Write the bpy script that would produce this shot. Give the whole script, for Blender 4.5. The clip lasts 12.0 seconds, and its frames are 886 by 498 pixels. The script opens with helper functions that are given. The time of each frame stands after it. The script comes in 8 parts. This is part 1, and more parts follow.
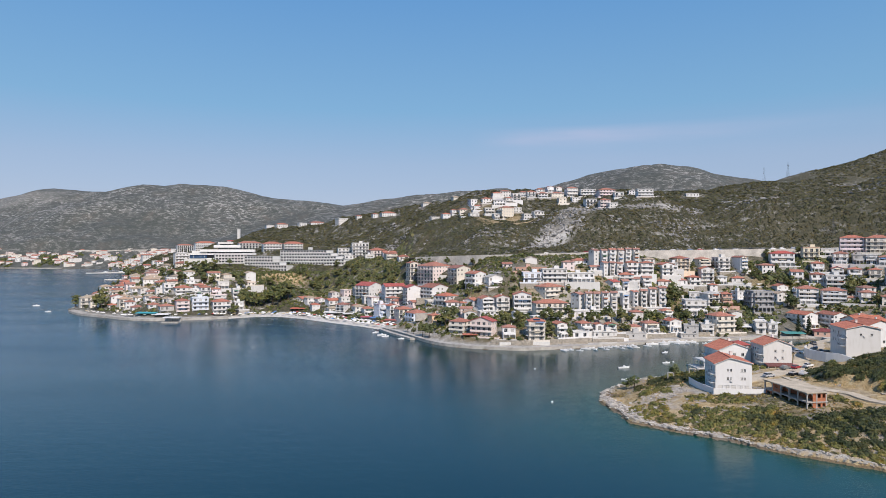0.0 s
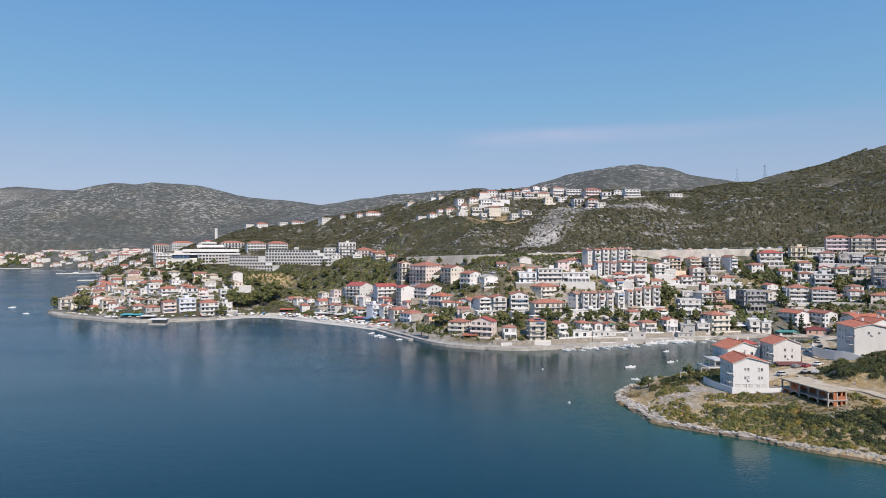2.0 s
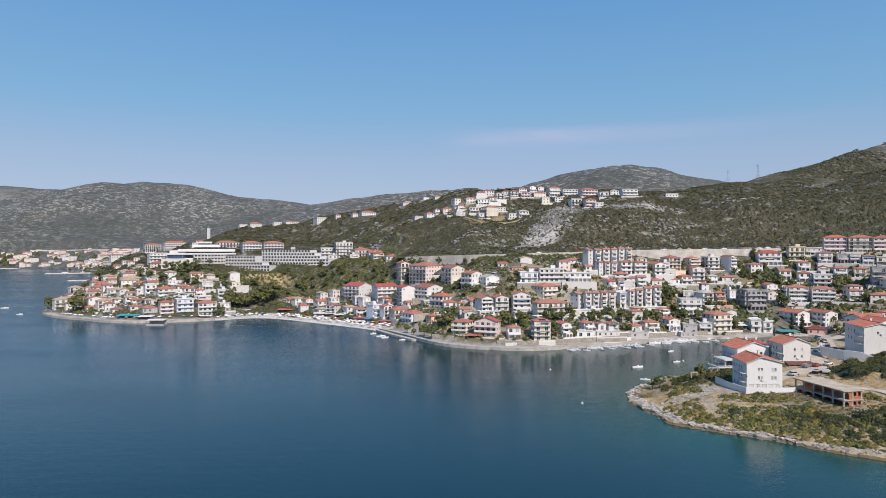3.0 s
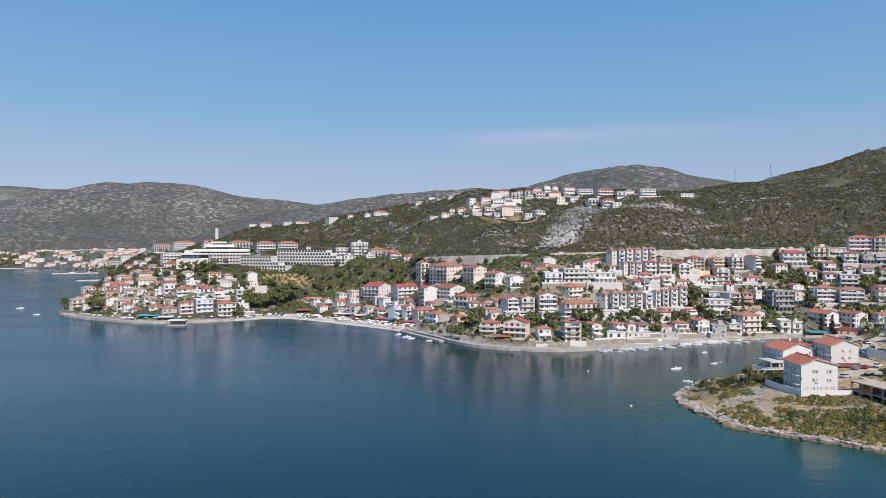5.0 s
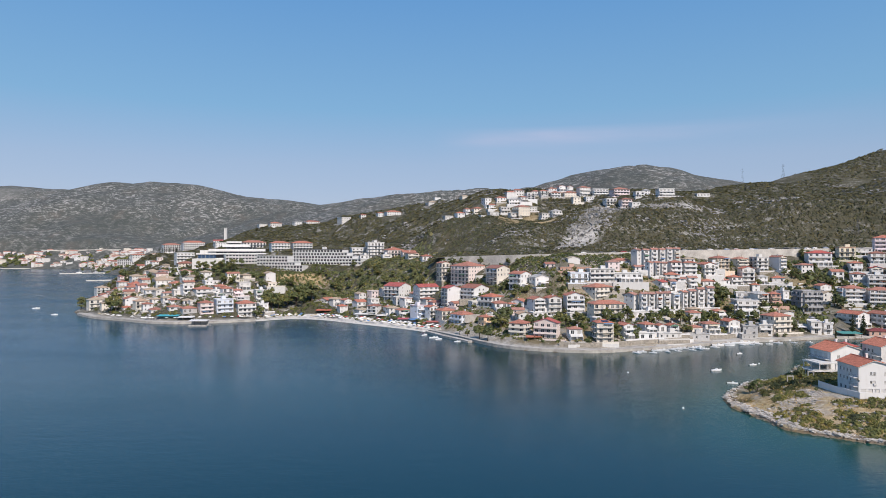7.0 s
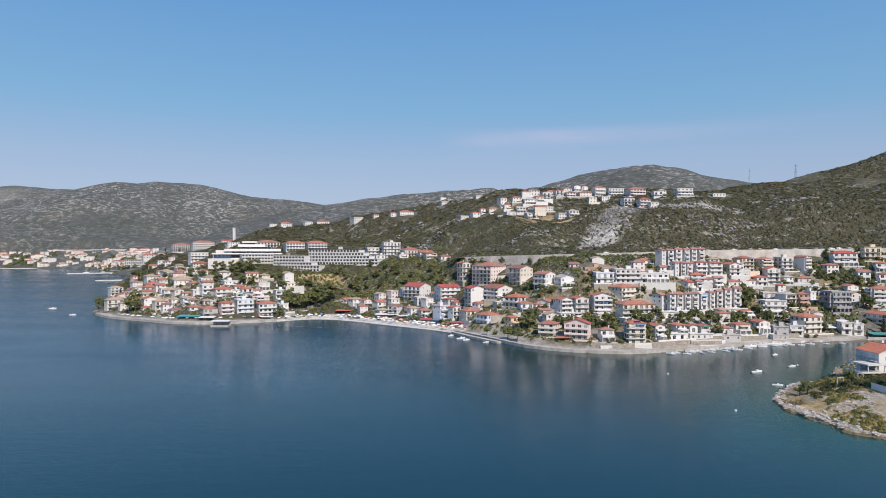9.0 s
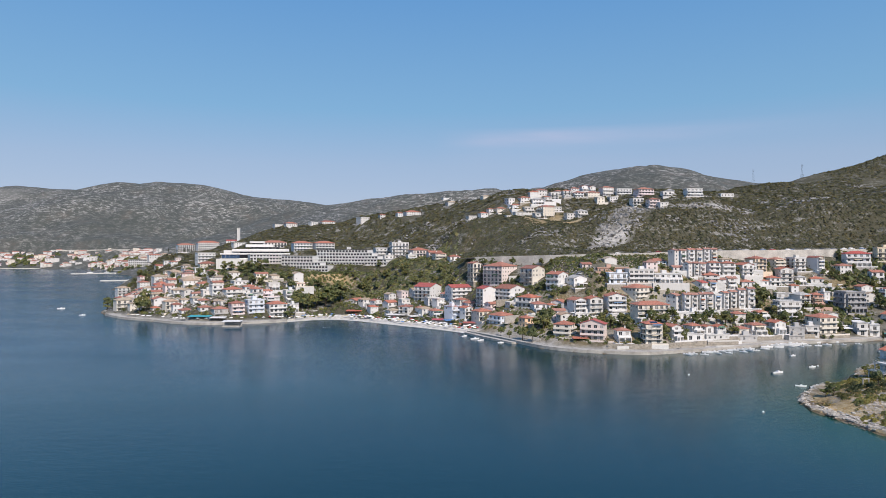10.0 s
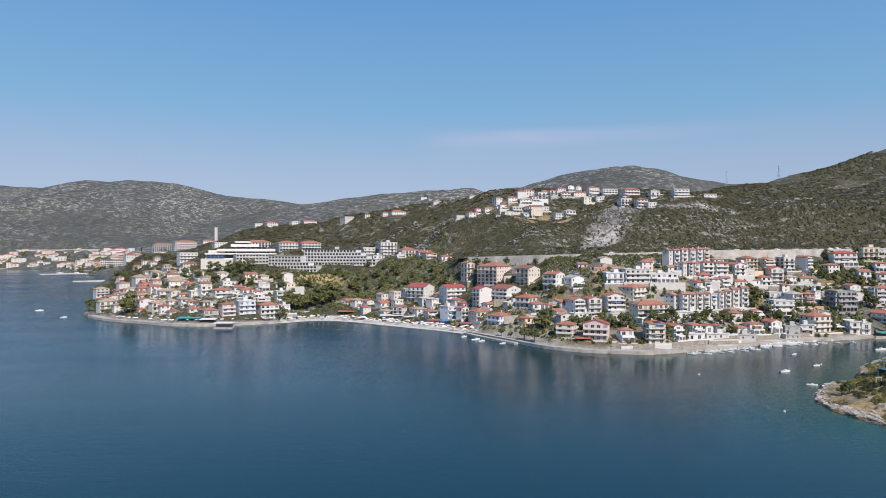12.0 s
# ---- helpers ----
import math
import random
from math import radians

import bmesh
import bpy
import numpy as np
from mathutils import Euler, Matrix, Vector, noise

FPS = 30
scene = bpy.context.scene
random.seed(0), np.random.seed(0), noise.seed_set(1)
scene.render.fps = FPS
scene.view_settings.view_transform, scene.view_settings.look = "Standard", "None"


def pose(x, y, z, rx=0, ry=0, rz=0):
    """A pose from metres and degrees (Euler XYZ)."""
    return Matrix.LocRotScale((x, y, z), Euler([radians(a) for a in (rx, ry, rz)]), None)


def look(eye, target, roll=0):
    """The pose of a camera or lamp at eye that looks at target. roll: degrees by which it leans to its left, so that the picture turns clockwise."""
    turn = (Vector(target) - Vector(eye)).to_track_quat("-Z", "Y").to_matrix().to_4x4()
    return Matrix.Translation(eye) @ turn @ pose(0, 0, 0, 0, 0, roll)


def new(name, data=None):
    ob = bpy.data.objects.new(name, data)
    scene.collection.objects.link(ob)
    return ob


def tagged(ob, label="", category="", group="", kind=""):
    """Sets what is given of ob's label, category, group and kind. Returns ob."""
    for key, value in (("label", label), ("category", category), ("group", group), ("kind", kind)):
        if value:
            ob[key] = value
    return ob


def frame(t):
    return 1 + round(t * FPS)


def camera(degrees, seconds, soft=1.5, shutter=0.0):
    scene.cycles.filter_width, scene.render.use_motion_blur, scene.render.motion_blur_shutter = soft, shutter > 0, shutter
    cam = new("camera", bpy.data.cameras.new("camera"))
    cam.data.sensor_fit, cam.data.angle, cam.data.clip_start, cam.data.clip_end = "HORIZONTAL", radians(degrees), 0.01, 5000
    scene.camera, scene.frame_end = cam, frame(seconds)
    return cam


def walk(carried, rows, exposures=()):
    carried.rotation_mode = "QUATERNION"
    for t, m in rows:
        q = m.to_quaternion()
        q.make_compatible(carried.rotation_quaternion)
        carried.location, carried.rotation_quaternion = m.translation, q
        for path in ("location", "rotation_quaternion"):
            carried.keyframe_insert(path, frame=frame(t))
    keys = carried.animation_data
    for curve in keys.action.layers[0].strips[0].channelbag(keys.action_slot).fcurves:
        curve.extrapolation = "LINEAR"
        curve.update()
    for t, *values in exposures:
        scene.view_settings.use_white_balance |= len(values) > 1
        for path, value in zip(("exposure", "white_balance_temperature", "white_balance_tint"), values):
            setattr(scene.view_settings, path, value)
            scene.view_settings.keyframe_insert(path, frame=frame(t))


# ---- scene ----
# ---- camera: a drone that slides west over the bay, looking inland ----
cam = camera(69.26, 12.0, soft=0.65)
PATH = [
    (0, look((18.40, -0.00, 54.04), (18.4, 1000.0, 55.07), -0.000)),
    (0.5, look((14.78, 1.06, 54.03), (23.5, 1001.0, 55.01), -0.003)),
    (1, look((10.94, 1.80, 54.06), (30.4, 1001.6, 54.92), -0.006)),
    (1.5, look((7.03, 2.46, 54.10), (37.6, 1002.0, 54.80), -0.013)),
    (2, look((3.14, 3.33, 54.13), (45.0, 1002.5, 54.66), -0.023)),
    (2.5, look((-0.73, 4.41, 54.15), (52.0, 1003.0, 54.57), -0.029)),
    (3, look((-4.64, 5.47, 54.14), (53.0, 1003.8, 54.41), -0.025)),
    (3.2, look((-6.23, 5.93, 54.12), (51.8, 1004.2, 54.35), -0.015)),
    (5, look((-20.26, 10.13, 54.10), (36.4, 1008.5, 54.53), -0.003)),
    (5.5, look((-24.22, 11.13, 54.06), (32.0, 1009.6, 54.62), 0.008)),
    (6, look((-28.19, 12.33, 53.99), (27.7, 1010.8, 54.60), 0.017)),
    (6.5, look((-32.08, 13.65, 53.86), (23.6, 1012.1, 54.61), 0.026)),
    (7, look((-36.15, 14.89, 53.76), (19.3, 1013.4, 54.68), 0.036)),
    (7.2, look((-37.75, 15.36, 53.68), (17.3, 1013.8, 54.74), 0.052)),
    (9, look((-51.92, 19.05, 53.58), (2.3, 1017.6, 54.78), 0.063)),
    (9.5, look((-55.79, 20.06, 53.49), (-1.7, 1018.6, 54.97), 0.067)),
    (10, look((-60.01, 21.11, 53.47), (-6.3, 1019.7, 55.13), 0.081)),
    (10.5, look((-64.01, 22.22, 53.45), (-6.1, 1020.5, 55.07), 0.094)),
    (11, look((-68.18, 23.42, 53.41), (3.1, 1020.9, 55.00), 0.097)),
    (11.5, look((-72.14, 24.64, 53.49), (13.1, 1021.0, 54.91), 0.089)),
    (12, look((-76.37, 26.06, 53.62), (20.1, 1021.4, 54.82), 0.072)),
]
walk(cam, PATH, exposures=[(0.0, 0.0, 6530, 16.5), (12.0, 0.0, 6530, 16.5)])

# ---- daylight: clear sky, high sun from the right, behind the camera ----
SUN_UP, SUN_TO = radians(43), Vector((0.38, -0.925, 0)).normalized()
world = bpy.data.worlds.new("sky")
scene.world = world
world.use_nodes = True
wn, wl = world.node_tree.nodes, world.node_tree.links
sky = wn.new("ShaderNodeTexSky")
sky.sky_type, sky.sun_disc = "NISHITA", False
sky.sun_elevation, sky.sun_rotation = SUN_UP, math.atan2(SUN_TO.x, SUN_TO.y)
sky.air_density, sky.dust_density, sky.ozone_density = 1.0, 0.6, 3.0
co, sep = wn.new("ShaderNodeTexCoord"), wn.new("ShaderNodeSeparateXYZ")
wl.new(co.outputs["Generated"], sep.inputs[0])
veil = wn.new("ShaderNodeValToRGB")
for e, (p, c) in zip([veil.color_ramp.elements[0], veil.color_ramp.elements[1]], ((0.0, (3.2, 3.68, 4.8)), (1.0, (0.42, 1.5, 3.9)))):
    e.position, e.color = p, (*c, 1)
for p, c in ((0.13, (2.42, 3.45, 4.78)), (0.21, (1.45, 3.25, 4.95)), (0.38, (0.85, 2.55, 4.95))):
    veil.color_ramp.elements.new(p).color = (*c, 1)
wl.new(sep.outputs["Z"], veil.inputs[0])
haze = wn.new("ShaderNodeMix")
haze.data_type = "RGBA"
haze.inputs[0].default_value = 0.82
wl.new(sky.outputs[0], haze.inputs[6])
wl.new(veil.outputs[0], haze.inputs[7])
# a faint cirrus streak low over the hills
drawn = wn.new("ShaderNodeMapping")
drawn.inputs["Scale"].default_value = (2.2, 2.2, 16.0)
wl.new(co.outputs["Generated"], drawn.inputs[0])
wisp = wn.new("ShaderNodeTexNoise")
wisp.inputs["Scale"].default_value, wisp.inputs["Detail"].default_value = 1.6, 7
wl.new(drawn.outputs[0], wisp.inputs["Vector"])
def hump(source, *stops):
    r = wn.new("ShaderNodeValToRGB")
    r.color_ramp.elements[0].position, r.color_ramp.elements[0].color = stops[0][0], (stops[0][1],) * 3 + (1,)
    r.color_ramp.elements[1].position, r.color_ramp.elements[1].color = stops[-1][0], (stops[-1][1],) * 3 + (1,)
    for p, v in stops[1:-1]:
        r.color_ramp.elements.new(p).color = (v, v, v, 1)
    wl.new(source, r.inputs[0])
    return r.outputs[0]


height = hump(sep.outputs["Z"], (0.115, 0.0), (0.143, 0.30), (0.155, 0.28), (0.166, 1.0), (0.175, 0.9), (0.187, 0.0))
across = hump(sep.outputs["X"], (0.04, 0.0), (0.12, 0.5), (0.22, 0.62), (0.33, 0.42), (0.60, 0.0))
streak = wn.new("ShaderNodeValToRGB")
streak.color_ramp.elements[0].position, streak.color_ramp.elements[1].position = 0.26, 0.72
wl.new(wisp.outputs["Fac"], streak.inputs[0])
both = wn.new("ShaderNodeMath")
both.operation = "MULTIPLY"
band = wn.new("ShaderNodeMath")
band.operation = "MULTIPLY"
wl.new(height, band.inputs[0])
wl.new(across, band.inputs[1])
wl.new(band.outputs[0], both.inputs[0])
wl.new(streak.outputs[0], both.inputs[1])
cloud = wn.new("ShaderNodeMix")
cloud.data_type = "RGBA"
cloud.inputs[7].default_value = (4.1, 4.35, 5.6, 1)
wl.new(both.outputs[0], cloud.inputs[0])
wl.new(haze.outputs[2], cloud.inputs[6])
wl.new(cloud.outputs[2], wn["Background"].inputs[0])
wn["Background"].inputs[1].default_value = 0.13
sun = new("sun", bpy.data.lights.new("sun", "SUN"))
sun.data.energy, sun.data.angle, sun.data.color = 4.9, radians(0.5), (1.0, 0.93, 0.81)
sun.matrix_world = look((SUN_TO * math.cos(SUN_UP) + Vector((0, 0, math.sin(SUN_UP)))) * 1000, (0, 0, 0))

# ---- the lie of the land: a coast line, crests that cap the slopes, and far ridges ----
COAST = [(-4600, 2050), (-1600, 1850), (-1122, 1835), (-930, 1818), (-850, 1730), (-745, 1605), (-706, 1470), (-560, 1290),
         (-500, 1130), (-448, 935), (-378, 750), (-348, 672), (-333, 620), (-323, 587), (-305, 555), (-280, 528),
         (-247, 507), (-226, 493), (-200, 486), (-167, 494), (-150, 503), (-131, 516), (-114, 516), (-95, 505),
         (-75, 486), (-56, 468), (-36, 449), (-22, 432), (-11, 414), (-1, 394), (12, 369), (26, 355), (43, 347.5),
         (62, 343.5), (84, 349), (101, 354), (119, 361), (139, 369), (159, 376), (196, 383), (228, 388), (246, 384),
         (238, 368), (205, 342)]
COAST_EAST = [(170, 318), (145, 303), (126, 280), (116, 270), (101, 266), (89, 255), (82, 248), (75.5, 234), (75, 225), (75.5, 210),
              (77.5, 199), (87, 190), (99, 179), (109, 169.5), (119.5, 162), (140, 147), (190, 118), (280, 70), (420, 0),
              (900, -600), (4600, -900), (4600, 4700), (-4600, 4700)]
LAND = np.array(COAST + COAST_EAST, float)

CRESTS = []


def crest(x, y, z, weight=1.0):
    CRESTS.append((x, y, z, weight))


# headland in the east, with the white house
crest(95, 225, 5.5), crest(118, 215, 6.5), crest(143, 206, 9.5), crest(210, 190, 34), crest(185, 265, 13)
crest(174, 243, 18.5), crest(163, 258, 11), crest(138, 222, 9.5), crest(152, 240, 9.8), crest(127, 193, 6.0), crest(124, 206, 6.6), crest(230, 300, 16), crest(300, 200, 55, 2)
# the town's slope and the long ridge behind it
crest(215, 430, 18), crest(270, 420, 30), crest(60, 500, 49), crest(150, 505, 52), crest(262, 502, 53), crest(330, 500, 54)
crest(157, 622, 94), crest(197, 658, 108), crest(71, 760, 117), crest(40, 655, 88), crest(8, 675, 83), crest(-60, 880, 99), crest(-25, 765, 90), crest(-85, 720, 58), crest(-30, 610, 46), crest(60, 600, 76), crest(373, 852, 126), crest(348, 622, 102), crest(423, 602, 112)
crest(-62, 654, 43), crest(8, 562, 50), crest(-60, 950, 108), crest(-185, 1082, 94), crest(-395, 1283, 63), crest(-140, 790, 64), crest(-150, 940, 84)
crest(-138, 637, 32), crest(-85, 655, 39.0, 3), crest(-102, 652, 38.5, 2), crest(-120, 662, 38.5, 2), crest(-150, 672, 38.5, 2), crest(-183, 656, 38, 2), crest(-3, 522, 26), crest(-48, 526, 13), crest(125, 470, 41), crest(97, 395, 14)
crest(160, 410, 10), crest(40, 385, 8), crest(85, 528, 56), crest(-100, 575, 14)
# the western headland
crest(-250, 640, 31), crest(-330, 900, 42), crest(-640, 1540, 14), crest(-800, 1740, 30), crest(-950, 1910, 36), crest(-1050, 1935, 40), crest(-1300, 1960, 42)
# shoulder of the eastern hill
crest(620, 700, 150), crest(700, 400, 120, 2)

ROAD = np.array([(-16, 562, 46.8), (-2, 552, 47.2), (25, 532, 48.3), (57, 510, 49.5), (110, 499, 51), (176, 498, 53), (261, 498, 54), (312, 501, 55), (420, 490, 58), (560, 450, 64)], float)
TRACK = np.array([(141, 226), (141, 211), (147, 202), (151, 189), (175, 168)], float)
RIDGES = []


def ridge(slope, *points):
    RIDGES.append((slope, np.array(points, float)))


ridge(0.36, (480, 960, 150), (620, 990, 183), (720, 1010, 214), (1000, 1100, 275), (1600, 1200, 300))
ridge(0.30, (480, 960, 146), (373, 880, 127), (200, 800, 126), (71, 800, 125), (-60, 960, 109), (-185, 1090, 96), (-395, 1310, 68))
ridge(0.34, (-2300, 2700, 90), (-1850, 2700, 158), (-1609, 2700, 228), (-1400, 2700, 302), (-1250, 2700, 333), (-1150, 2720, 324), (-1060, 2700, 331), (-895, 2700, 318), (-700, 2700, 272), (-320, 2800, 238))
ridge(0.36, (-3300, 3800, 330), (-2606, 3800, 352), (-2305, 3800, 420), (-2050, 3800, 398), (-1500, 3800, 380))
ridge(0.30, (-350, 2300, 205), (-67, 2200, 243), (50, 2200, 254), (224, 2200, 264))
ridge(0.34, (320, 1800, 232), (424, 1800, 263), (520, 1800, 279), (640, 1800, 288), (700, 1800, 283), (757, 1800, 268), (900, 1800, 246), (1300, 1800, 250))


def lattice(x, y, seed):
    """Smooth value noise, 0 to 1."""
    i, j = np.floor(x).astype(np.int64), np.floor(y).astype(np.int64)
    u, v = x - i, y - j
    u, v = u * u * (3 - 2 * u), v * v * (3 - 2 * v)

    def at(a, b):
        h = np.sin(a * 127.1 + b * 311.7 + seed * 74.7) * 43758.5453
        return h - np.floor(h)

    low = at(i, j) * (1 - u) + at(i + 1, j) * u
    high = at(i, j + 1) * (1 - u) + at(i + 1, j + 1) * u
    return low * (1 - v) + high * v


def rough(x, y, size, octaves=4, seed=0):
    """Fractal noise about 0."""
    total, part = 0.0, 1.0
    for n in range(octaves):
        total = total + part * (lattice(x / size + 17.3 * n, y / size - 9.1 * n, seed + n) - 0.5)
        size, part = size / 2, part / 2
    return total


def along(x, y, points):
    """Distance to a line of points, and the share of the way on the nearest piece."""
    best = np.full(np.shape(x), 1e9)
    place, share = np.zeros(np.shape(x), int), np.zeros(np.shape(x))
    for n, (a, b) in enumerate(zip(points[:-1], points[1:])):
        way = b[:2] - a[:2]
        k = np.clip(((x - a[0]) * way[0] + (y - a[1]) * way[1]) / (way @ way), 0, 1)
        far = np.hypot(x - a[0] - k * way[0], y - a[1] - k * way[1])
        near = far < best
        best, place, share = np.where(near, far, best), np.where(near, n, place), np.where(near, k, share)
    return best, place, share


def shore(x, y):
    """Metres inland from the coast; below zero on the water."""
    loop = np.vstack([LAND, LAND[:1]])
    far, _, _ = along(x, y, loop[:, :2])
    inside = np.zeros(np.shape(x), bool)
    for a, b in zip(loop[:-1], loop[1:]):
        cut = ((a[1] > y) != (b[1] > y)) & (x < (b[0] - a[0]) * (y - a[1]) / (b[1] - a[1] + 1e-9) + a[0])
        inside ^= cut
    return np.where(inside, far, -far)


def soft_low(a, b, k):
    h = np.clip(0.5 + 0.5 * (b - a) / k, 0, 1)
    return b * (1 - h) + a * h - k * h * (1 - h)


def crags(x, y):
    """How far bare rock breaks through the hillside: a long diagonal crag, a low band east of it."""
    far, n, k = along(x, y, np.array([(85, 524), (104, 552), (132, 590), (152, 604)], float))
    one = 1.2 - far / (4.5 + 5.5 * (n + k))
    far, n, k = along(x, y, np.array([(182, 612), (205, 606), (240, 610)], float))
    return np.maximum(one, 1.0 - far / 5.0)


def ground_height(x, y):
    """The height of bare ground at x, y (arrays or numbers)."""
    x, y = np.asarray(x, float), np.asarray(y, float)
    inland = shore(x, y)
    # broken rocky edge of the eastern headland
    ragged = np.clip((325 - y) / 10, 0, 1) * (x > 60) * np.clip((14 - np.abs(inland)) / 8, 0, 1)
    inland = inland + ragged * rough(x, y, 9, 5, 52) * 3.4
    weight, total = 0.0, 0.0
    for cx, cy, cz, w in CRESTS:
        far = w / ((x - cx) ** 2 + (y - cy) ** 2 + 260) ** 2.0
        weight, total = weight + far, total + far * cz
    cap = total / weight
    slope = 0.46
    # the pebble beach lies flat before the slope begins
    flat = 6 + 16 * np.clip((x + 155) / 10, 0, 1) * np.clip((-8 - x) / 12, 0, 1) * (y > 400)
    h = soft_low(1.2 + slope * np.maximum(inland - flat, 0), cap, 8.0)
    hills = np.full(np.shape(x), -50.0)
    for slope, points in RIDGES:
        far, n, k = along(x, y, points)
        top = points[n, 2] * (1 - k) + points[n + 1, 2] * k
        worn = rough(x, y, 260, 5, 3) * np.clip(far / 150, 0.06, 1) * 60
        hill = top + 8 - slope * np.sqrt(far * far + 24**2) + worn
        hills = -soft_low(-hills, -hill, 12.0)
    back = np.clip((y - 560) / 200, 0, 1) * np.clip((np.hypot(x, y) - 600) / 100, 0, 1)
    h = np.where(hills > h, h + (hills - h) * back, h)
    behind = np.clip((y - 980 - 0.0 * x) / 400, 0, 1) * (x > -250)
    h = np.where(hills < h, h + (np.maximum(hills, 40) - h) * behind, h)
    h = h + rough(x, y, 40, 4, 11) * np.clip(inland / 60, 0, 1) * np.clip((h - 2) / 20, 0.05, 1) * 5
    far, n, k = along(x, y, ROAD)
    level = ROAD[n, 2] * (1 - k) + ROAD[n + 1, 2] * k
    way = ROAD[n + 1, :2] - ROAD[n, :2]
    uphill = way[..., 0] * (y - ROAD[n, 1]) - way[..., 1] * (x - ROAD[n, 0]) > 0
    cut = h + (level - 0.15 - h) * np.clip((15 - far) / 8, 0, 1)
    below = np.where(far < 2.4, level - 0.15, np.minimum(h, np.maximum(h - 3, level - 3.0) + np.clip(far - 12, 0, 30)))
    # a bushy bank in front of the middle of the wall
    bank = np.clip((x - 42) / 12, 0, 1) * np.clip((160 - x) / 15, 0, 1)
    below = np.where((far < 24) & (far > 2.4), below + bank * np.maximum(level - 1.2 - 0.36 * np.maximum(far - 6, 0) - below, 0), below)
    foot = np.clip((x + 12) / 8, 0, 1) * np.clip((54 - x) / 8, 0, 1)
    below = np.where((far < 24) & (far > 2.4), below + foot * np.maximum(level - 6.5 - 0.4 * np.maximum(far - 6, 0) - below, 0), below)
    h = np.where((far < 60) & (x > -14), np.where(uphill | (far < 2.4), cut, below), h)
    # a track dug into the foot of the headland's hill leaves a raw bank
    dug = along(x, y, TRACK)[0]
    uphill = np.clip((x - np.interp(y, TRACK[::-1, 1], TRACK[::-1, 0])) / 3, 0, 1) * np.clip((226 - y) / 5, 0, 1) * (y > 150) * np.clip((190 - x) / 12, 0, 1)
    h = h + 3.2 * uphill * np.clip((dug - 6.5) / 1.6, 0, 1)
    h = h + ragged * np.clip(inland / 2, 0, 1) * (rough(x, y, 6, 4, 51) * 1.6)
    # the hotels' levelled ground
    shelf = 31.6 + 6.4 * np.clip((y - 634) / 15, 0, 1) + 0.5 * np.maximum(x + 85, 0) + 0.9 * np.maximum(y - 690, 0) + 0.4 * np.maximum(-215 - x, 0)
    h = np.where(y > 590, np.minimum(h, shelf), h)
    # the far town climbs gently
    h = np.where((y > 1400) & (x < -560), np.minimum(h, 2.0 + 0.38 * np.maximum(inland, 0) + 1.5 * np.maximum(inland - 112, 0)), h)
    h = np.minimum(h, 0.35 + np.maximum(inland, 0) * 1.1)
    h = np.where(flat > 10, np.minimum(h, 0.05 + 0.07 * np.maximum(inland, 0) + 1.5 * np.maximum(inland - 21, 0)), h)
    return np.where(inland > 0, h, np.maximum(inland * 0.25 - 0.2, -12.0))

# ---- materials ----
def nodes_of(name):
    m = bpy.data.materials.new(name)
    m.use_nodes = True
    return m, m.node_tree.nodes, m.node_tree.links, m.node_tree.nodes["Principled BSDF"]


def noise_at(n, l, scale, detail=6.0, rough_=0.6, stretch=None, source="Object"):
    tex, co = n.new("ShaderNodeTexNoise"), n.new("ShaderNodeTexCoord")
    tex.inputs["Scale"].default_value, tex.inputs["Detail"].default_value, tex.inputs["Roughness"].default_value = scale, detail, rough_
    if stretch:
        mp = n.new("ShaderNodeMapping")
        mp.inputs["Scale"].default_value = stretch
        l.new(co.outputs[source], mp.inputs[0])
        l.new(mp.outputs[0], tex.inputs["Vector"])
    else:
        l.new(co.outputs[source], tex.inputs["Vector"])
    return tex.outputs["Fac"]


def ramp(n, l, fac, *stops):
    r = n.new("ShaderNodeValToRGB")
    while len(r.color_ramp.elements) < len(stops):
        r.color_ramp.elements.new(0.5)
    for e, (p, c) in zip(r.color_ramp.elements, stops):
        e.position, e.color = p, (*c, 1) if len(c) == 3 else c
    l.new(fac, r.inputs[0])
    return r.outputs[0]


def mix(n, l, fac, a, b, how="MIX"):
    m = n.new("ShaderNodeMix")
    m.data_type, m.blend_type = "RGBA", how
    for v, s in ((fac, m.inputs[0]), (a, m.inputs[6]), (b, m.inputs[7])):
        if isinstance(v, (int, float)):
            s.default_value = v
        elif isinstance(v, tuple):
            s.default_value = (*v, 1)
        else:
            l.new(v, s)
    return m.outputs[2]


def bump(n, l, height, strength, distance, bsdf):
    b = n.new("ShaderNodeBump")
    b.inputs["Strength"].default_value, b.inputs["Distance"].default_value = strength, distance
    l.new(height, b.inputs["Height"])
    l.new(b.outputs[0], bsdf.inputs["Normal"])


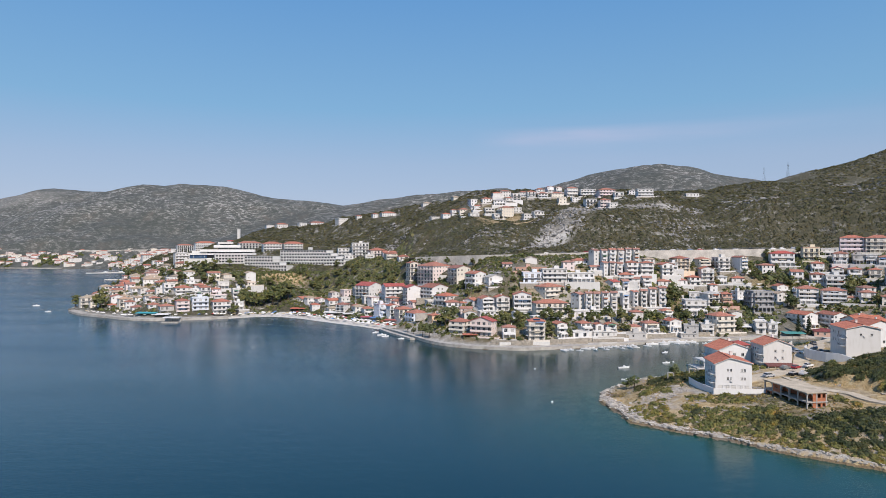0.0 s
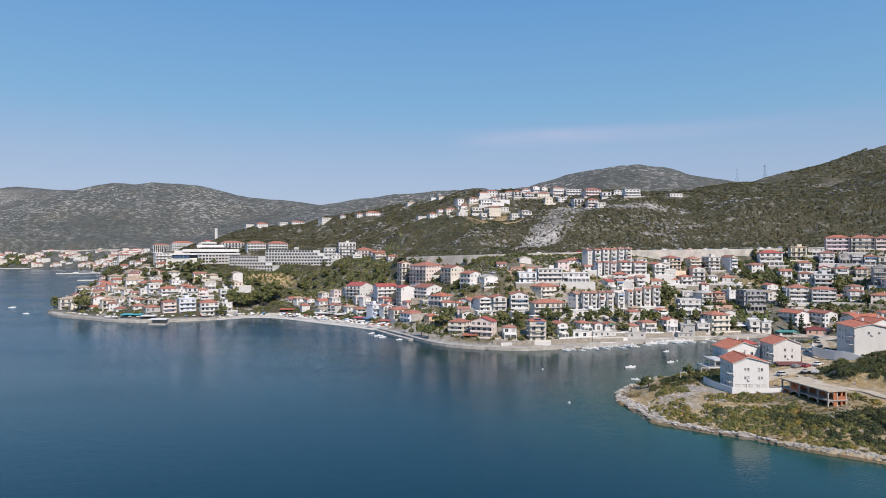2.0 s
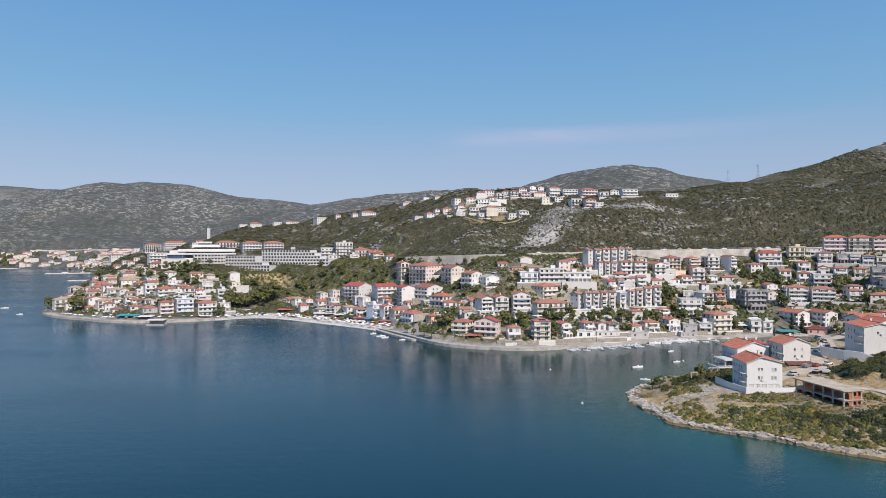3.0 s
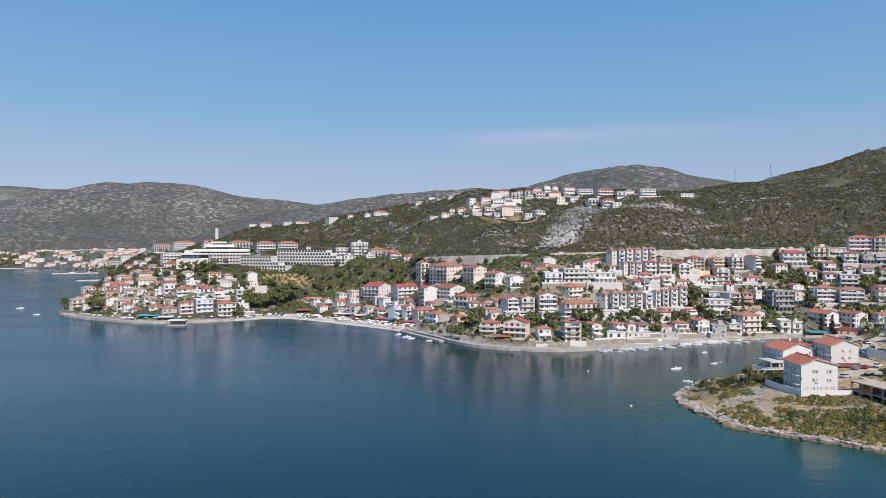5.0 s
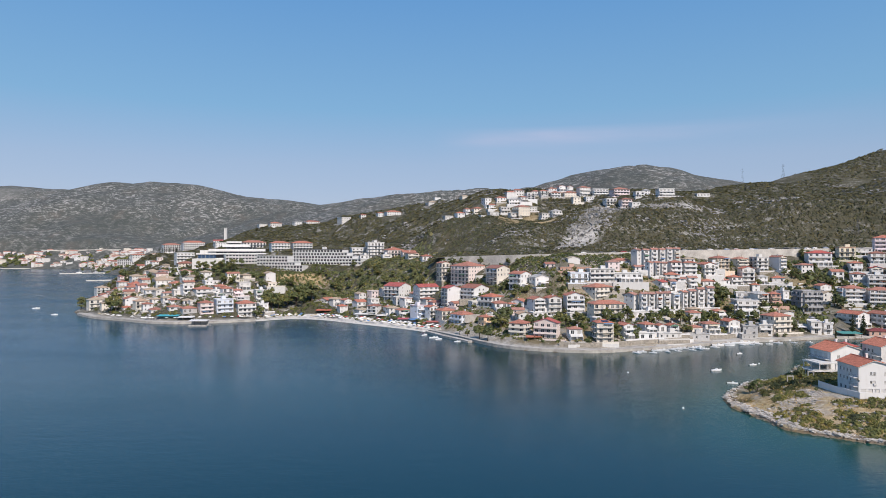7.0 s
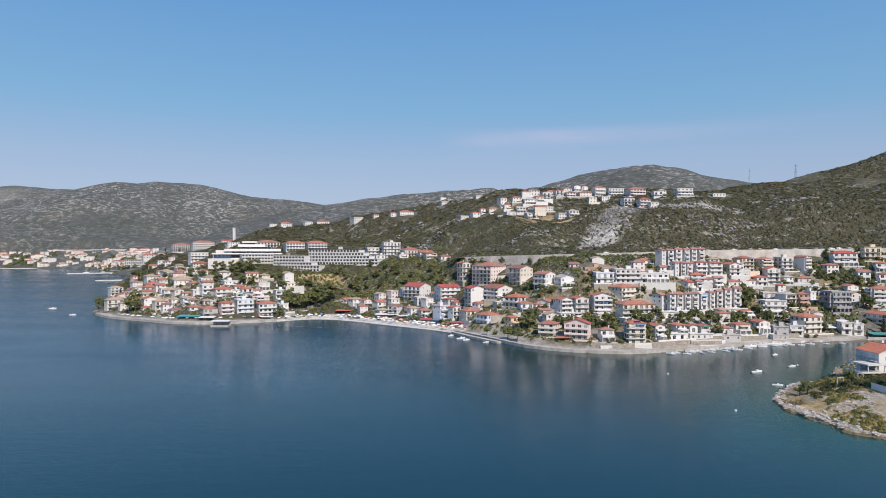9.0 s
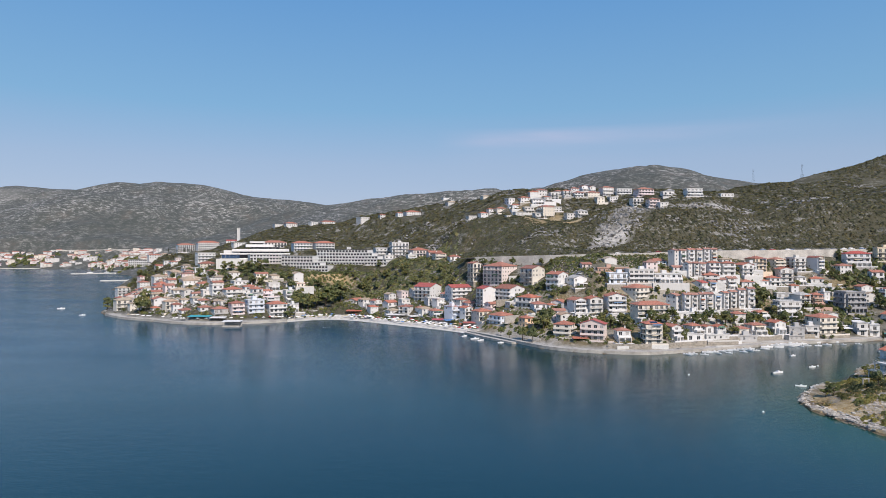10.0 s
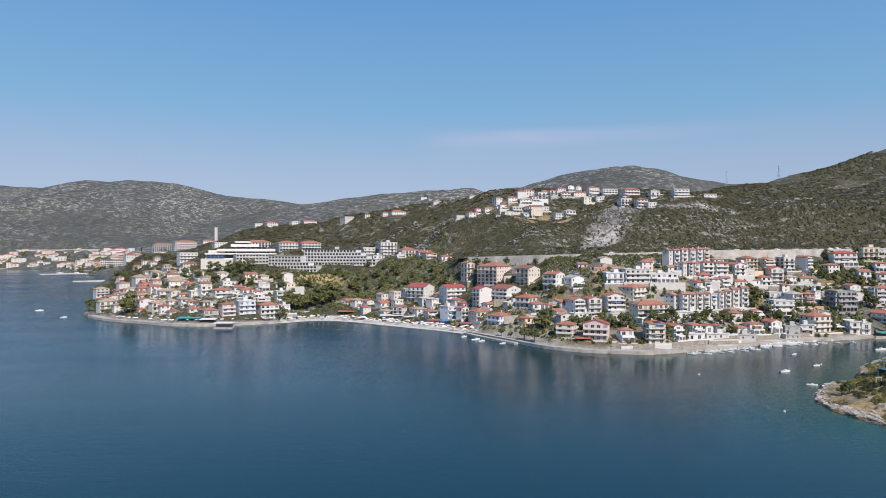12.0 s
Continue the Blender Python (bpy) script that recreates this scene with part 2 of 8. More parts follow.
def grainy(name, colour, spread=0.12, scale=0.6, fine=6.0, rough_=0.85, relief=0.03, tint=None, metal=0.0, each=0.0):
    """A matt surface that varies at two scales round one colour; tint: what its stains turn to; each: how much pieces differ."""
    m, n, l, b = nodes_of(name)
    dark = tint or tuple(c * (1 - 2.2 * spread) for c in colour)
    light = tuple(min(1, c * (1 + spread)) for c in colour)
    broad = ramp(n, l, noise_at(n, l, scale), (0.30, dark), (0.62, colour), (0.85, light))
    small = ramp(n, l, noise_at(n, l, fine, 4), (0.3, (1 - spread,) * 3), (0.7, (1.0,) * 3))
    col = mix(n, l, 1.0, broad, small, "MULTIPLY")
    if each:
        info = n.new("ShaderNodeObjectInfo")
        col = mix(n, l, 1.0, col, ramp(n, l, info.outputs["Random"], (0, (1 - each, 1 - each, 1 - each)), (1, (1, 1, 1))), "MULTIPLY")
    l.new(col, b.inputs["Base Color"])
    b.inputs["Roughness"].default_value, b.inputs["Metallic"].default_value = rough_, metal
    bump(n, l, noise_at(n, l, fine * 2, 4), 0.4, relief, b)
    return m


def tide(n, l):
    """A brown weedy band at the waterline, ragged at its upper edge."""
    spot, sep, add = n.new("ShaderNodeNewGeometry"), n.new("ShaderNodeSeparateXYZ"), n.new("ShaderNodeMath")
    l.new(spot.outputs["Position"], sep.inputs[0])
    add.operation = "MULTIPLY_ADD"
    l.new(noise_at(n, l, 0.35, 5, 0.7), add.inputs[0])
    add.inputs[1].default_value = -1.1
    l.new(sep.outputs["Z"], add.inputs[2])
    return ramp(n, l, add.outputs[0], (0.0, (0.8,) * 3), (0.07, (0.0,) * 3))


def land_material():
    """Dry karst: scrub green, dry grass, bare earth and grey limestone, by the sheet's own ground cover."""
    m, n, l, b = nodes_of("karst_ground")
    cover = n.new("ShaderNodeAttribute")
    cover.attribute_name = "cover"
    sep = n.new("ShaderNodeSeparateColor")
    l.new(cover.outputs["Color"], sep.inputs[0])
    scrub = mix(n, l, ramp(n, l, noise_at(n, l, 0.09, 8, 0.7), (0.40, (0, 0, 0)), (0.60, (1, 1, 1))), (0.054, 0.054, 0.030), (0.074, 0.069, 0.041))
    scrub = mix(n, l, ramp(n, l, noise_at(n, l, 0.012, 5), (0.35, (0, 0, 0)), (0.7, (0.5, 0.5, 0.5))), scrub, (0.098, 0.088, 0.060))
    tufty = ramp(n, l, noise_at(n, l, 0.4, 6, 0.75), (0.38, (0.50, 0.54, 0.52)), (0.60, (1.20, 1.15, 1.1)))
    scrub = mix(n, l, 1.0, scrub, tufty, "MULTIPLY")
    # grey far scrub, its tone also carrying the haze of distance
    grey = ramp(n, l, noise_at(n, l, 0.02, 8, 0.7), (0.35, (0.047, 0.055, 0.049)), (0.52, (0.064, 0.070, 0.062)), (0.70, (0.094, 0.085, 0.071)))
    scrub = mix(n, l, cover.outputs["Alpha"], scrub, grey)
    stone = ramp(n, l, noise_at(n, l, 0.25, 9, 0.72), (0.3, (0.22, 0.21, 0.19)), (0.55, (0.42, 0.405, 0.38)), (0.8, (0.54, 0.525, 0.50)))
    earth = ramp(n, l, noise_at(n, l, 0.5, 8, 0.7), (0.3, (0.21, 0.145, 0.070)), (0.46, (0.36, 0.255, 0.120)), (0.58, (0.45, 0.345, 0.19)), (0.78, (0.58, 0.51, 0.40)))
    streaks = ramp(n, l, noise_at(n, l, 0.055, 11, 0.85, (1.0, 1.0, 2.4)), (0.515, (0, 0, 0)), (0.57, (1, 1, 1)))
    zones = ramp(n, l, noise_at(n, l, 0.0045, 4, 0.6, (1, 1, 1.5)), (0.40, (0.36, 0.36, 0.36)), (0.58, (1, 1, 1)))
    crag = mix(n, l, 1.0, streaks, zones, "MULTIPLY")
    worn = n.new("ShaderNodeMath")
    worn.operation, worn.use_clamp = "MULTIPLY", True
    l.new(crag, worn.inputs[0])
    l.new(sep.outputs[0], worn.inputs[1])
    col = mix(n, l, worn.outputs[0], scrub, stone)
    col = mix(n, l, sep.outputs[1], col, earth)
    col = mix(n, l, sep.outputs[2], col, stone)
    l.new(mix(n, l, tide(n, l), col, (0.13, 0.092, 0.055)), b.inputs["Base Color"])
    b.inputs["Roughness"].default_value = 0.95
    bump(n, l, noise_at(n, l, 0.3, 9, 0.7), 0.9, 1.6, b)
    return m


def water_material():
    m, n, l, b = nodes_of("sea_water")
    shallow_and_sheen = n.new("ShaderNodeAttribute")
    shallow_and_sheen.attribute_name = "shallow_and_sheen"
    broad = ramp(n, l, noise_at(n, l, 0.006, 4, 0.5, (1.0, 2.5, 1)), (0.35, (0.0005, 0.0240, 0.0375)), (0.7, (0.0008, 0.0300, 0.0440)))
    # blue sky mirrored by the far ruffled water, put into its base colour
    broad = mix(n, l, shallow_and_sheen.outputs["Alpha"], broad, (0.001, 0.042, 0.080))
    col = mix(n, l, shallow_and_sheen.outputs["Fac"], broad, (0.007, 0.070, 0.043))
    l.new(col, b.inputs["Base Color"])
    b.inputs["IOR"].default_value, b.inputs["Specular IOR Level"].default_value = 1.33, 0.5
    patches = noise_at(n, l, 0.010, 4, 0.55, (0.6, 1.6, 1))
    wind = ramp(n, l, shallow_and_sheen.outputs["Alpha"], (0.0, (0.0,) * 3), (1.0, (0.05,) * 3))
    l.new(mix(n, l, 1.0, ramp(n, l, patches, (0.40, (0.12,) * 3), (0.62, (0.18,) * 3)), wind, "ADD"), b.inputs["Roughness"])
    fine, swell = noise_at(n, l, 1.1, 4, 0.6, (0.5, 1.4, 1)), noise_at(n, l, 0.22, 3, 0.5, (0.5, 1.3, 1))
    both = n.new("ShaderNodeMath")
    both.operation = "ADD"
    l.new(fine, both.inputs[0])
    l.new(swell, both.inputs[1])
    bump(n, l, both.outputs[0], 0.22, 0.17, b)
    return m


LAND_MAT, WATER_MAT = land_material(), water_material()


# ---- building helpers ----
def bm_box(bm, x0, y0, z0, x1, y1, z1, slot=0):
    """A box between two corners, added to a bmesh."""
    v = [bm.verts.new(p) for p in ((x0, y0, z0), (x1, y0, z0), (x1, y1, z0), (x0, y1, z0), (x0, y0, z1), (x1, y0, z1), (x1, y1, z1), (x0, y1, z1))]
    for f in ((0, 3, 2, 1), (4, 5, 6, 7), (0, 1, 5, 4), (1, 2, 6, 5), (2, 3, 7, 6), (3, 0, 4, 7)):
        bm.faces.new([v[i] for i in f]).material_index = slot
    return v


def mesh_of(bm, name, *mats, smooth=False):
    me = bpy.data.meshes.new(name)
    bm.to_mesh(me)
    bm.free()
    for mat in mats:
        me.materials.append(mat)
    if smooth:
        me.shade_smooth()
    return me


def limb(bm, a, b, r0, r1, sides=6):
    a, b = Vector(a), Vector(b)
    way = (b - a).normalized()
    u = way.orthogonal().normalized()
    v = way.cross(u)
    rings = [[bm.verts.new(p + (u * math.cos(t) + v * math.sin(t)) * r) for t in (2 * math.pi * i / sides for i in range(sides))] for p, r in ((a, r0), (b, r1))]
    for i in range(sides):
        j = (i + 1) % sides
        bm.faces.new([rings[0][i], rings[0][j], rings[1][j], rings[1][i]])
    bm.faces.new(rings[1])


def part(name, data, parent, label="", at=(0, 0, 0), turn=0.0, size=(1, 1, 1)):
    """One mesh as one object under a thing or a part."""
    ob = new(name, data)
    ob.parent = parent
    ob.location, ob.rotation_euler, ob.scale = at, (0, 0, turn), size
    return tagged(ob, label)

# ---- ground and sea ----
def steps(*stretches):
    """Grid lines: stretches of (from, to, first spacing, last spacing)."""
    out = []
    for a, b, s0, s1 in stretches:
        p = a
        while p < b - 0.4 * s0:
            out.append(p)
            p += s0 + (s1 - s0) * (p - a) / (b - a)
    return np.array(out + [stretches[-1][1]])


def sheet(name, xs, ys, z, mat, attribute, values):
    """A heightfield over grid lines."""
    nx, ny = len(xs), len(ys)
    gx, gy = np.meshgrid(xs, ys)
    me = bpy.data.meshes.new(name)
    i = np.arange(nx * ny).reshape(ny, nx)
    quads = np.stack([i[:-1, :-1], i[:-1, 1:], i[1:, 1:], i[1:, :-1]], -1).reshape(-1, 4)
    me.vertices.add(nx * ny)
    me.vertices.foreach_set("co", np.stack([gx, gy, z], -1).astype(np.float32).ravel())
    me.loops.add(quads.size)
    me.loops.foreach_set("vertex_index", quads.ravel().astype(np.int32))
    me.polygons.add(len(quads))
    me.polygons.foreach_set("loop_start", np.arange(0, quads.size, 4, dtype=np.int32))
    me.polygons.foreach_set("use_smooth", np.ones(len(quads), dtype=bool))
    me.update()
    layer = me.color_attributes.new(attribute, "FLOAT_COLOR", "POINT")
    layer.data.foreach_set("color", values.astype(np.float32).ravel())
    me.materials.append(mat)
    return new(name, me)


def bell(x, y, cx, cy, rx, ry=None):
    return np.exp(-((x - cx) / rx) ** 2 - ((y - cy) / (ry or rx)) ** 2)


# bare lanes and paths on the eastern headland
LANES = [np.array(p, float) for p in ([(103.5, 226), (102.5, 216)], [(122, 226), (138, 232), (152, 240), (163, 257), (184, 282), (205, 300)], [(128, 224), (141, 211), (147, 202), (151, 189), (175, 168)], [(107, 232), (103, 223), (96, 212), (91, 203)], [(118, 196), (104, 201), (93, 208)])]


def bare_headland(x, y):
    lanes = np.min([along(x, y, p)[0] - w for p, w in zip(LANES, (3.2, 6.5, 4.5, 0.5, 0.0))], axis=0)
    return np.clip(1 - lanes / 2.5, 0, 1)


def hill_cuts(x, y, bare):
    """Raw earth cut for the houses on the hill."""
    return np.clip(bell(x, y, 118, 655, 24, 9) * 1.5 + bell(x, y, 160, 645, 16, 6) + bell(x, y, 40, 690, 30, 8) + bell(x, y, 205, 655, 22, 7) + 1.5 * bare, 0, 1) * (y > 560) * np.clip(1.4 - np.hypot((x - 110) / 130, (y - 665) / 50), 0, 1)


def land():
    xs = steps((-4600, -420, 130, 6), (-420, 70, 3.5, 3.5), (70, 178, 1.2, 1.2), (178, 360, 2.4, 3.6), (360, 4600, 6, 130))
    ys = steps((-900, 130, 60, 4), (130, 272, 1.2, 1.2), (272, 560, 3.2, 3.2), (560, 1200, 5, 10), (1200, 4700, 13, 85))
    x, y = np.meshgrid(xs, ys)
    z = ground_height(x, y)
    inland = shore(x, y)
    bare = rough(x, y, 30, 4, 21)
    # how craggy, how earthy, how stony
    crag = np.clip(0.95 + 0.8 * rough(x, y, 500, 3, 5), 0, 1)
    crag = np.where((y < 1100) & (y > 500), 0.8 * crag, crag)
    # grey karst mountains behind, greyer still by painted haze, barest along their tops
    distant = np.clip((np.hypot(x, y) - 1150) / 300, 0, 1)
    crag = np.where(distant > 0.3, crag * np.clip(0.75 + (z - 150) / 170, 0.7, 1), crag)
    town = np.clip((inland + 2) / 6, 0, 1) * np.clip((470 + 0.10 * x - y) / 25, 0, 1) * (y > 300) * (x > -30)
    east = np.clip((330 - y) / 10, 0, 1) * np.maximum(np.clip(0.85 + 1.6 * bare, 0, 1), bare_headland(x, y))
    dug = along(x, y, TRACK)[0]
    east = np.maximum(east, np.clip(1.2 - np.abs(dug - 7.2) / 1.6, 0, 1) * (y < 228) * (y > 150))
    earth = np.clip(np.maximum(0.45 * town * np.clip(0.5 + 2.2 * bare, 0, 1), east), 0, 1)
    beach = np.clip((9 - inland) / 4, 0, 1) * (inland > -3) * (x > -300)
    rim = np.clip((np.maximum(1.2, 2.2 - 1.4 * np.clip((x - 100) / 25, 0, 1) + 6 * bare) - inland) / 1.2, 0, 1) * np.clip((inland - 0.3) / 0.6, 0, 1) * np.clip((330 - y) / 10, 0, 1)
    cliff = np.clip(crags(x, y) * 1.5 + 1.2 * bare, 0, 1)
    stone = np.clip(np.maximum(np.maximum(beach * (y > 300), rim), cliff * np.clip(0.6 + 3 * bare, 0, 1)), 0, 1)
    stone = np.maximum(stone, 0.4 * np.clip(bell(x, y, 91, 219, 8, 7) + 3 * rough(x, y, 6, 3, 41) - 0.3, 0, 1) * (y < 300))
    stone = np.maximum(stone, 0.75 * np.clip(bell(x, y, 103, 221, 4, 6) + 2 * rough(x, y, 5, 3, 42) - 0.2, 0, 1) * (y < 300))
    stone = np.maximum(stone, (0.6 - 0.35 * np.clip((x - 150) / 40, 0, 1)) * town * np.clip(0.45 + 3 * rough(x, y, 18, 3, 23), 0, 1))
    # pale screes and cuttings round the houses on the hill, rocky far mountain
    cuts = hill_cuts(x, y, bare)
    earth = np.maximum(earth, cuts)
    earth = np.maximum(earth, np.clip(bell(x, y, -125, 600, 26, 20) * 1.4 + 2.4 * bare - 0.3, 0, 1) * (y > 560) * (x < -20) * (y < 650))
    stone = np.maximum(stone, 0.2 * np.clip((y - 3200) / 200, 0, 1) * np.clip(5 * rough(x, y, 170, 5, 27) - 0.1, 0, 1))
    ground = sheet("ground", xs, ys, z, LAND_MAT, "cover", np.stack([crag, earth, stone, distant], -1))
    return tagged(ground, "dry karst ground with scrub, earth and grey limestone", "ground", kind="structure")


def sea():
    xs = steps((-4600, -400, 200, 20), (-400, 360, 10, 10), (360, 4600, 20, 200))
    ys = steps((-900, 60, 80, 10), (60, 620, 7, 7), (620, 4700, 20, 200))
    x, y = np.meshgrid(xs, ys)
    off = -shore(x, y)
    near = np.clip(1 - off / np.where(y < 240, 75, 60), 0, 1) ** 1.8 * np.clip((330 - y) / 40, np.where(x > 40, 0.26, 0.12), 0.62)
    # alpha marks the far ruffled bay: painted sky blue and rougher ripples
    water = sheet("water", xs, ys, 0 * x, WATER_MAT, "shallow_and_sheen", np.stack([near] * 3 + [np.clip((30 - x) / 70, 0, 1) * np.clip((y - 270) / 120, 0, 1)], -1))
    return tagged(water, "calm deep blue bay, turquoise over the shallows", "sea", kind="structure")


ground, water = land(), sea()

# ---- houses ----
def plaster(name, colour):
    """Painted render: faint streaks below sills and eaves, fine grain."""
    m, n, l, b = nodes_of(name)
    spot = n.new("ShaderNodeNewGeometry")
    mp = n.new("ShaderNodeMapping")
    mp.inputs["Scale"].default_value = (0.9, 0.9, 0.22)
    l.new(spot.outputs["Position"], mp.inputs[0])
    tex = n.new("ShaderNodeTexNoise")
    tex.inputs["Scale"].default_value, tex.inputs["Detail"].default_value, tex.inputs["Roughness"].default_value = 0.8, 8, 0.65
    l.new(mp.outputs[0], tex.inputs["Vector"])
    dirt = ramp(n, l, tex.outputs["Fac"], (0.28, (0.90, 0.885, 0.86)), (0.50, (1, 1, 1)))
    info = n.new("ShaderNodeObjectInfo")
    each = ramp(n, l, info.outputs["Random"], (0.0, (0.86, 0.85, 0.83)), (0.5, (1, 1, 1)), (1.0, (0.95, 0.96, 0.97)))
    col = mix(n, l, 1.0, mix(n, l, 1.0, colour, dirt, "MULTIPLY"), each, "MULTIPLY")
    l.new(col, b.inputs["Base Color"])
    b.inputs["Roughness"].default_value = 0.9
    bump(n, l, noise_at(n, l, 9.0, 3), 0.2, 0.01, b)
    return m


def tiles(name, colour):
    """Clay tiles: courses down the slope, single tiles bleached or dark with lichen."""
    m, n, l, b = nodes_of(name)
    dark = tuple(c * 0.55 for c in colour)
    pale = tuple(min(1, c * 1.25 + 0.03) for c in colour)
    broad = ramp(n, l, noise_at(n, l, 0.7, 7, 0.7), (0.28, dark), (0.5, colour), (0.75, pale))
    fine = ramp(n, l, noise_at(n, l, 5.0, 3, 0.8), (0.3, (0.72,) * 3), (0.65, (1.0,) * 3))
    info = n.new("ShaderNodeObjectInfo")
    each = ramp(n, l, info.outputs["Random"], (0.0, (0.70, 0.74, 0.78)), (0.35, (1.0, 1.0, 1.0)), (0.7, (0.92, 1.02, 1.06)), (1.0, (1.08, 0.95, 0.90)))
    l.new(mix(n, l, 1.0, mix(n, l, 1.0, broad, fine, "MULTIPLY"), each, "MULTIPLY"), b.inputs["Base Color"])
    b.inputs["Roughness"].default_value = 0.8
    wave = n.new("ShaderNodeTexWave")
    wave.inputs["Scale"].default_value, wave.inputs["Distortion"].default_value = 1.1, 0.6
    co = n.new("ShaderNodeTexCoord")
    l.new(co.outputs["Object"], wave.inputs["Vector"])
    bump(n, l, wave.outputs["Fac"], 0.5, 0.06, b)
    return m


WALLS = {"white": (0.66, 0.65, 0.635), "cream": (0.67, 0.62, 0.54), "pink": (0.76, 0.64, 0.59), "rose": (0.69, 0.59, 0.565), "yellow": (0.67, 0.61, 0.46),
         "tan": (0.66, 0.55, 0.42), "grey": (0.44, 0.43, 0.42), "slab": (0.60, 0.585, 0.56), "slate": (0.32, 0.32, 0.33), "azure": (0.64, 0.68, 0.74),
         "blue": (0.66, 0.70, 0.75), "lilac": (0.72, 0.61, 0.61), "peach": (0.76, 0.55, 0.38), "brick": (0.52, 0.34, 0.27), "hotel": (0.68, 0.67, 0.65)}
WALL_WORDS = {"cream": "cream", "pink": "salmon pink", "rose": "pale pink", "yellow": "pale yellow", "tan": "sand-coloured", "slab": "pale grey", "slate": "dark grey",
              "azure": "light blue", "blue": "pale blue", "peach": "peach-coloured", "brick": "bare brick", "hotel": "white"}
TILES = {"red": (0.45, 0.175, 0.115), "clay": (0.43, 0.215, 0.16), "orange": (0.60, 0.195, 0.11), "redder": (0.44, 0.10, 0.08), "brown": (0.42, 0.18, 0.125), "tan": (0.46, 0.35, 0.25),
         "grey": (0.42, 0.41, 0.39), "wine": (0.20, 0.05, 0.05)}
TILE_WORDS = {"red": "terracotta", "clay": "brown", "orange": "orange", "redder": "red", "brown": "brown", "tan": "sandy", "wine": "dark red"}
WALL_MATS = {k: plaster("render_" + k, c) for k, c in WALLS.items()}
TILE_MATS = {k: tiles("roof_tiles_" + k, c) for k, c in TILES.items()}
TILE_MATS["grey"] = grainy("flat_roof_screed", (0.46, 0.45, 0.43), 0.16, 0.4, 3.0, 0.95, 0.02)
SLAB_MAT = grainy("painted_concrete", (0.61, 0.60, 0.575), 0.08, 0.7, 5.0)
FRAME_MAT = grainy("window_frame", (0.62, 0.60, 0.57), 0.06, 2.0, 12.0, 0.5, 0.002)
SHUTTER_MAT = grainy("roller_shutter", (0.55, 0.53, 0.50), 0.1, 2.0, 12.0, 0.6, 0.004)
RAIL_MAT = grainy("painted_steel", (0.16, 0.16, 0.17), 0.1, 2.0, 12.0, 0.45, 0.002, metal=0.6)
STONE_WALL = grainy("rubble_wall", (0.40, 0.36, 0.30), 0.22, 0.8, 3.0, 0.95, 0.05)
CONCRETE = grainy("raw_concrete", (0.45, 0.42, 0.38), 0.16, 0.5, 4.0, 0.95, 0.03)


def glass_material():
    m, n, l, b = nodes_of("window_glass")
    info = n.new("ShaderNodeObjectInfo")
    l.new(ramp(n, l, info.outputs["Random"], (0.0, (0.025, 0.03, 0.036)), (0.5, (0.06, 0.065, 0.07)), (0.75, (0.20, 0.195, 0.185)), (1.0, (0.50, 0.48, 0.45))), b.inputs["Base Color"])
    b.inputs["Roughness"].default_value, b.inputs["IOR"].default_value = 0.08, 1.5
    return m


GLASS = glass_material()
# dark glass, also for a recess whose shade is put into the colour
DARK_GLASS = grainy("shaded_glass", (0.035, 0.04, 0.045), 0.15, 1.0, 6.0, 0.1, 0.001)
AWNINGS = [grainy("awning_" + n_, c_, 0.08, 1.0, 6.0, 0.85, 0.004) for n_, c_ in (("cream", (0.62, 0.55, 0.42)), ("green", (0.10, 0.20, 0.13)), ("rust", (0.36, 0.13, 0.07)), ("grey", (0.40, 0.40, 0.40)), ("blue", (0.14, 0.24, 0.40)))]
SOLAR = grainy("solar_cells", (0.02, 0.035, 0.08), 0.1, 1.0, 6.0, 0.25, 0.002)
CACHE = {}


def window_mesh(w, h, door=False, glass=None):
    """A casement in its frame, centred on its sill; the pane stands back in the frame."""
    key = ("window", round(w, 1), round(h, 1), door, glass is None)
    if key not in CACHE:
        bm = bmesh.new()
        f = 0.08
        facade(bm, (0, -0.03), 0.0, [-w / 2, -w / 2 + f, -0.035, 0.035, w / 2 - f, w / 2], [0, f, h - f, h], {(1, 1), (3, 1)}, 0.04)
        bmesh.ops.remove_doubles(bm, verts=bm.verts, dist=0.001)
        bmesh.ops.recalc_face_normals(bm, faces=bm.faces)
        for face in bm.faces:
            if all(v.co.y > 0.0 for v in face.verts):
                face.material_index = 1
        CACHE[key] = mesh_of(bm, "window", FRAME_MAT if glass is None else RAIL_MAT, glass or GLASS)
    return CACHE[key]


def sill_mesh(w):
    key = ("sill", round(w, 1))
    if key not in CACHE:
        bm = bmesh.new()
        bm_box(bm, -w / 2 - 0.08, -0.10, -0.06, w / 2 + 0.08, 0.16, 0.0)
        CACHE[key] = mesh_of(bm, "sill", SLAB_MAT)
    return CACHE[key]


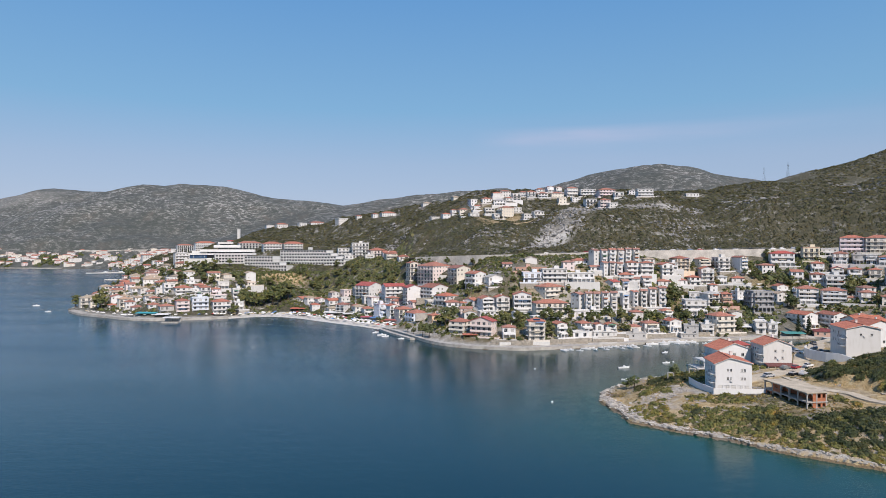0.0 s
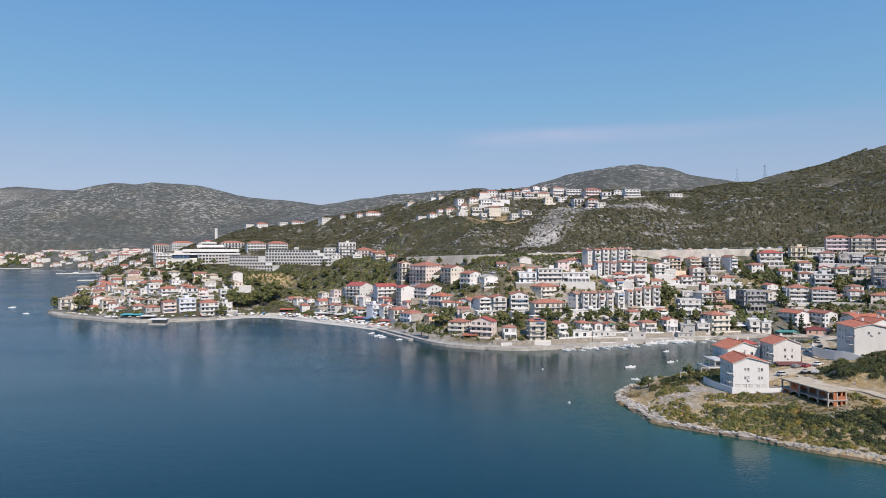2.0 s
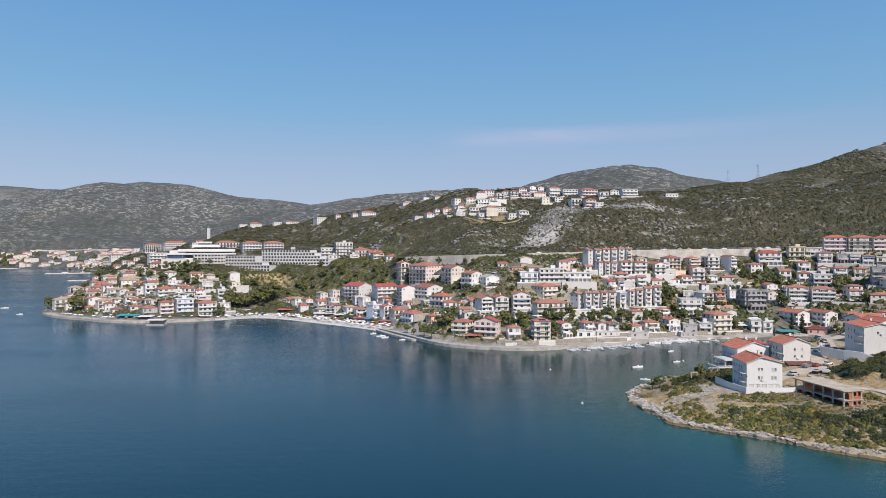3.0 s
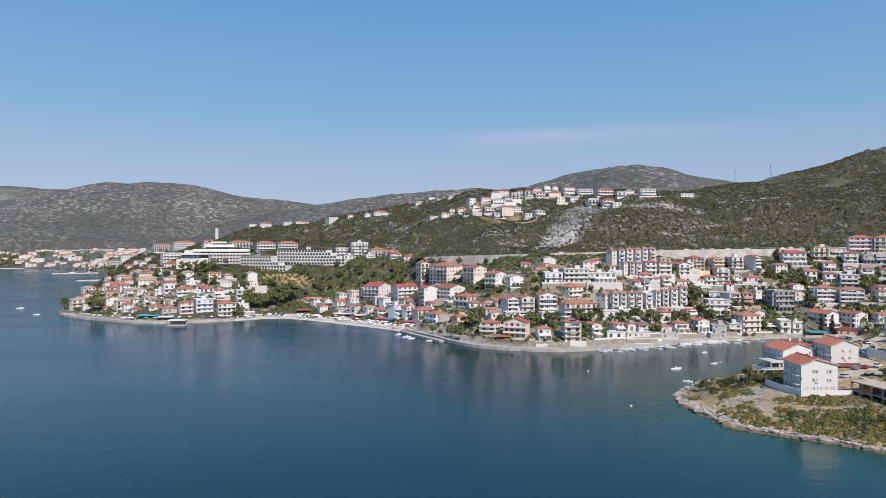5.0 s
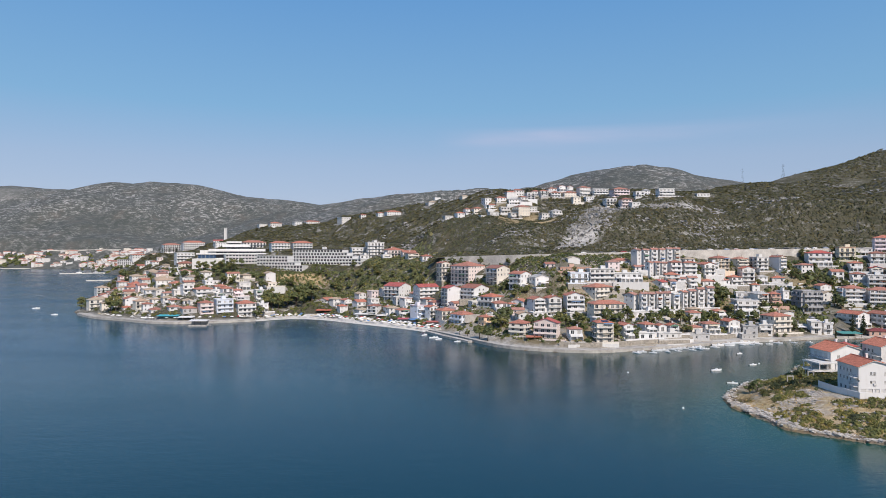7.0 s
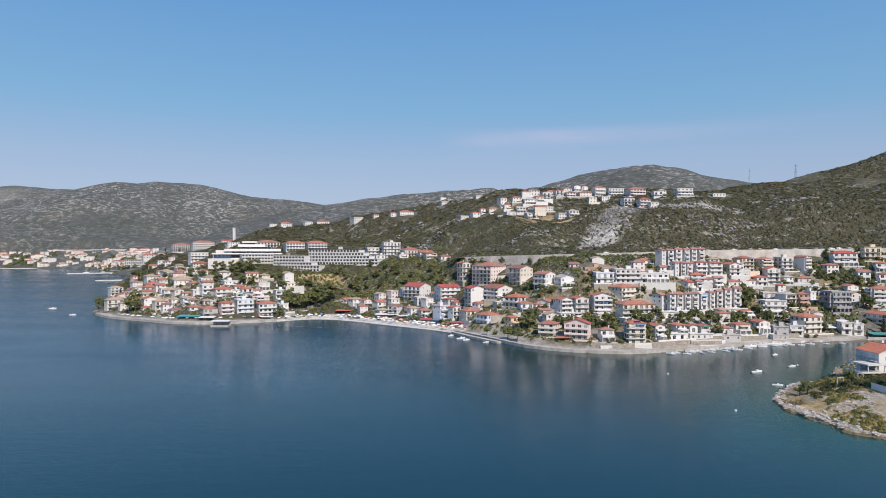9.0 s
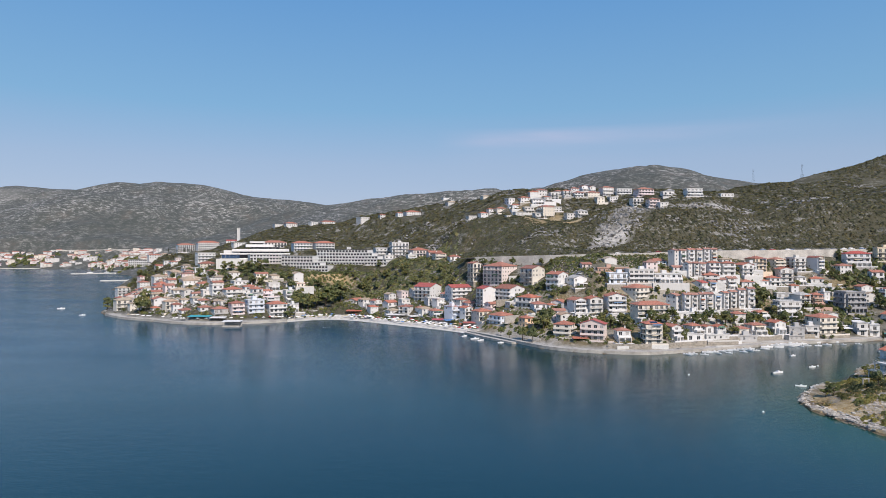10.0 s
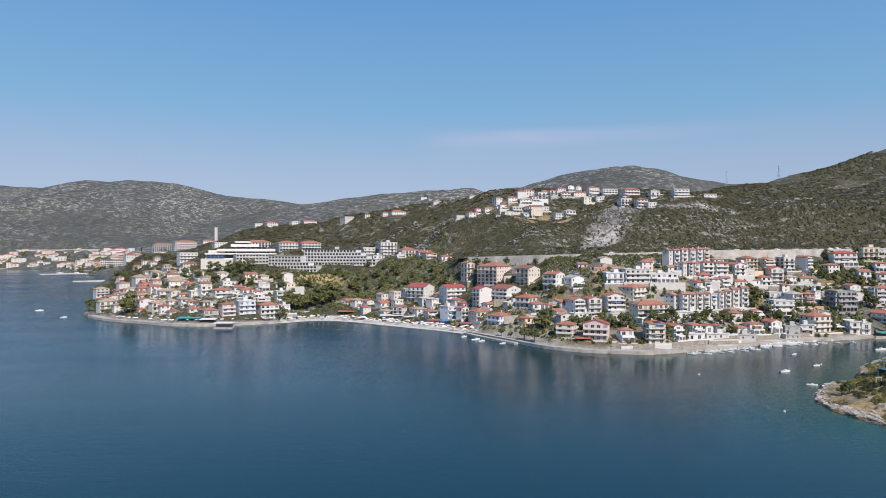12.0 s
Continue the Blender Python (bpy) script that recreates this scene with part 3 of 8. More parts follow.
def balcony_meshes(w, d, style, mat, fins=0):
    """A slab and its guard: a solid parapet, or rails and balusters."""
    key = ("balcony", round(w, 1), round(d, 1), style, mat.name, fins)
    if key not in CACHE:
        bm = bmesh.new()
        bm_box(bm, -w / 2, -d, -0.16, w / 2, 0.0, 0.0)
        slab = mesh_of(bm, "balcony", SLAB_MAT)
        bm = bmesh.new()
        if style == "parapet":
            bm_box(bm, -w / 2, -d, 0.0, w / 2, -d + 0.12, 0.95)
            bm_box(bm, -w / 2, -d + 0.12, 0.0, -w / 2 + 0.12, 0.0, 0.95), bm_box(bm, w / 2 - 0.12, -d + 0.12, 0.0, w / 2, 0.0, 0.95)
            for i in range(fins + 1 if fins > 1 else 0):
                x = -w / 2 + (w - 0.14) * i / fins
                bm_box(bm, x, -d + 0.12, 0.95 if i in (0, fins) else 0.0, x + 0.14, 0.0, 2.55)
            guard = mesh_of(bm, "parapet", mat)
        else:
            for z in (0.5, 0.95):
                bm_box(bm, -w / 2, -d + 0.02, z, w / 2, -d + 0.07, z + 0.05)
                bm_box(bm, -w / 2, -d + 0.07, z, -w / 2 + 0.05, 0.0, z + 0.05), bm_box(bm, w / 2 - 0.05, -d + 0.07, z, w / 2, 0.0, z + 0.05)
            count = max(3, int(w / 0.45))
            for i in range(count + 1):
                x = -w / 2 + 0.02 + (w - 0.06) * i / count
                bm_box(bm, x, -d + 0.03, 0.0, x + 0.025, -d + 0.06, 0.95)
            guard = mesh_of(bm, "railing", RAIL_MAT)
        CACHE[key] = slab, guard
    return CACHE[key]


def facade(bm, spot, turn, xs, zs, gaps, deep):
    """A wall panel between grid lines xs and zs with openings cut through at the cells in gaps, with reveals deep metres in."""
    c, s = math.cos(turn), math.sin(turn)

    def at(u, v, z):
        return bm.verts.new((spot[0] + c * u - s * v, spot[1] + s * u + c * v, z))

    for i in range(len(xs) - 1):
        for k in range(len(zs) - 1):
            x0, x1, z0, z1 = xs[i], xs[i + 1], zs[k], zs[k + 1]
            if (i, k) not in gaps:
                bm.faces.new([at(x0, 0, z0), at(x1, 0, z0), at(x1, 0, z1), at(x0, 0, z1)])
                continue
            for p, q in (((x0, z0), (x1, z0)), ((x1, z0), (x1, z1)), ((x1, z1), (x0, z1)), ((x0, z1), (x0, z0))):
                bm.faces.new([at(p[0], 0, p[1]), at(p[0], deep, p[1]), at(q[0], deep, q[1]), at(q[0], 0, q[1])])
            bm.faces.new([at(x0, deep, z0), at(x1, deep, z0), at(x1, deep, z1), at(x0, deep, z1)])


def solid_roof(bm, top, thick):
    """Roof planes (lists of corners) made into slabs of even thickness."""
    for plane in top:
        up = [bm.verts.new(p) for p in plane]
        low = [bm.verts.new((p[0], p[1], p[2] - thick)) for p in plane]
        bm.faces.new(up)
        bm.faces.new(low[::-1])
        for i in range(len(up)):
            j = (i + 1) % len(up)
            bm.faces.new([up[i], low[i], low[j], up[j]])


STOREYS = {1: "one", 2: "two", 3: "three", 4: "four", 5: "five", 6: "six"}
ROOF_WORDS = {"gx": "gabled tile roof", "gy": "gabled tile roof", "h": "hipped tile roof"}
pick = random.Random(7)
FOOTPRINTS = []


def clear_of_houses(x, y, room=1.5):
    for hx, hy, c, s, w, d in FOOTPRINTS:
        u, v = (x - hx) * c + (y - hy) * s, -(x - hx) * s + (y - hy) * c
        if -room < u < w + room and -room < v < d + room:
            return False
    return True



def house(x, y, z, turn, w, d, h, storeys, roof, wall, tile, balconies, terrace=True, far=False, solar=False):
    """One building. Its near corner stands at x, y, z; its right face runs w metres along turn, its left face d metres square to that."""
    kind = "hotel" if wall == "hotel" else "apartment_block" if storeys >= 4 or w > 18 else "house"
    thing = new(kind)
    thing.location, thing.rotation_euler = (x, y, z), (0, 0, radians(turn))
    FOOTPRINTS.append((x, y, math.cos(radians(turn)), math.sin(radians(turn)), w, d))
    words = WALL_WORDS.get(wall, wall)
    cover = "flat roof" if roof == "f" else TILE_WORDS[tile if tile in TILE_WORDS else "red"] + " " + ROOF_WORDS[roof]
    with_what = " and balconies" if balconies else ""
    tagged(thing, f"{words} {STOREYS.get(storeys, 'many')}-storey {kind.replace('_', ' ')} with {cover}{with_what}", kind.replace("_", " "), "buildings of the town")
    wm, tm = WALL_MATS[wall], TILE_MATS[tile]
    floor, low = h / storeys, -4.0
    bm = bmesh.new()
    windows, slabs = [], []
    loggia = wall == "hotel"
    for side, length in (("R", w), ("L", d)):
        turn_in, spot = (0.0, (0, 0)) if side == "R" else (-math.pi / 2, (0, d))
        open_ = side in balconies
        bays = max(1, int(length / (3.3 if open_ else 3.0)))
        pitch = length / bays
        sparse = not open_ and (side == "R" and roof == "gy" or side == "L")
        ww = min(pitch * 0.87, 3.0) if loggia else min(pitch * 0.55, 1.9) if open_ else min(pitch * 0.42, 1.15)
        xs = [0.0]
        for i in range(bays):
            xs += [pitch * (i + 0.5) - ww / 2, pitch * (i + 0.5) + ww / 2]
        xs.append(length)
        zs, gaps = [low], set()
        for k in range(storeys):
            sill = k * floor + (0.12 if open_ else floor * 0.32)
            head = k * floor + floor * (0.88 if loggia else 0.80)
            zs += [sill, head]
            for i in range(bays):
                if sparse and pick.random() < 0.45:
                    continue
                gaps.add((2 * i + 1, 2 * k + 1))
                windows.append((side, pitch * (i + 0.5), sill, ww, head - sill, open_))
        zs.append(h)
        facade(bm, spot, turn_in, xs, zs, gaps, 2.3 if loggia and open_ else 0.16)
        if open_ and not loggia:
            for k in range(1, storeys):
                slabs.append((side, length, k * floor + 0.1))
    for a, b in (((w, 0), (w, d)), ((w, d), (0, d))):
        v = [bm.verts.new((*p, zz)) for p, zz in ((a, low), (b, low), (b, h), (a, h))]
        bm.faces.new(v)
    rise = 0.0
    o = 0.45
    if roof == "gy":
        rise = w * 0.5 * 0.33
        for yy in (0, d):
            bm.faces.new([bm.verts.new(p) for p in ((0, yy, h), (w, yy, h), (w / 2, yy, h + rise))])
    elif roof == "gx":
        rise = d * 0.5 * 0.33
        for xx in (0, w):
            bm.faces.new([bm.verts.new(p) for p in ((xx, 0, h), (xx, d, h), (xx, d / 2, h + rise))])
    bmesh.ops.remove_doubles(bm, verts=bm.verts, dist=0.001)
    bmesh.ops.recalc_face_normals(bm, faces=bm.faces)
    part("wall", mesh_of(bm, "wall", wm), thing)
    bm = bmesh.new()
    if roof == "f":
        bm_box(bm, -0.25, -0.25, h, w + 0.25, d + 0.25, h + 0.22)
        ob = part("roof", mesh_of(bm, "roof", TILE_MATS["grey"] if tile != "red" else tm), thing, "flat screed roof")
        bm = bmesh.new()
        for p in ((-0.25, -0.25, w + 0.25, -0.05), (-0.25, d + 0.05, w + 0.25, d + 0.25), (-0.25, -0.05, -0.05, d + 0.05), (w + 0.05, -0.05, w + 0.25, d + 0.05)):
            bm_box(bm, p[0], p[1], h + 0.22, p[2], p[3], h + 0.65)
        part("parapet", mesh_of(bm, "parapet", wm), ob)
        if pick.random() < 0.6 and not far:
            bm = bmesh.new()
            cx, cy = w * pick.uniform(0.3, 0.6), d * pick.uniform(0.4, 0.6)
            bm_box(bm, cx, cy, h + 0.22, cx + min(3.2, w * 0.3), cy + min(3.0, d * 0.35), h + 2.5)
            part("stair_head", mesh_of(bm, "stair_head", wm), ob)
    else:
        e = h - o * 0.33
        if roof == "gy":
            planes = [[(-o, -o, e), (w / 2, -o, h + rise), (w / 2, d + o, h + rise), (-o, d + o, e)], [(w / 2, -o, h + rise), (w + o, -o, e), (w + o, d + o, e), (w / 2, d + o, h + rise)]]
            spine = ((w / 2, -o), (w / 2, d + o))
        elif roof == "gx":
            planes = [[(-o, -o, e), (w + o, -o, e), (w + o, d / 2, h + rise), (-o, d / 2, h + rise)], [(-o, d / 2, h + rise), (w + o, d / 2, h + rise), (w + o, d + o, e), (-o, d + o, e)]]
            spine = ((-o, d / 2), (w + o, d / 2))
        else:
            run = min(w, d) / 2 + o
            rise = run * 0.34 - o * 0.33
            a, b = ((run - o, d / 2), (w - run + o, d / 2)) if w >= d else ((w / 2, run - o), (w / 2, d - run + o))
            t0, t1 = (*a, h + rise), (*b, h + rise)
            c0, c1, c2, c3 = (-o, -o, e), (w + o, -o, e), (w + o, d + o, e), (-o, d + o, e)
            planes = [[c0, c1, t1, t0], [c1, c2, t1], [c2, c3, t0, t1], [c3, c0, t0]] if w >= d else [[c0, c1, t0], [c1, c2, t1, t0], [c2, c3, t1], [c3, c0, t0, t1]]
            spine = (a, b)
        solid_roof(bm, [[(p[0], p[1], p[2] + 0.22) for p in pl] for pl in planes], 0.2)
        bmesh.ops.remove_doubles(bm, verts=bm.verts, dist=0.001)
        if not far:
            (ax, ay), (bx, by) = spine
            bm_box(bm, min(ax, bx) - 0.13, min(ay, by) - 0.13, h + rise + 0.12, max(ax, bx) + 0.13, max(ay, by) + 0.13, h + rise + 0.32)
        ob = part("roof", mesh_of(bm, "roof", tm), thing)
        if pick.random() < 0.7 and not far:
            bm = bmesh.new()
            cx, cy = w * pick.uniform(0.3, 0.7), d * pick.uniform(0.3, 0.7)
            bm_box(bm, cx, cy, h, cx + 0.6, cy + 0.6, h + rise + 0.9), bm_box(bm, cx - 0.08, cy - 0.08, h + rise + 0.9, cx + 0.68, cy + 0.68, h + rise + 1.02)
            part("chimney", mesh_of(bm, "chimney", wm), ob)
    if far and windows:
        # seen from so far that single windows cannot be picked apart
        bm = bmesh.new()
        for side, u, sill, ww, hh, open_ in windows:
            if side == "R":
                bm_box(bm, u - ww / 2 + 0.05, 0.06, sill + 0.05, u + ww / 2 - 0.05, 0.14, sill + hh - 0.05)
            else:
                bm_box(bm, 0.06, d - u - ww / 2 + 0.05, sill + 0.05, 0.14, d - u + ww / 2 - 0.05, sill + hh - 0.05)
        tagged(part("glazing", mesh_of(bm, "glazing", GLASS), thing), kind="stuff")
        windows = []
    for side, u, sill, ww, hh, open_ in windows:
        back = (2.3 if loggia and open_ else 0.16) - 0.06
        at, rot = ((u, back, sill), 0.0) if side == "R" else ((back, d - u, sill), -math.pi / 2)
        ob = part("balcony_door" if open_ else "window", window_mesh(ww, hh, open_, DARK_GLASS if loggia else None), thing, "", at, rot)
        if loggia and open_:
            key = ("loggia", round(ww, 1))
            if key not in CACHE:
                b2 = bmesh.new()
                bm_box(b2, -ww / 2, 0.0, 0.0, ww / 2, 0.1, 0.6)
                CACHE[key] = mesh_of(b2, "parapet", wm)
            part("parapet", CACHE[key], ob, "", (0, -back - 0.06, -0.1))
    if terrace:
        out, side, more = pick.uniform(2.8, 6.0), pick.uniform(0.8, 3.5), pick.uniform(0.8, 4.0)
        bm = bmesh.new()
        bm_box(bm, -side, -out, low - 2, w + more, d * 0.6, -0.06)
        bm_box(bm, -side, -out, -0.06, w + more, -out + 0.18, 0.75, 1), bm_box(bm, -side, -out + 0.18, -0.06, -side + 0.18, d * 0.6, 0.75, 1)
        part("terrace", mesh_of(bm, "terrace", pick.choice((SLAB_MAT, SLAB_MAT, STONE_WALL, CONCRETE, wm)), wm), thing, "walled terrace")
        if storeys > 1 and w > 5.5 and pick.random() < 0.6:
            # a veranda: a flat roof over square openings, deep shade inside
            reach, a0, a1 = min(out - 0.4, pick.uniform(2.0, 3.2)), w * pick.uniform(0.0, 0.25), w * pick.uniform(0.8, 1.0)
            arches = max(2, int((a1 - a0) / 2.6))
            span = (a1 - a0) / arches
            xs = [0.0] + [v for i in range(arches) for v in (span * i + 0.25, span * (i + 1) - 0.25)] + [a1 - a0]
            bm = bmesh.new()
            facade(bm, (a0, -reach), 0.0, xs, [-0.06, 0.1, floor - 0.45, floor + 0.3], {(2 * i + 1, 1) for i in range(arches)}, reach - 0.2)
            for p, q in (((a0, -reach), (a0, -0.02)), ((a1, -0.02), (a1, -reach))):
                bm.faces.new([bm.verts.new((*c, zz)) for c, zz in ((p, -0.06), (q, -0.06), (q, floor + 0.3), (p, floor + 0.3))])
            bm.faces.new([bm.verts.new((*c, floor + 0.3)) for c in ((a0, -reach), (a1, -reach), (a1, -0.02), (a0, -0.02))])
            bmesh.ops.remove_doubles(bm, verts=bm.verts, dist=0.001)
            bmesh.ops.recalc_face_normals(bm, faces=bm.faces)
            part("veranda", mesh_of(bm, "veranda", wm), thing)
    style = "railing" if pick.random() < 0.4 else "parapet"
    for side, length, zz in slabs:
        at, rot = ((length / 2, 0, zz), 0.0) if side == "R" else ((0, length / 2, zz), -math.pi / 2)
        if length < 5 and storeys >= 3:
            style = "parapet"
        slab, guard = balcony_meshes(length - (1.3 if length < 5 else 0.4), 0.95 if length < 5 else 1.35, style, wm, 0 if length < 5 else max(2, int(length / 4.2)) if storeys >= 4 and style == "parapet" else 0)
        ob = part("balcony", slab, thing, "", at, rot)
        tagged(part(style, guard, ob), kind="stuff" if style == "railing" else "")
        if pick.random() < 0.16 and not far:
            reach, span = pick.uniform(1.1, 1.7), min(length - 1.0, pick.uniform(2.5, 6.0))
            shift = pick.uniform(-0.5, 0.5) * (length - 1.0 - span)
            bm = bmesh.new()
            solid_roof(bm, [[(shift - span / 2, -reach, 1.95), (shift + span / 2, -reach, 1.95), (shift + span / 2, -0.02, 2.5), (shift - span / 2, -0.02, 2.5)]], 0.06)
            part("awning", mesh_of(bm, "awning", pick.choice(AWNINGS)), ob, "canvas awning")
    if solar:
        bm = bmesh.new()
        up = (h + rise - e) / (d / 2 + o)
        solid_roof(bm, [[(w * 0.3, y0, e + 0.34 + up * (y0 + o)), (w * 0.72, y0, e + 0.34 + up * (y0 + o)), (w * 0.72, y1, e + 0.34 + up * (y1 + o)), (w * 0.3, y1, e + 0.34 + up * (y1 + o))] for y0, y1 in ((0.3, 2.1),)], 0.08)
        part("solar_panel", mesh_of(bm, "solar_panel", SOLAR), thing, "dark blue solar panel")
    return thing


# buildings of the town, the hill and the western headland
house(65.9, 355.6, 3.5, 1, 9.2, 7.8, 10.9, 4, "h", "cream", "red", "RL", solar=True)
house(83.0, 362.5, 4.3, 16, 6.2, 7.8, 7.7, 3, "gy", "white", "red", "R")
house(98.4, 371.9, 6.4, 20, 6.7, 6.8, 4.9, 2, "h", "white", "red", "R")
house(107.6, 374.8, 6.0, 7, 4.9, 5.0, 4.3, 1, "gy", "white", "red", "R")
house(114.7, 375.9, 5.5, 3, 5.5, 5.6, 4.7, 2, "gy", "white", "red", "R")
house(129.4, 379.5, 4.6, 7, 6.5, 6.6, 4.0, 1, "h", "cream", "brown", "R")
house(138.7, 382.5, 4.1, 5, 9.0, 7.6, 6.1, 2, "h", "white", "brown", "R")
house(155.5, 387.9, 4.0, 11, 7.8, 7.9, 6.9, 2, "gy", "white", "red", "L")
house(164.1, 387.5, 2.9, -18, 8.1, 8.1, 5.2, 2, "f", "grey", "grey", "", terrace=False)
house(175.2, 389.3, 3.0, -12, 7.3, 7.4, 5.5, 2, "f", "white", "grey", "R", terrace=False)
house(185.5, 391.7, 3.3, 13, 13.0, 11.0, 10.1, 3, "h", "cream", "red", "R")
house(210.6, 394.3, 2.4, -10, 6.0, 6.1, 7.1, 2, "f", "white", "grey", "R", terrace=False)
house(218.6, 394.4, 2.0, -15, 5.2, 5.3, 6.4, 2, "f", "white", "grey", "R", terrace=False)
house(160.7, 415.5, 10.0, 5, 7.1, 7.2, 4.4, 2, "h", "white", "red", "R")
house(176.5, 418.1, 11.5, -7, 13.1, 10.3, 9.3, 3, "f", "white", "grey", "RL")
house(194.2, 425.0, 16.0, 14, 9.1, 9.2, 8.7, 3, "h", "white", "grey", "R")
house(203.6, 425.9, 16.3, -1, 6.6, 6.7, 8.4, 3, "h", "brick", "red", "R")
house(219.8, 438.8, 17.0, 21, 5.9, 5.9, 8.2, 3, "f", "white", "grey", "")
house(221.6, 419.6, 13.0, 4, 13.3, 10.4, 13.5, 4, "f", "slate", "grey", "RL")
house(197.6, 465.3, 27.8, 6, 8.0, 8.1, 6.2, 2, "h", "white", "red", "R")
house(207.2, 468.7, 28.4, -6, 9.0, 9.2, 11.7, 4, "gy", "white", "red", "R")
house(218.9, 468.1, 28.4, -11, 6.4, 6.5, 5.9, 2, "h", "white", "grey", "")
house(210.1, 460.3, 23.5, -4, 5.3, 5.4, 5.3, 2, "h", "white", "red", "")
house(192.0, 475.4, 37.4, 13, 10.4, 10.5, 10.2, 4, "h", "tan", "red", "R")
house(212.1, 484.6, 39.6, 8, 9.1, 9.2, 7.3, 3, "h", "cream", "brown", "R")
house(224.1, 479.1, 37.6, 6, 9.3, 9.4, 10.3, 4, "f", "white", "grey", "RL")
house(238.6, 474.9, 38.1, 19, 6.1, 8.9, 10.2, 4, "gy", "white", "red", "R")
house(262.6, 478.0, 41.4, -18, 16.0, 10.3, 9.9, 3, "h", "white", "redder", "R")
house(287.6, 479.1, 45.2, -17, 10.9, 9.3, 10.3, 3, "f", "yellow", "red", "R")
house(302.0, 480.8, 49.1, -27, 10.5, 7.5, 5.6, 2, "f", "white", "grey", "")
house(314.5, 478.7, 51.2, -29, 15.5, 11.0, 11.7, 4, "h", "lilac", "red", "R")
house(327.2, 468.7, 51.3, -30, 15.6, 11.1, 11.4, 4, "h", "cream", "red", "R")
house(340.1, 460.5, 50.9, -30, 14.8, 10.6, 11.4, 4, "h", "pink", "red", "R")
house(302.0, 465.7, 43.3, -22, 9.2, 7.8, 8.0, 3, "h", "white", "brown", "R")
house(311.6, 458.8, 43.1, -26, 7.4, 7.6, 7.0, 2, "f", "grey", "grey", "R")
house(318.0, 454.6, 43.1, -30, 6.9, 6.9, 7.0, 2, "f", "white", "grey", "R")
house(323.3, 448.9, 42.4, -31, 7.8, 7.8, 6.5, 2, "h", "white", "brown", "R")
house(329.2, 442.7, 42.2, -32, 8.6, 8.6, 6.0, 2, "f", "cream", "grey", "R")
house(266.4, 456.8, 31.3, -17, 7.8, 8.0, 7.0, 2, "gx", "white", "red", "R")
house(285.0, 464.1, 37.5, -21, 8.2, 7.6, 6.7, 2, "h", "white", "red", "R")
house(276.8, 450.4, 29.9, -20, 8.3, 7.0, 6.9, 2, "h", "white", "red", "R")
house(294.3, 455.3, 35.8, -25, 7.5, 7.6, 4.9, 2, "gy", "white", "redder", "R")
house(282.2, 441.8, 27.2, -26, 11.4, 9.0, 8.8, 3, "f", "white", "grey", "R")
house(301.4, 447.6, 33.6, -26, 8.0, 7.4, 6.9, 2, "h", "white", "red", "R")
house(311.2, 440.3, 33.9, -27, 7.1, 6.6, 6.4, 2, "h", "cream", "red", "R")
house(307.4, 418.0, 29.6, -28, 8.5, 8.7, 12.1, 4, "f", "slate", "grey", "R")
house(254.3, 426.2, 17.9, -16, 12.2, 10.4, 10.3, 4, "h", "white", "brown", "RL")
house(265.7, 418.7, 16.9, -23, 14.1, 9.7, 10.6, 4, "h", "white", "brown", "R")
house(281.0, 416.0, 20.5, -29, 4.5, 5.0, 2.6, 1, "h", "cream", "brown", "")
house(284.9, 408.9, 20.6, -20, 8.4, 7.1, 6.3, 2, "h", "white", "brown", "R")
house(289.1, 395.5, 19.5, -32, 13.5, 8.5, 5.7, 2, "h", "cream", "red", "")
house(243.7, 398.9, 4.8, 16, 9.9, 14.5, 8.6, 3, "gy", "white", "red", "L")
house(257.7, 392.8, 5.1, 10, 9.3, 13.7, 8.8, 3, "gy", "white", "red", "L")
house(269.2, 388.3, 9.4, -9, 7.9, 8.1, 4.6, 2, "h", "cream", "red", "")
house(272.4, 363.7, 13.1, -13, 7.2, 7.3, 4.3, 1, "h", "white", "red", "")
house(243.1, 388.2, 1.2, -21, 11.0, 8.1, 3.5, 1, "h", "brick", "wine", "", terrace=False)
house(46.2, 363.4, 4.1, 63, 6.6, 13.4, 9.2, 3, "gx", "pink", "redder", "L")
house(30.7, 376.0, 4.1, 61, 8.9, 9.8, 7.6, 3, "h", "cream", "red", "LR")
house(51.8, 359.7, 3.6, 0, 7.3, 6.2, 6.9, 2, "h", "white", "brown", "R")
house(75.7, 394.1, 12.8, 7, 20.3, 10.3, 8.3, 3, "h", "cream", "red", "R")
house(86.6, 428.2, 20.1, 29, 16.0, 12.4, 9.0, 3, "h", "cream", "red", "R")
house(63.9, 414.3, 12.9, -3, 11.6, 10.8, 12.0, 4, "gy", "white", "red", "R")
house(43.7, 417.3, 10.9, 18, 8.9, 9.0, 11.3, 4, "gy", "white", "red", "R")
house(53.1, 415.8, 11.4, 7, 8.7, 8.8, 11.7, 4, "gy", "white", "red", "R")
house(38.8, 427.3, 15.1, 49, 6.5, 9.3, 4.9, 2, "gx", "white", "red", "L")
house(20.2, 438.1, 15.4, 41, 11.3, 11.3, 6.9, 2, "h", "slab", "red", "LR")
house(30.3, 428.7, 14.7, 24, 4.7, 5.0, 3.7, 1, "h", "white", "red", "")
house(10.6, 464.0, 18.4, 37, 14.7, 14.8, 8.1, 3, "gy", "white", "red", "L")
house(-7.7, 469.8, 12.7, 25, 10.9, 9.1, 13.5, 5, "gy", "white", "redder", "L")
house(28.8, 477.2, 27.3, 34, 12.4, 12.4, 12.9, 4, "gy", "cream", "brown", "L")
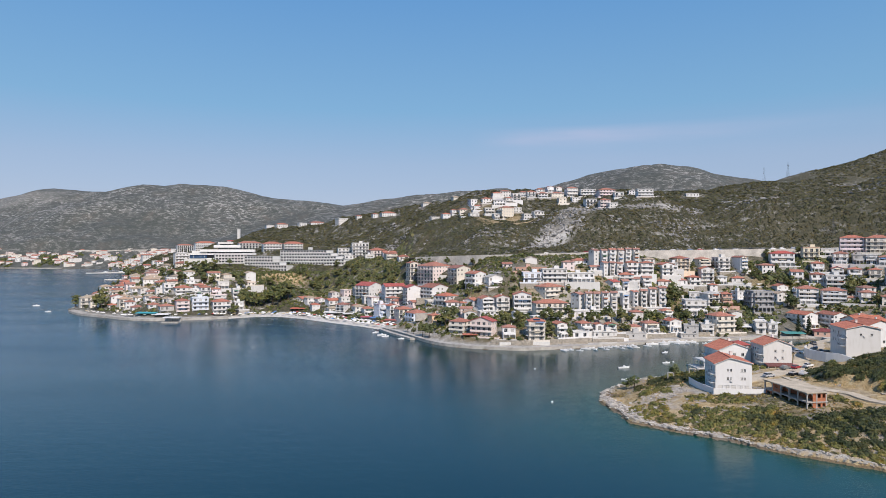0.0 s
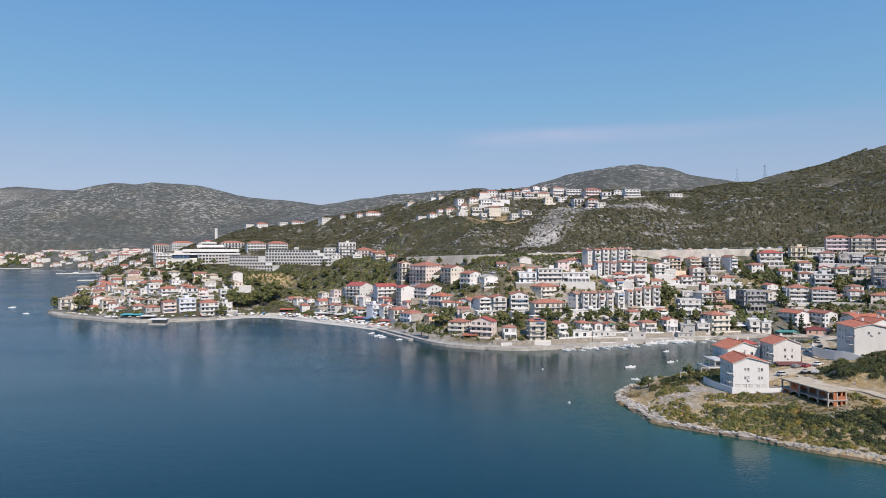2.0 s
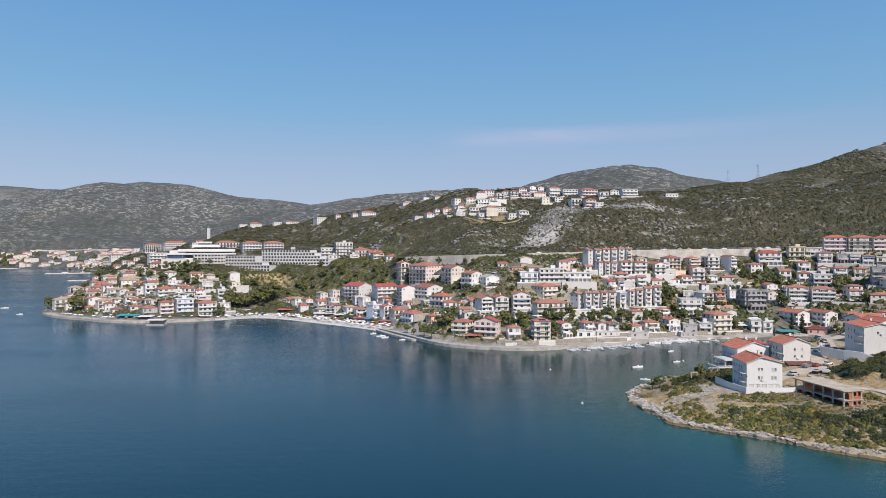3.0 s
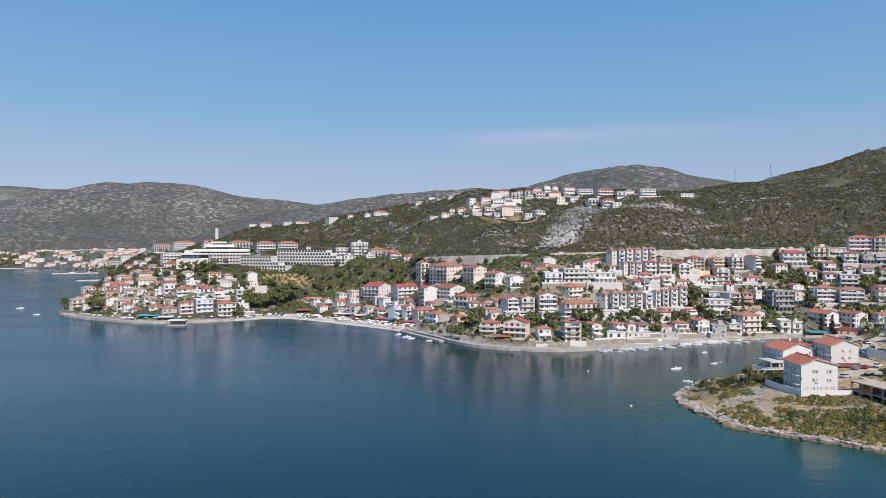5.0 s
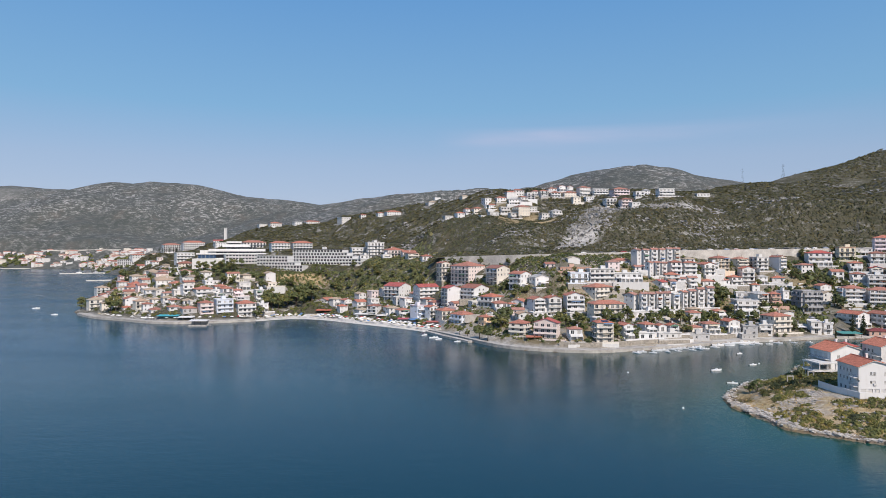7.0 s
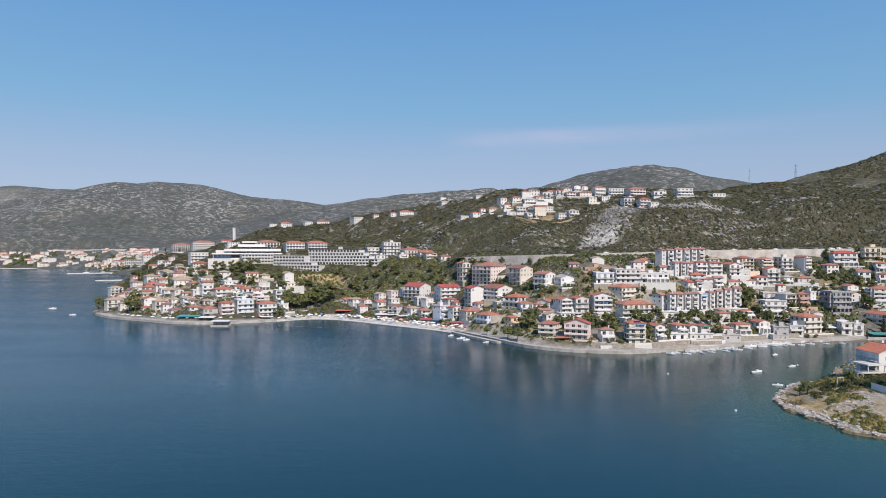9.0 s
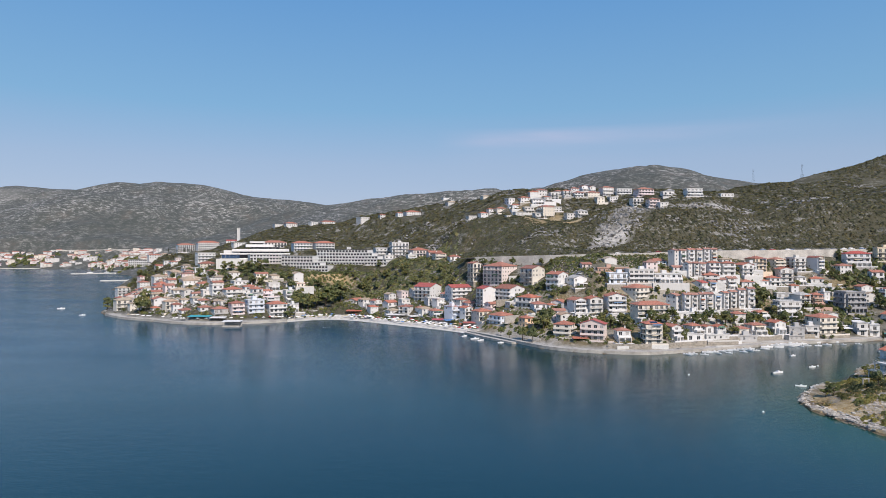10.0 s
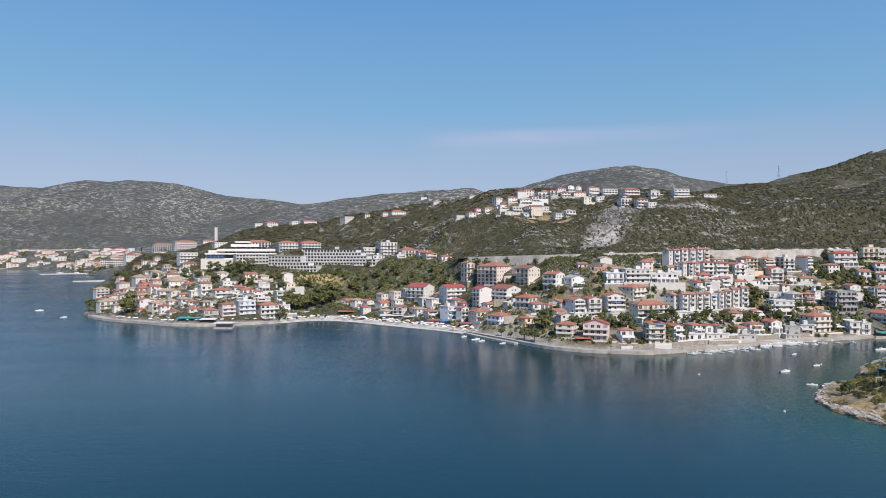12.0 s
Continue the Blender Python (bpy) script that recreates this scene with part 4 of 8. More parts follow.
house(10.7, 503.5, 26.7, 43, 18.8, 18.8, 14.5, 5, "h", "pink", "red", "L")
house(-8.6, 529.0, 28.6, 25, 7.1, 9.0, 14.3, 4, "gy", "cream", "red", "LR")
house(40.7, 447.7, 26.6, 38, 10.4, 10.4, 10.6, 3, "gy", "white", "red", "L")
house(50.0, 442.8, 28.0, 20, 10.5, 8.8, 7.0, 2, "gy", "white", "grey", "")
house(73.9, 443.0, 31.0, 2, 12.6, 8.0, 7.0, 2, "f", "blue", "grey", "R")
house(87.1, 442.3, 31.4, -2, 16.8, 9.5, 9.0, 3, "f", "white", "grey", "R")
house(104.2, 441.4, 31.4, -6, 18.1, 9.3, 6.2, 2, "f", "white", "grey", "R")
house(70.3, 457.4, 38.3, -4, 21.6, 8.7, 2.8, 1, "f", "brick", "red", "")
house(114.4, 475.1, 43.5, 4, 12.2, 8.2, 2.5, 1, "h", "white", "red", "")
house(-42.6, 530.3, 12.6, 54, 16.0, 15.8, 11.5, 4, "gy", "white", "redder", "L")
house(-27.2, 508.0, 13.4, 21, 16.4, 11.8, 11.5, 4, "gx", "white", "redder", "R")
house(-103.0, 553.5, 3.8, 50, 10.4, 10.4, 7.7, 3, "gx", "white", "red", "L")
house(-87.3, 541.5, 4.4, 34, 6.6, 6.6, 8.0, 3, "gy", "white", "red", "R")
house(-76.2, 532.1, 4.8, 33, 8.6, 8.6, 6.9, 2, "gx", "white", "red", "R")
house(-59.9, 509.7, 2.8, 65, 8.3, 8.3, 7.5, 3, "h", "white", "brown", "L", terrace=False)
house(-52.2, 507.4, 4.8, 24, 6.9, 7.0, 4.8, 2, "h", "white", "red", "R")
house(-42.1, 492.2, 3.6, 23, 8.1, 8.1, 5.1, 2, "h", "white", "brown", "R")
house(-29.0, 478.3, 4.2, 35, 8.8, 8.8, 8.7, 3, "f", "azure", "red", "R")
house(-20.3, 469.0, 4.7, 32, 6.6, 6.6, 8.2, 3, "gy", "white", "red", "R")
house(-12.5, 451.5, 5.3, 24, 10.3, 10.4, 6.7, 2, "h", "cream", "red", "R")
house(-1.1, 428.9, 4.7, 34, 11.5, 11.5, 6.7, 2, "h", "azure", "brown", "L")
house(11.4, 411.2, 5.3, 29, 6.3, 6.3, 6.5, 2, "h", "peach", "red", "R")
house(-94.0, 686.0, 42.5, 12, 16.4, 16.6, 12.8, 4, "f", "white", "grey", "R", terrace=False)
house(-76.5, 672.0, 42.0, 12, 17.0, 15.8, 18.7, 6, "f", "white", "brown", "RL", terrace=False)
house(-55.3, 654.5, 43.2, 21, 16.7, 14.0, 10.2, 3, "h", "rose", "red", "R", terrace=False)
house(-60.5, 652.0, 42.0, 14, 9.0, 7.0, 6.6, 2, "f", "white", "grey", "R", terrace=False)
house(-40.5, 633.0, 43.0, 14, 13.0, 9.0, 8.2, 3, "gx", "rose", "red", "R", terrace=False)
house(-84.0, 668.0, 40.5, 12, 9.0, 8.0, 7.2, 2, "f", "white", "grey", "R", terrace=False)
house(-35.2, 609.5, 42.3, 21, 10.6, 8.9, 8.0, 3, "h", "cream", "red", "R")
house(-22.5, 594.7, 41.0, 17, 9.7, 8.1, 6.7, 2, "h", "white", "red", "R")
house(-224.4, 765.1, 53.4, 28, 25.8, 12.9, 8.6, 3, "h", "white", "red", "R", terrace=False, far=True)
house(-183.7, 722.4, 51.6, 25, 20.3, 12.7, 9.3, 3, "h", "white", "red", "R", terrace=False, far=True)
house(-160.3, 722.1, 52.8, 23, 21.1, 13.2, 8.1, 3, "h", "white", "red", "R", terrace=False, far=True)
house(-294.8, 750.7, 40.0, 36, 19.6, 9.7, 9.6, 3, "f", "white", "grey", "R", terrace=False, far=True)
house(-450.8, 1132.3, 49.2, 33, 27.4, 13.6, 12.6, 4, "h", "white", "red", "R", terrace=False, far=True)
house(-409.3, 1107.7, 51.2, 29, 34.2, 17.0, 14.3, 5, "h", "white", "red", "R", terrace=False, far=True)
house(-292.5, 889.3, 54.1, 30, 28.9, 14.4, 8.4, 3, "f", "white", "grey", "", terrace=False, far=True)
house(-190.3, 502.4, 2.6, 32, 9.7, 8.1, 11.2, 4, "h", "rose", "red", "R", terrace=False)
house(-179.4, 506.3, 3.0, 29, 12.3, 9.5, 12.6, 4, "f", "azure", "grey", "R", terrace=False)
house(-164.1, 508.9, 2.6, 29, 13.5, 10.4, 10.0, 3, "h", "white", "red", "R", terrace=False)
house(-202.5, 500.7, 2.5, 33, 10.3, 8.6, 7.3, 2, "h", "grey", "brown", "R", terrace=False)
house(-215.1, 508.6, 4.7, 35, 8.9, 7.4, 5.6, 2, "h", "white", "brown", "R")
house(-230.3, 513.4, 3.9, 35, 8.8, 8.8, 3.9, 1, "h", "white", "brown", "")
house(-246.4, 525.0, 4.6, 39, 9.9, 8.2, 8.9, 3, "h", "cream", "tan", "R")
house(-259.3, 533.4, 4.3, 41, 6.2, 6.2, 3.6, 1, "h", "white", "red", "")
house(-301.3, 566.0, 2.3, 38, 13.1, 10.1, 9.1, 3, "h", "cream", "tan", "R", terrace=False)
house(-380.0, 746.5, 2.7, 38, 13.0, 11.8, 8.3, 3, "h", "white", "tan", "R", terrace=False, far=True)
house(-274.7, 575.8, 15.0, 35, 12.4, 10.3, 6.4, 2, "h", "white", "red", "R", terrace=False)
house(-257.0, 564.1, 16.2, 35, 7.0, 7.0, 4.8, 2, "f", "white", "grey", "")
house(-240.5, 549.1, 14.4, 40, 7.5, 7.5, 6.1, 2, "gy", "white", "tan", "")
house(-328.1, 716.8, 18.7, 41, 14.3, 11.9, 6.7, 2, "h", "white", "tan", "", terrace=False, far=True)
house(-253.3, 582.5, 22.4, 34, 17.5, 12.5, 6.0, 2, "h", "white", "tan", "", terrace=False)
house(-213.4, 533.0, 15.5, 33, 8.5, 8.5, 10.0, 3, "f", "white", "grey", "R")
house(-222.1, 537.8, 15.1, 33, 7.2, 7.2, 6.0, 2, "f", "white", "grey", "")
house(-201.1, 526.5, 14.5, 32, 12.8, 10.7, 8.1, 3, "h", "white", "red", "R")
house(-199.8, 545.4, 22.4, 32, 12.4, 10.4, 5.6, 2, "f", "white", "tan", "")
house(-181.6, 529.8, 14.6, 31, 8.2, 8.3, 8.2, 3, "h", "white", "red", "R")
house(-174.5, 535.3, 16.5, 29, 7.0, 7.0, 4.6, 2, "h", "lilac", "red", "")
house(-172.4, 544.5, 20.5, 29, 9.0, 9.0, 6.1, 2, "f", "slab", "grey", "R")
house(-156.9, 535.4, 10.9, 26, 8.0, 8.0, 10.1, 3, "f", "white", "grey", "R")
house(-225.9, 525.8, 9.8, 35, 7.9, 7.9, 6.3, 2, "h", "white", "tan", "R")
house(-236.6, 531.3, 9.4, 37, 7.1, 7.1, 5.0, 2, "h", "white", "tan", "")
house(-207.1, 516.0, 8.8, 34, 7.8, 7.8, 5.7, 2, "h", "white", "tan", "R")
house(-223.4, 561.3, 23.9, 33, 9.0, 9.0, 5.3, 2, "f", "white", "grey", "")
house(127.8, 465.1, 40.8, 29, 4.6, 5.7, 12.7, 5, "gx", "white", "clay", "")
house(135.1, 471.6, 41.0, 4, 4.3, 5.0, 12.5, 4, "gx", "white", "clay", "R")
house(141.5, 473.2, 41.8, -3, 4.6, 5.2, 12.2, 4, "gx", "white", "clay", "R")
house(147.8, 472.8, 42.2, -1, 3.8, 5.0, 11.7, 4, "gx", "slab", "clay", "R")
house(153.7, 474.0, 42.6, -2, 3.8, 5.0, 11.8, 4, "gx", "white", "clay", "R")
house(160.1, 476.6, 43.3, -4, 4.2, 5.0, 11.0, 4, "gx", "slab", "clay", "R")
house(131.3, 450.3, 34.8, 18, 3.3, 5.0, 10.0, 4, "gx", "white", "clay", "")
house(136.4, 452.4, 35.1, 2, 3.3, 5.0, 9.6, 4, "gx", "slab", "clay", "R")
house(142.4, 456.0, 35.4, -1, 3.7, 5.0, 8.9, 3, "gx", "white", "clay", "R")
house(149.9, 458.6, 35.6, 2, 8.0, 6.7, 9.3, 3, "h", "white", "red", "R")
house(160.8, 461.4, 35.9, -6, 8.9, 6.9, 8.6, 3, "h", "white", "red", "R")
house(177.4, 465.4, 35.3, 10, 9.2, 9.4, 7.9, 3, "gy", "white", "red", "R")
house(134.1, 436.0, 25.4, 32, 6.4, 8.0, 6.6, 2, "gx", "white", "redder", "R")
house(141.7, 439.9, 25.5, 6, 4.6, 5.0, 7.0, 2, "gx", "white", "clay", "R")
house(149.7, 445.9, 26.3, -3, 5.5, 5.6, 7.5, 3, "gx", "white", "clay", "R")
house(158.5, 449.3, 26.8, -5, 5.9, 6.0, 7.6, 3, "gx", "white", "clay", "R")
house(105.1, 408.7, 15.0, 35, 4.9, 7.1, 10.5, 4, "gx", "slab", "clay", "")
house(109.0, 405.5, 15.0, -2, 3.6, 5.0, 11.5, 4, "gx", "white", "clay", "R")
house(114.5, 407.2, 15.1, -2, 3.6, 5.0, 11.1, 4, "gx", "slab", "clay", "R")
house(120.3, 409.3, 15.2, -3, 3.6, 5.0, 11.2, 4, "gx", "white", "clay", "R")
house(126.7, 413.4, 15.2, -5, 4.0, 5.0, 11.0, 4, "gx", "slab", "clay", "R")
house(137.3, 424.1, 14.9, 8, 4.5, 5.0, 9.8, 3, "f", "white", "grey", "R")
house(146.0, 429.5, 14.3, 16, 3.6, 5.0, 11.4, 4, "gx", "white", "clay", "R")
house(152.5, 433.5, 14.3, -2, 3.9, 5.0, 11.9, 4, "gx", "slab", "clay", "R")
house(159.1, 435.6, 14.5, -4, 4.2, 5.4, 12.8, 4, "gx", "white", "clay", "R")
house(165.5, 435.8, 14.8, -6, 4.6, 5.8, 13.2, 4, "gx", "white", "clay", "R")
house(170.7, 453.6, 27.7, 0, 9.0, 7.7, 4.0, 1, "h", "white", "red", "")
house(186.3, 461.5, 28.4, 2, 8.1, 6.8, 3.7, 1, "h", "white", "red", "")
house(49.8, 720.8, 100.1, 25, 8.0, 8.0, 10.1, 3, "f", "white", "grey", "", far=True)
house(63.0, 719.6, 105.1, 15, 10.8, 9.1, 6.3, 2, "h", "white", "red", "", far=True)
house(84.2, 738.0, 114.9, 11, 13.0, 10.9, 6.5, 2, "h", "white", "red", "", far=True)
house(97.5, 725.1, 109.4, 8, 9.3, 9.4, 7.7, 3, "f", "white", "grey", "R", far=True)
house(116.7, 745.1, 113.6, 7, 9.5, 9.6, 7.9, 3, "h", "white", "red", "R", far=True)
house(128.8, 757.1, 120.7, 6, 9.7, 9.8, 4.7, 2, "h", "white", "red", "", far=True)
house(142.0, 759.4, 121.6, 14, 8.1, 8.1, 6.7, 2, "gy", "white", "red", "", far=True)
house(154.2, 769.5, 121.8, 10, 7.3, 7.3, 6.8, 2, "gy", "white", "red", "", far=True)
house(163.5, 749.4, 115.5, 8, 13.3, 11.2, 10.6, 3, "h", "white", "red", "R", far=True)
house(178.1, 743.3, 115.0, 0, 17.4, 13.6, 8.6, 3, "f", "white", "grey", "R", far=True)
house(193.1, 715.1, 112.2, 6, 18.0, 14.1, 8.9, 3, "h", "lilac", "red", "R", far=True)
house(162.9, 646.9, 96.2, 6, 10.8, 9.9, 8.6, 3, "f", "white", "grey", "R", far=True)
house(172.6, 629.8, 94.6, 1, 10.3, 9.5, 8.4, 3, "h", "rose", "red", "R", far=True)
house(231.0, 733.2, 116.4, -6, 9.6, 9.8, 5.2, 2, "h", "white", "grey", "", far=True)
house(209.4, 629.3, 105.3, -3, 15.1, 10.2, 7.8, 3, "f", "white", "grey", "R", far=True)
house(301.3, 745.6, 115.7, -7, 14.3, 7.2, 3.3, 1, "f", "white", "grey", "", terrace=False, far=True)
house(83.2, 692.1, 86.8, 21, 13.1, 13.3, 12.8, 4, "h", "cream", "brown", "L", far=True)
house(95.8, 703.7, 94.8, 8, 9.0, 9.1, 5.0, 2, "f", "white", "grey", "", far=True)
house(37.1, 719.0, 93.0, 16, 11.4, 11.5, 6.3, 2, "h", "cream", "red", "", far=True)
house(28.4, 723.8, 93.2, 24, 5.7, 5.7, 5.7, 2, "h", "white", "red", "", far=True)
house(18.6, 713.6, 87.0, 19, 8.7, 8.8, 6.9, 2, "h", "white", "red", "", far=True)
house(5.6, 718.2, 86.0, 15, 9.2, 9.3, 4.4, 1, "f", "slab", "grey", "", far=True)
house(114.3, 673.4, 87.1, 10, 10.7, 10.8, 7.1, 2, "h", "slab", "grey", "R", far=True)
house(75.3, 715.0, 102.9, 7, 13.6, 13.8, 6.3, 2, "h", "white", "grey", "", far=True)
house(75.5, 729.7, 113.6, 12, 10.2, 10.3, 5.1, 2, "h", "white", "red", "", far=True)
house(46.2, 653.1, 85.4, 10, 9.5, 9.6, 5.7, 2, "f", "slab", "grey", "R", far=True)
house(144.5, 744.6, 114.4, 5, 14.3, 12.0, 5.3, 2, "h", "cream", "red", "", far=True)
house(-8.2, 858.2, 111.0, 17, 13.3, 13.5, 5.3, 2, "h", "slab", "tan", "", terrace=False, far=True)
house(31.7, 804.3, 115.2, 22, 8.6, 8.6, 4.9, 2, "h", "cream", "tan", "", terrace=False, far=True)
house(52.6, 2092.6, 211.6, 20, 19.9, 20.0, 11.0, 4, "f", "white", "grey", "", terrace=False, far=True)
house(-122.7, 868.1, 87.1, 32, 13.0, 13.1, 9.0, 3, "f", "white", "grey", "", terrace=False, far=True)
house(-96.4, 854.0, 94.1, 25, 7.0, 7.0, 5.2, 2, "h", "white", "red", "", terrace=False, far=True)
house(-73.5, 845.5, 95.9, 29, 7.2, 7.2, 5.2, 2, "h", "white", "red", "", terrace=False, far=True)
house(-62.4, 853.2, 97.8, 21, 19.4, 13.0, 5.2, 2, "h", "white", "red", "", terrace=False, far=True)
house(-195.2, 1039.5, 93.6, 30, 21.6, 10.8, 4.5, 2, "h", "white", "red", "", terrace=False, far=True)
house(-212.9, 1034.7, 90.7, 36, 12.5, 8.3, 6.3, 2, "f", "white", "grey", "", terrace=False, far=True)
house(-253.3, 1048.3, 90.3, 30, 18.3, 12.2, 5.4, 2, "h", "white", "red", "", terrace=False, far=True)
house(-274.6, 1064.9, 89.0, 27, 12.6, 12.7, 5.5, 2, "f", "white", "grey", "", terrace=False, far=True)
house(-426.6, 950.3, 40.3, 39, 17.4, 8.6, 5.7, 2, "h", "white", "red", "", terrace=False, far=True)
house(-257.0, 712.6, 37.0, 32, 21.1, 10.5, 6.1, 2, "h", "white", "red", "", terrace=False, far=True)
house(-223.9, 619.5, 32.4, 29, 9.5, 9.5, 4.2, 1, "h", "white", "tan", "", terrace=False, far=True)
house(-283.9, 724.8, 33.6, 30, 16.8, 11.2, 5.0, 2, "h", "cream", "red", "", terrace=False, far=True)
house(-290.6, 695.8, 29.2, 33, 12.1, 12.1, 4.8, 2, "h", "white", "tan", "", terrace=False, far=True)
house(-281.3, 559.5, 7.6, 37, 6.8, 6.8, 5.7, 2, "h", "white", "tan", "", terrace=False)
house(-334.3, 642.4, 2.9, 42, 7.8, 7.8, 4.9, 2, "h", "cream", "red", "", terrace=False, far=True)
house(-257.1, 548.5, 10.3, 39, 6.8, 6.8, 4.2, 1, "h", "white", "tan", "")
house(-219.7, 522.6, 10.0, 35, 7.5, 7.5, 4.5, 2, "h", "white", "brown", "R")
house(-185.7, 527.6, 13.9, 28, 11.1, 11.2, 5.0, 2, "f", "white", "grey", "R")
house(-170.1, 527.3, 11.6, 28, 10.0, 10.0, 4.5, 2, "f", "slab", "grey", "R")
house(-189.7, 532.7, 16.7, 33, 5.6, 5.7, 4.6, 2, "f", "white", "grey", "")
house(-233.6, 564.3, 21.4, 33, 9.8, 9.9, 3.9, 1, "h", "white", "red", "")
house(-221.1, 566.1, 26.1, 32, 10.0, 10.0, 4.4, 1, "h", "white", "tan", "")
house(-318.6, 733.4, 25.9, 36, 10.4, 10.4, 4.4, 1, "h", "white", "tan", "", terrace=False, far=True)
house(-354.5, 742.2, 12.4, 38, 10.3, 10.3, 5.1, 2, "h", "white", "red", "", terrace=False, far=True)
house(-201.8, 514.8, 8.9, 37, 5.9, 5.9, 5.3, 2, "f", "slab", "grey", "R")
house(-151.9, 524.4, 4.6, 30, 7.1, 7.1, 6.3, 2, "f", "white", "grey", "R")
house(98.7, 392.4, 12.8, 16, 29.2, 5.0, 3.5, 1, "f", "white", "grey", "R")
house(144.2, 419.8, 11.5, 15, 23.0, 5.0, 3.7, 1, "f", "white", "grey", "")
house(63.7, 404.5, 11.1, 13, 11.2, 5.0, 3.2, 1, "f", "white", "grey", "R")
house(42.4, 411.5, 9.4, 20, 20.0, 5.0, 4.7, 2, "f", "white", "grey", "R")
house(7.8, 447.5, 13.4, 21, 12.4, 6.2, 4.7, 2, "f", "slab", "grey", "R")
house(92.3, 364.9, 4.2, 9, 9.6, 5.0, 2.9, 1, "f", "white", "grey", "R")
house(105.0, 368.1, 3.6, 6, 13.7, 5.0, 2.9, 1, "f", "slab", "grey", "")
house(124.3, 372.5, 2.2, 5, 12.6, 5.0, 3.0, 1, "f", "grey", "grey", "", terrace=False)
house(159.6, 380.4, 1.2, 2, 9.1, 4.9, 2.7, 1, "f", "grey", "grey", "", terrace=False)
house(228.7, 467.1, 29.6, -16, 8.5, 8.7, 3.8, 1, "h", "white", "red", "")
house(236.5, 455.9, 24.1, 0, 14.3, 5.0, 3.3, 1, "f", "slab", "grey", "")
house(72.8, 381.1, 10.8, 24, 23.5, 5.0, 3.0, 1, "f", "white", "grey", "")
house(65.0, 706.3, 93.0, 9, 10.3, 10.4, 6.8, 2, "f", "slab", "grey", "R", far=True)
house(107.7, 750.9, 115.4, 7, 10.3, 10.4, 6.0, 2, "h", "white", "red", "R", far=True)
house(128.9, 742.5, 113.5, 4, 10.7, 10.9, 5.9, 2, "h", "white", "red", "R", far=True)
house(149.2, 722.8, 105.6, 5, 8.6, 8.7, 6.4, 2, "f", "cream", "grey", "", far=True)
house(165.6, 729.3, 108.0, 3, 9.3, 9.4, 5.2, 2, "f", "white", "grey", "", far=True)
house(188.5, 635.3, 105.1, -3, 9.0, 9.2, 5.6, 2, "f", "white", "grey", "R", far=True)
house(88.7, 716.7, 105.6, 11, 8.0, 8.0, 6.3, 2, "h", "white", "red", "R", far=True)
house(53.2, 715.2, 97.2, 12, 9.2, 9.3, 5.7, 2, "h", "white", "red", "", far=True)
house(36.9, 650.6, 83.0, 18, 6.2, 6.2, 4.6, 2, "f", "slab", "grey", "", far=True)
house(73.3, 690.7, 86.1, 16, 6.5, 6.6, 6.1, 2, "f", "slab", "grey", "R", far=True)
house(104.0, 676.4, 85.5, 10, 9.4, 9.5, 6.0, 2, "f", "slab", "grey", "", far=True)
house(179.3, 619.6, 94.0, -0, 7.8, 7.9, 4.9, 2, "f", "white", "grey", "", far=True)
house(136.6, 262.0, 12.5, -8, 6.6, 6.8, 2.8, 1, "h", "white", "redder", "")
house(20.7, 429.8, 12.9, 6, 8.7, 8.9, 5.9, 2, "h", "white", "brown", "R")
house(15.1, 421.8, 9.0, 11, 15.2, 5.1, 3.3, 1, "f", "slab", "grey", "")
house(187.2, 439.5, 19.2, -16, 7.5, 7.7, 5.4, 2, "f", "white", "grey", "R")
house(141.6, 448.9, 31.9, -13, 9.8, 10.0, 4.7, 2, "h", "white", "red", "R")
house(184.3, 473.4, 38.9, -12, 7.1, 7.2, 5.0, 2, "f", "white", "grey", "R")
house(-322.1, 698.9, 17.4, 34, 12.1, 12.2, 8.2, 3, "h", "white", "tan", "", terrace=False, far=True)
house(-305.3, 702.9, 24.2, 32, 10.6, 10.6, 5.9, 2, "h", "cream", "tan", "", terrace=False, far=True)
house(-249.4, 572.9, 20.2, 31, 14.2, 10.9, 7.2, 2, "h", "white", "tan", "")
house(-282.8, 598.6, 17.2, 30, 13.0, 13.1, 5.5, 2, "h", "white", "red", "", terrace=False)
house(-251.7, 556.4, 14.3, 29, 10.9, 11.0, 6.0, 2, "h", "white", "tan", "R")
house(-261.4, 540.8, 6.5, 33, 10.5, 10.6, 7.6, 3, "gy", "white", "red", "")
house(-283.0, 548.3, 3.2, 35, 8.4, 8.4, 6.8, 2, "h", "cream", "tan", "", terrace=False)
house(-292.5, 586.9, 10.7, 33, 9.9, 10.0, 5.8, 2, "h", "white", "tan", "")
house(-189.1, 535.9, 17.9, 25, 9.6, 9.7, 6.3, 2, "h", "white", "red", "R")


# small houses packed between the others on the western headland and in the town
crowd = random.Random(77)


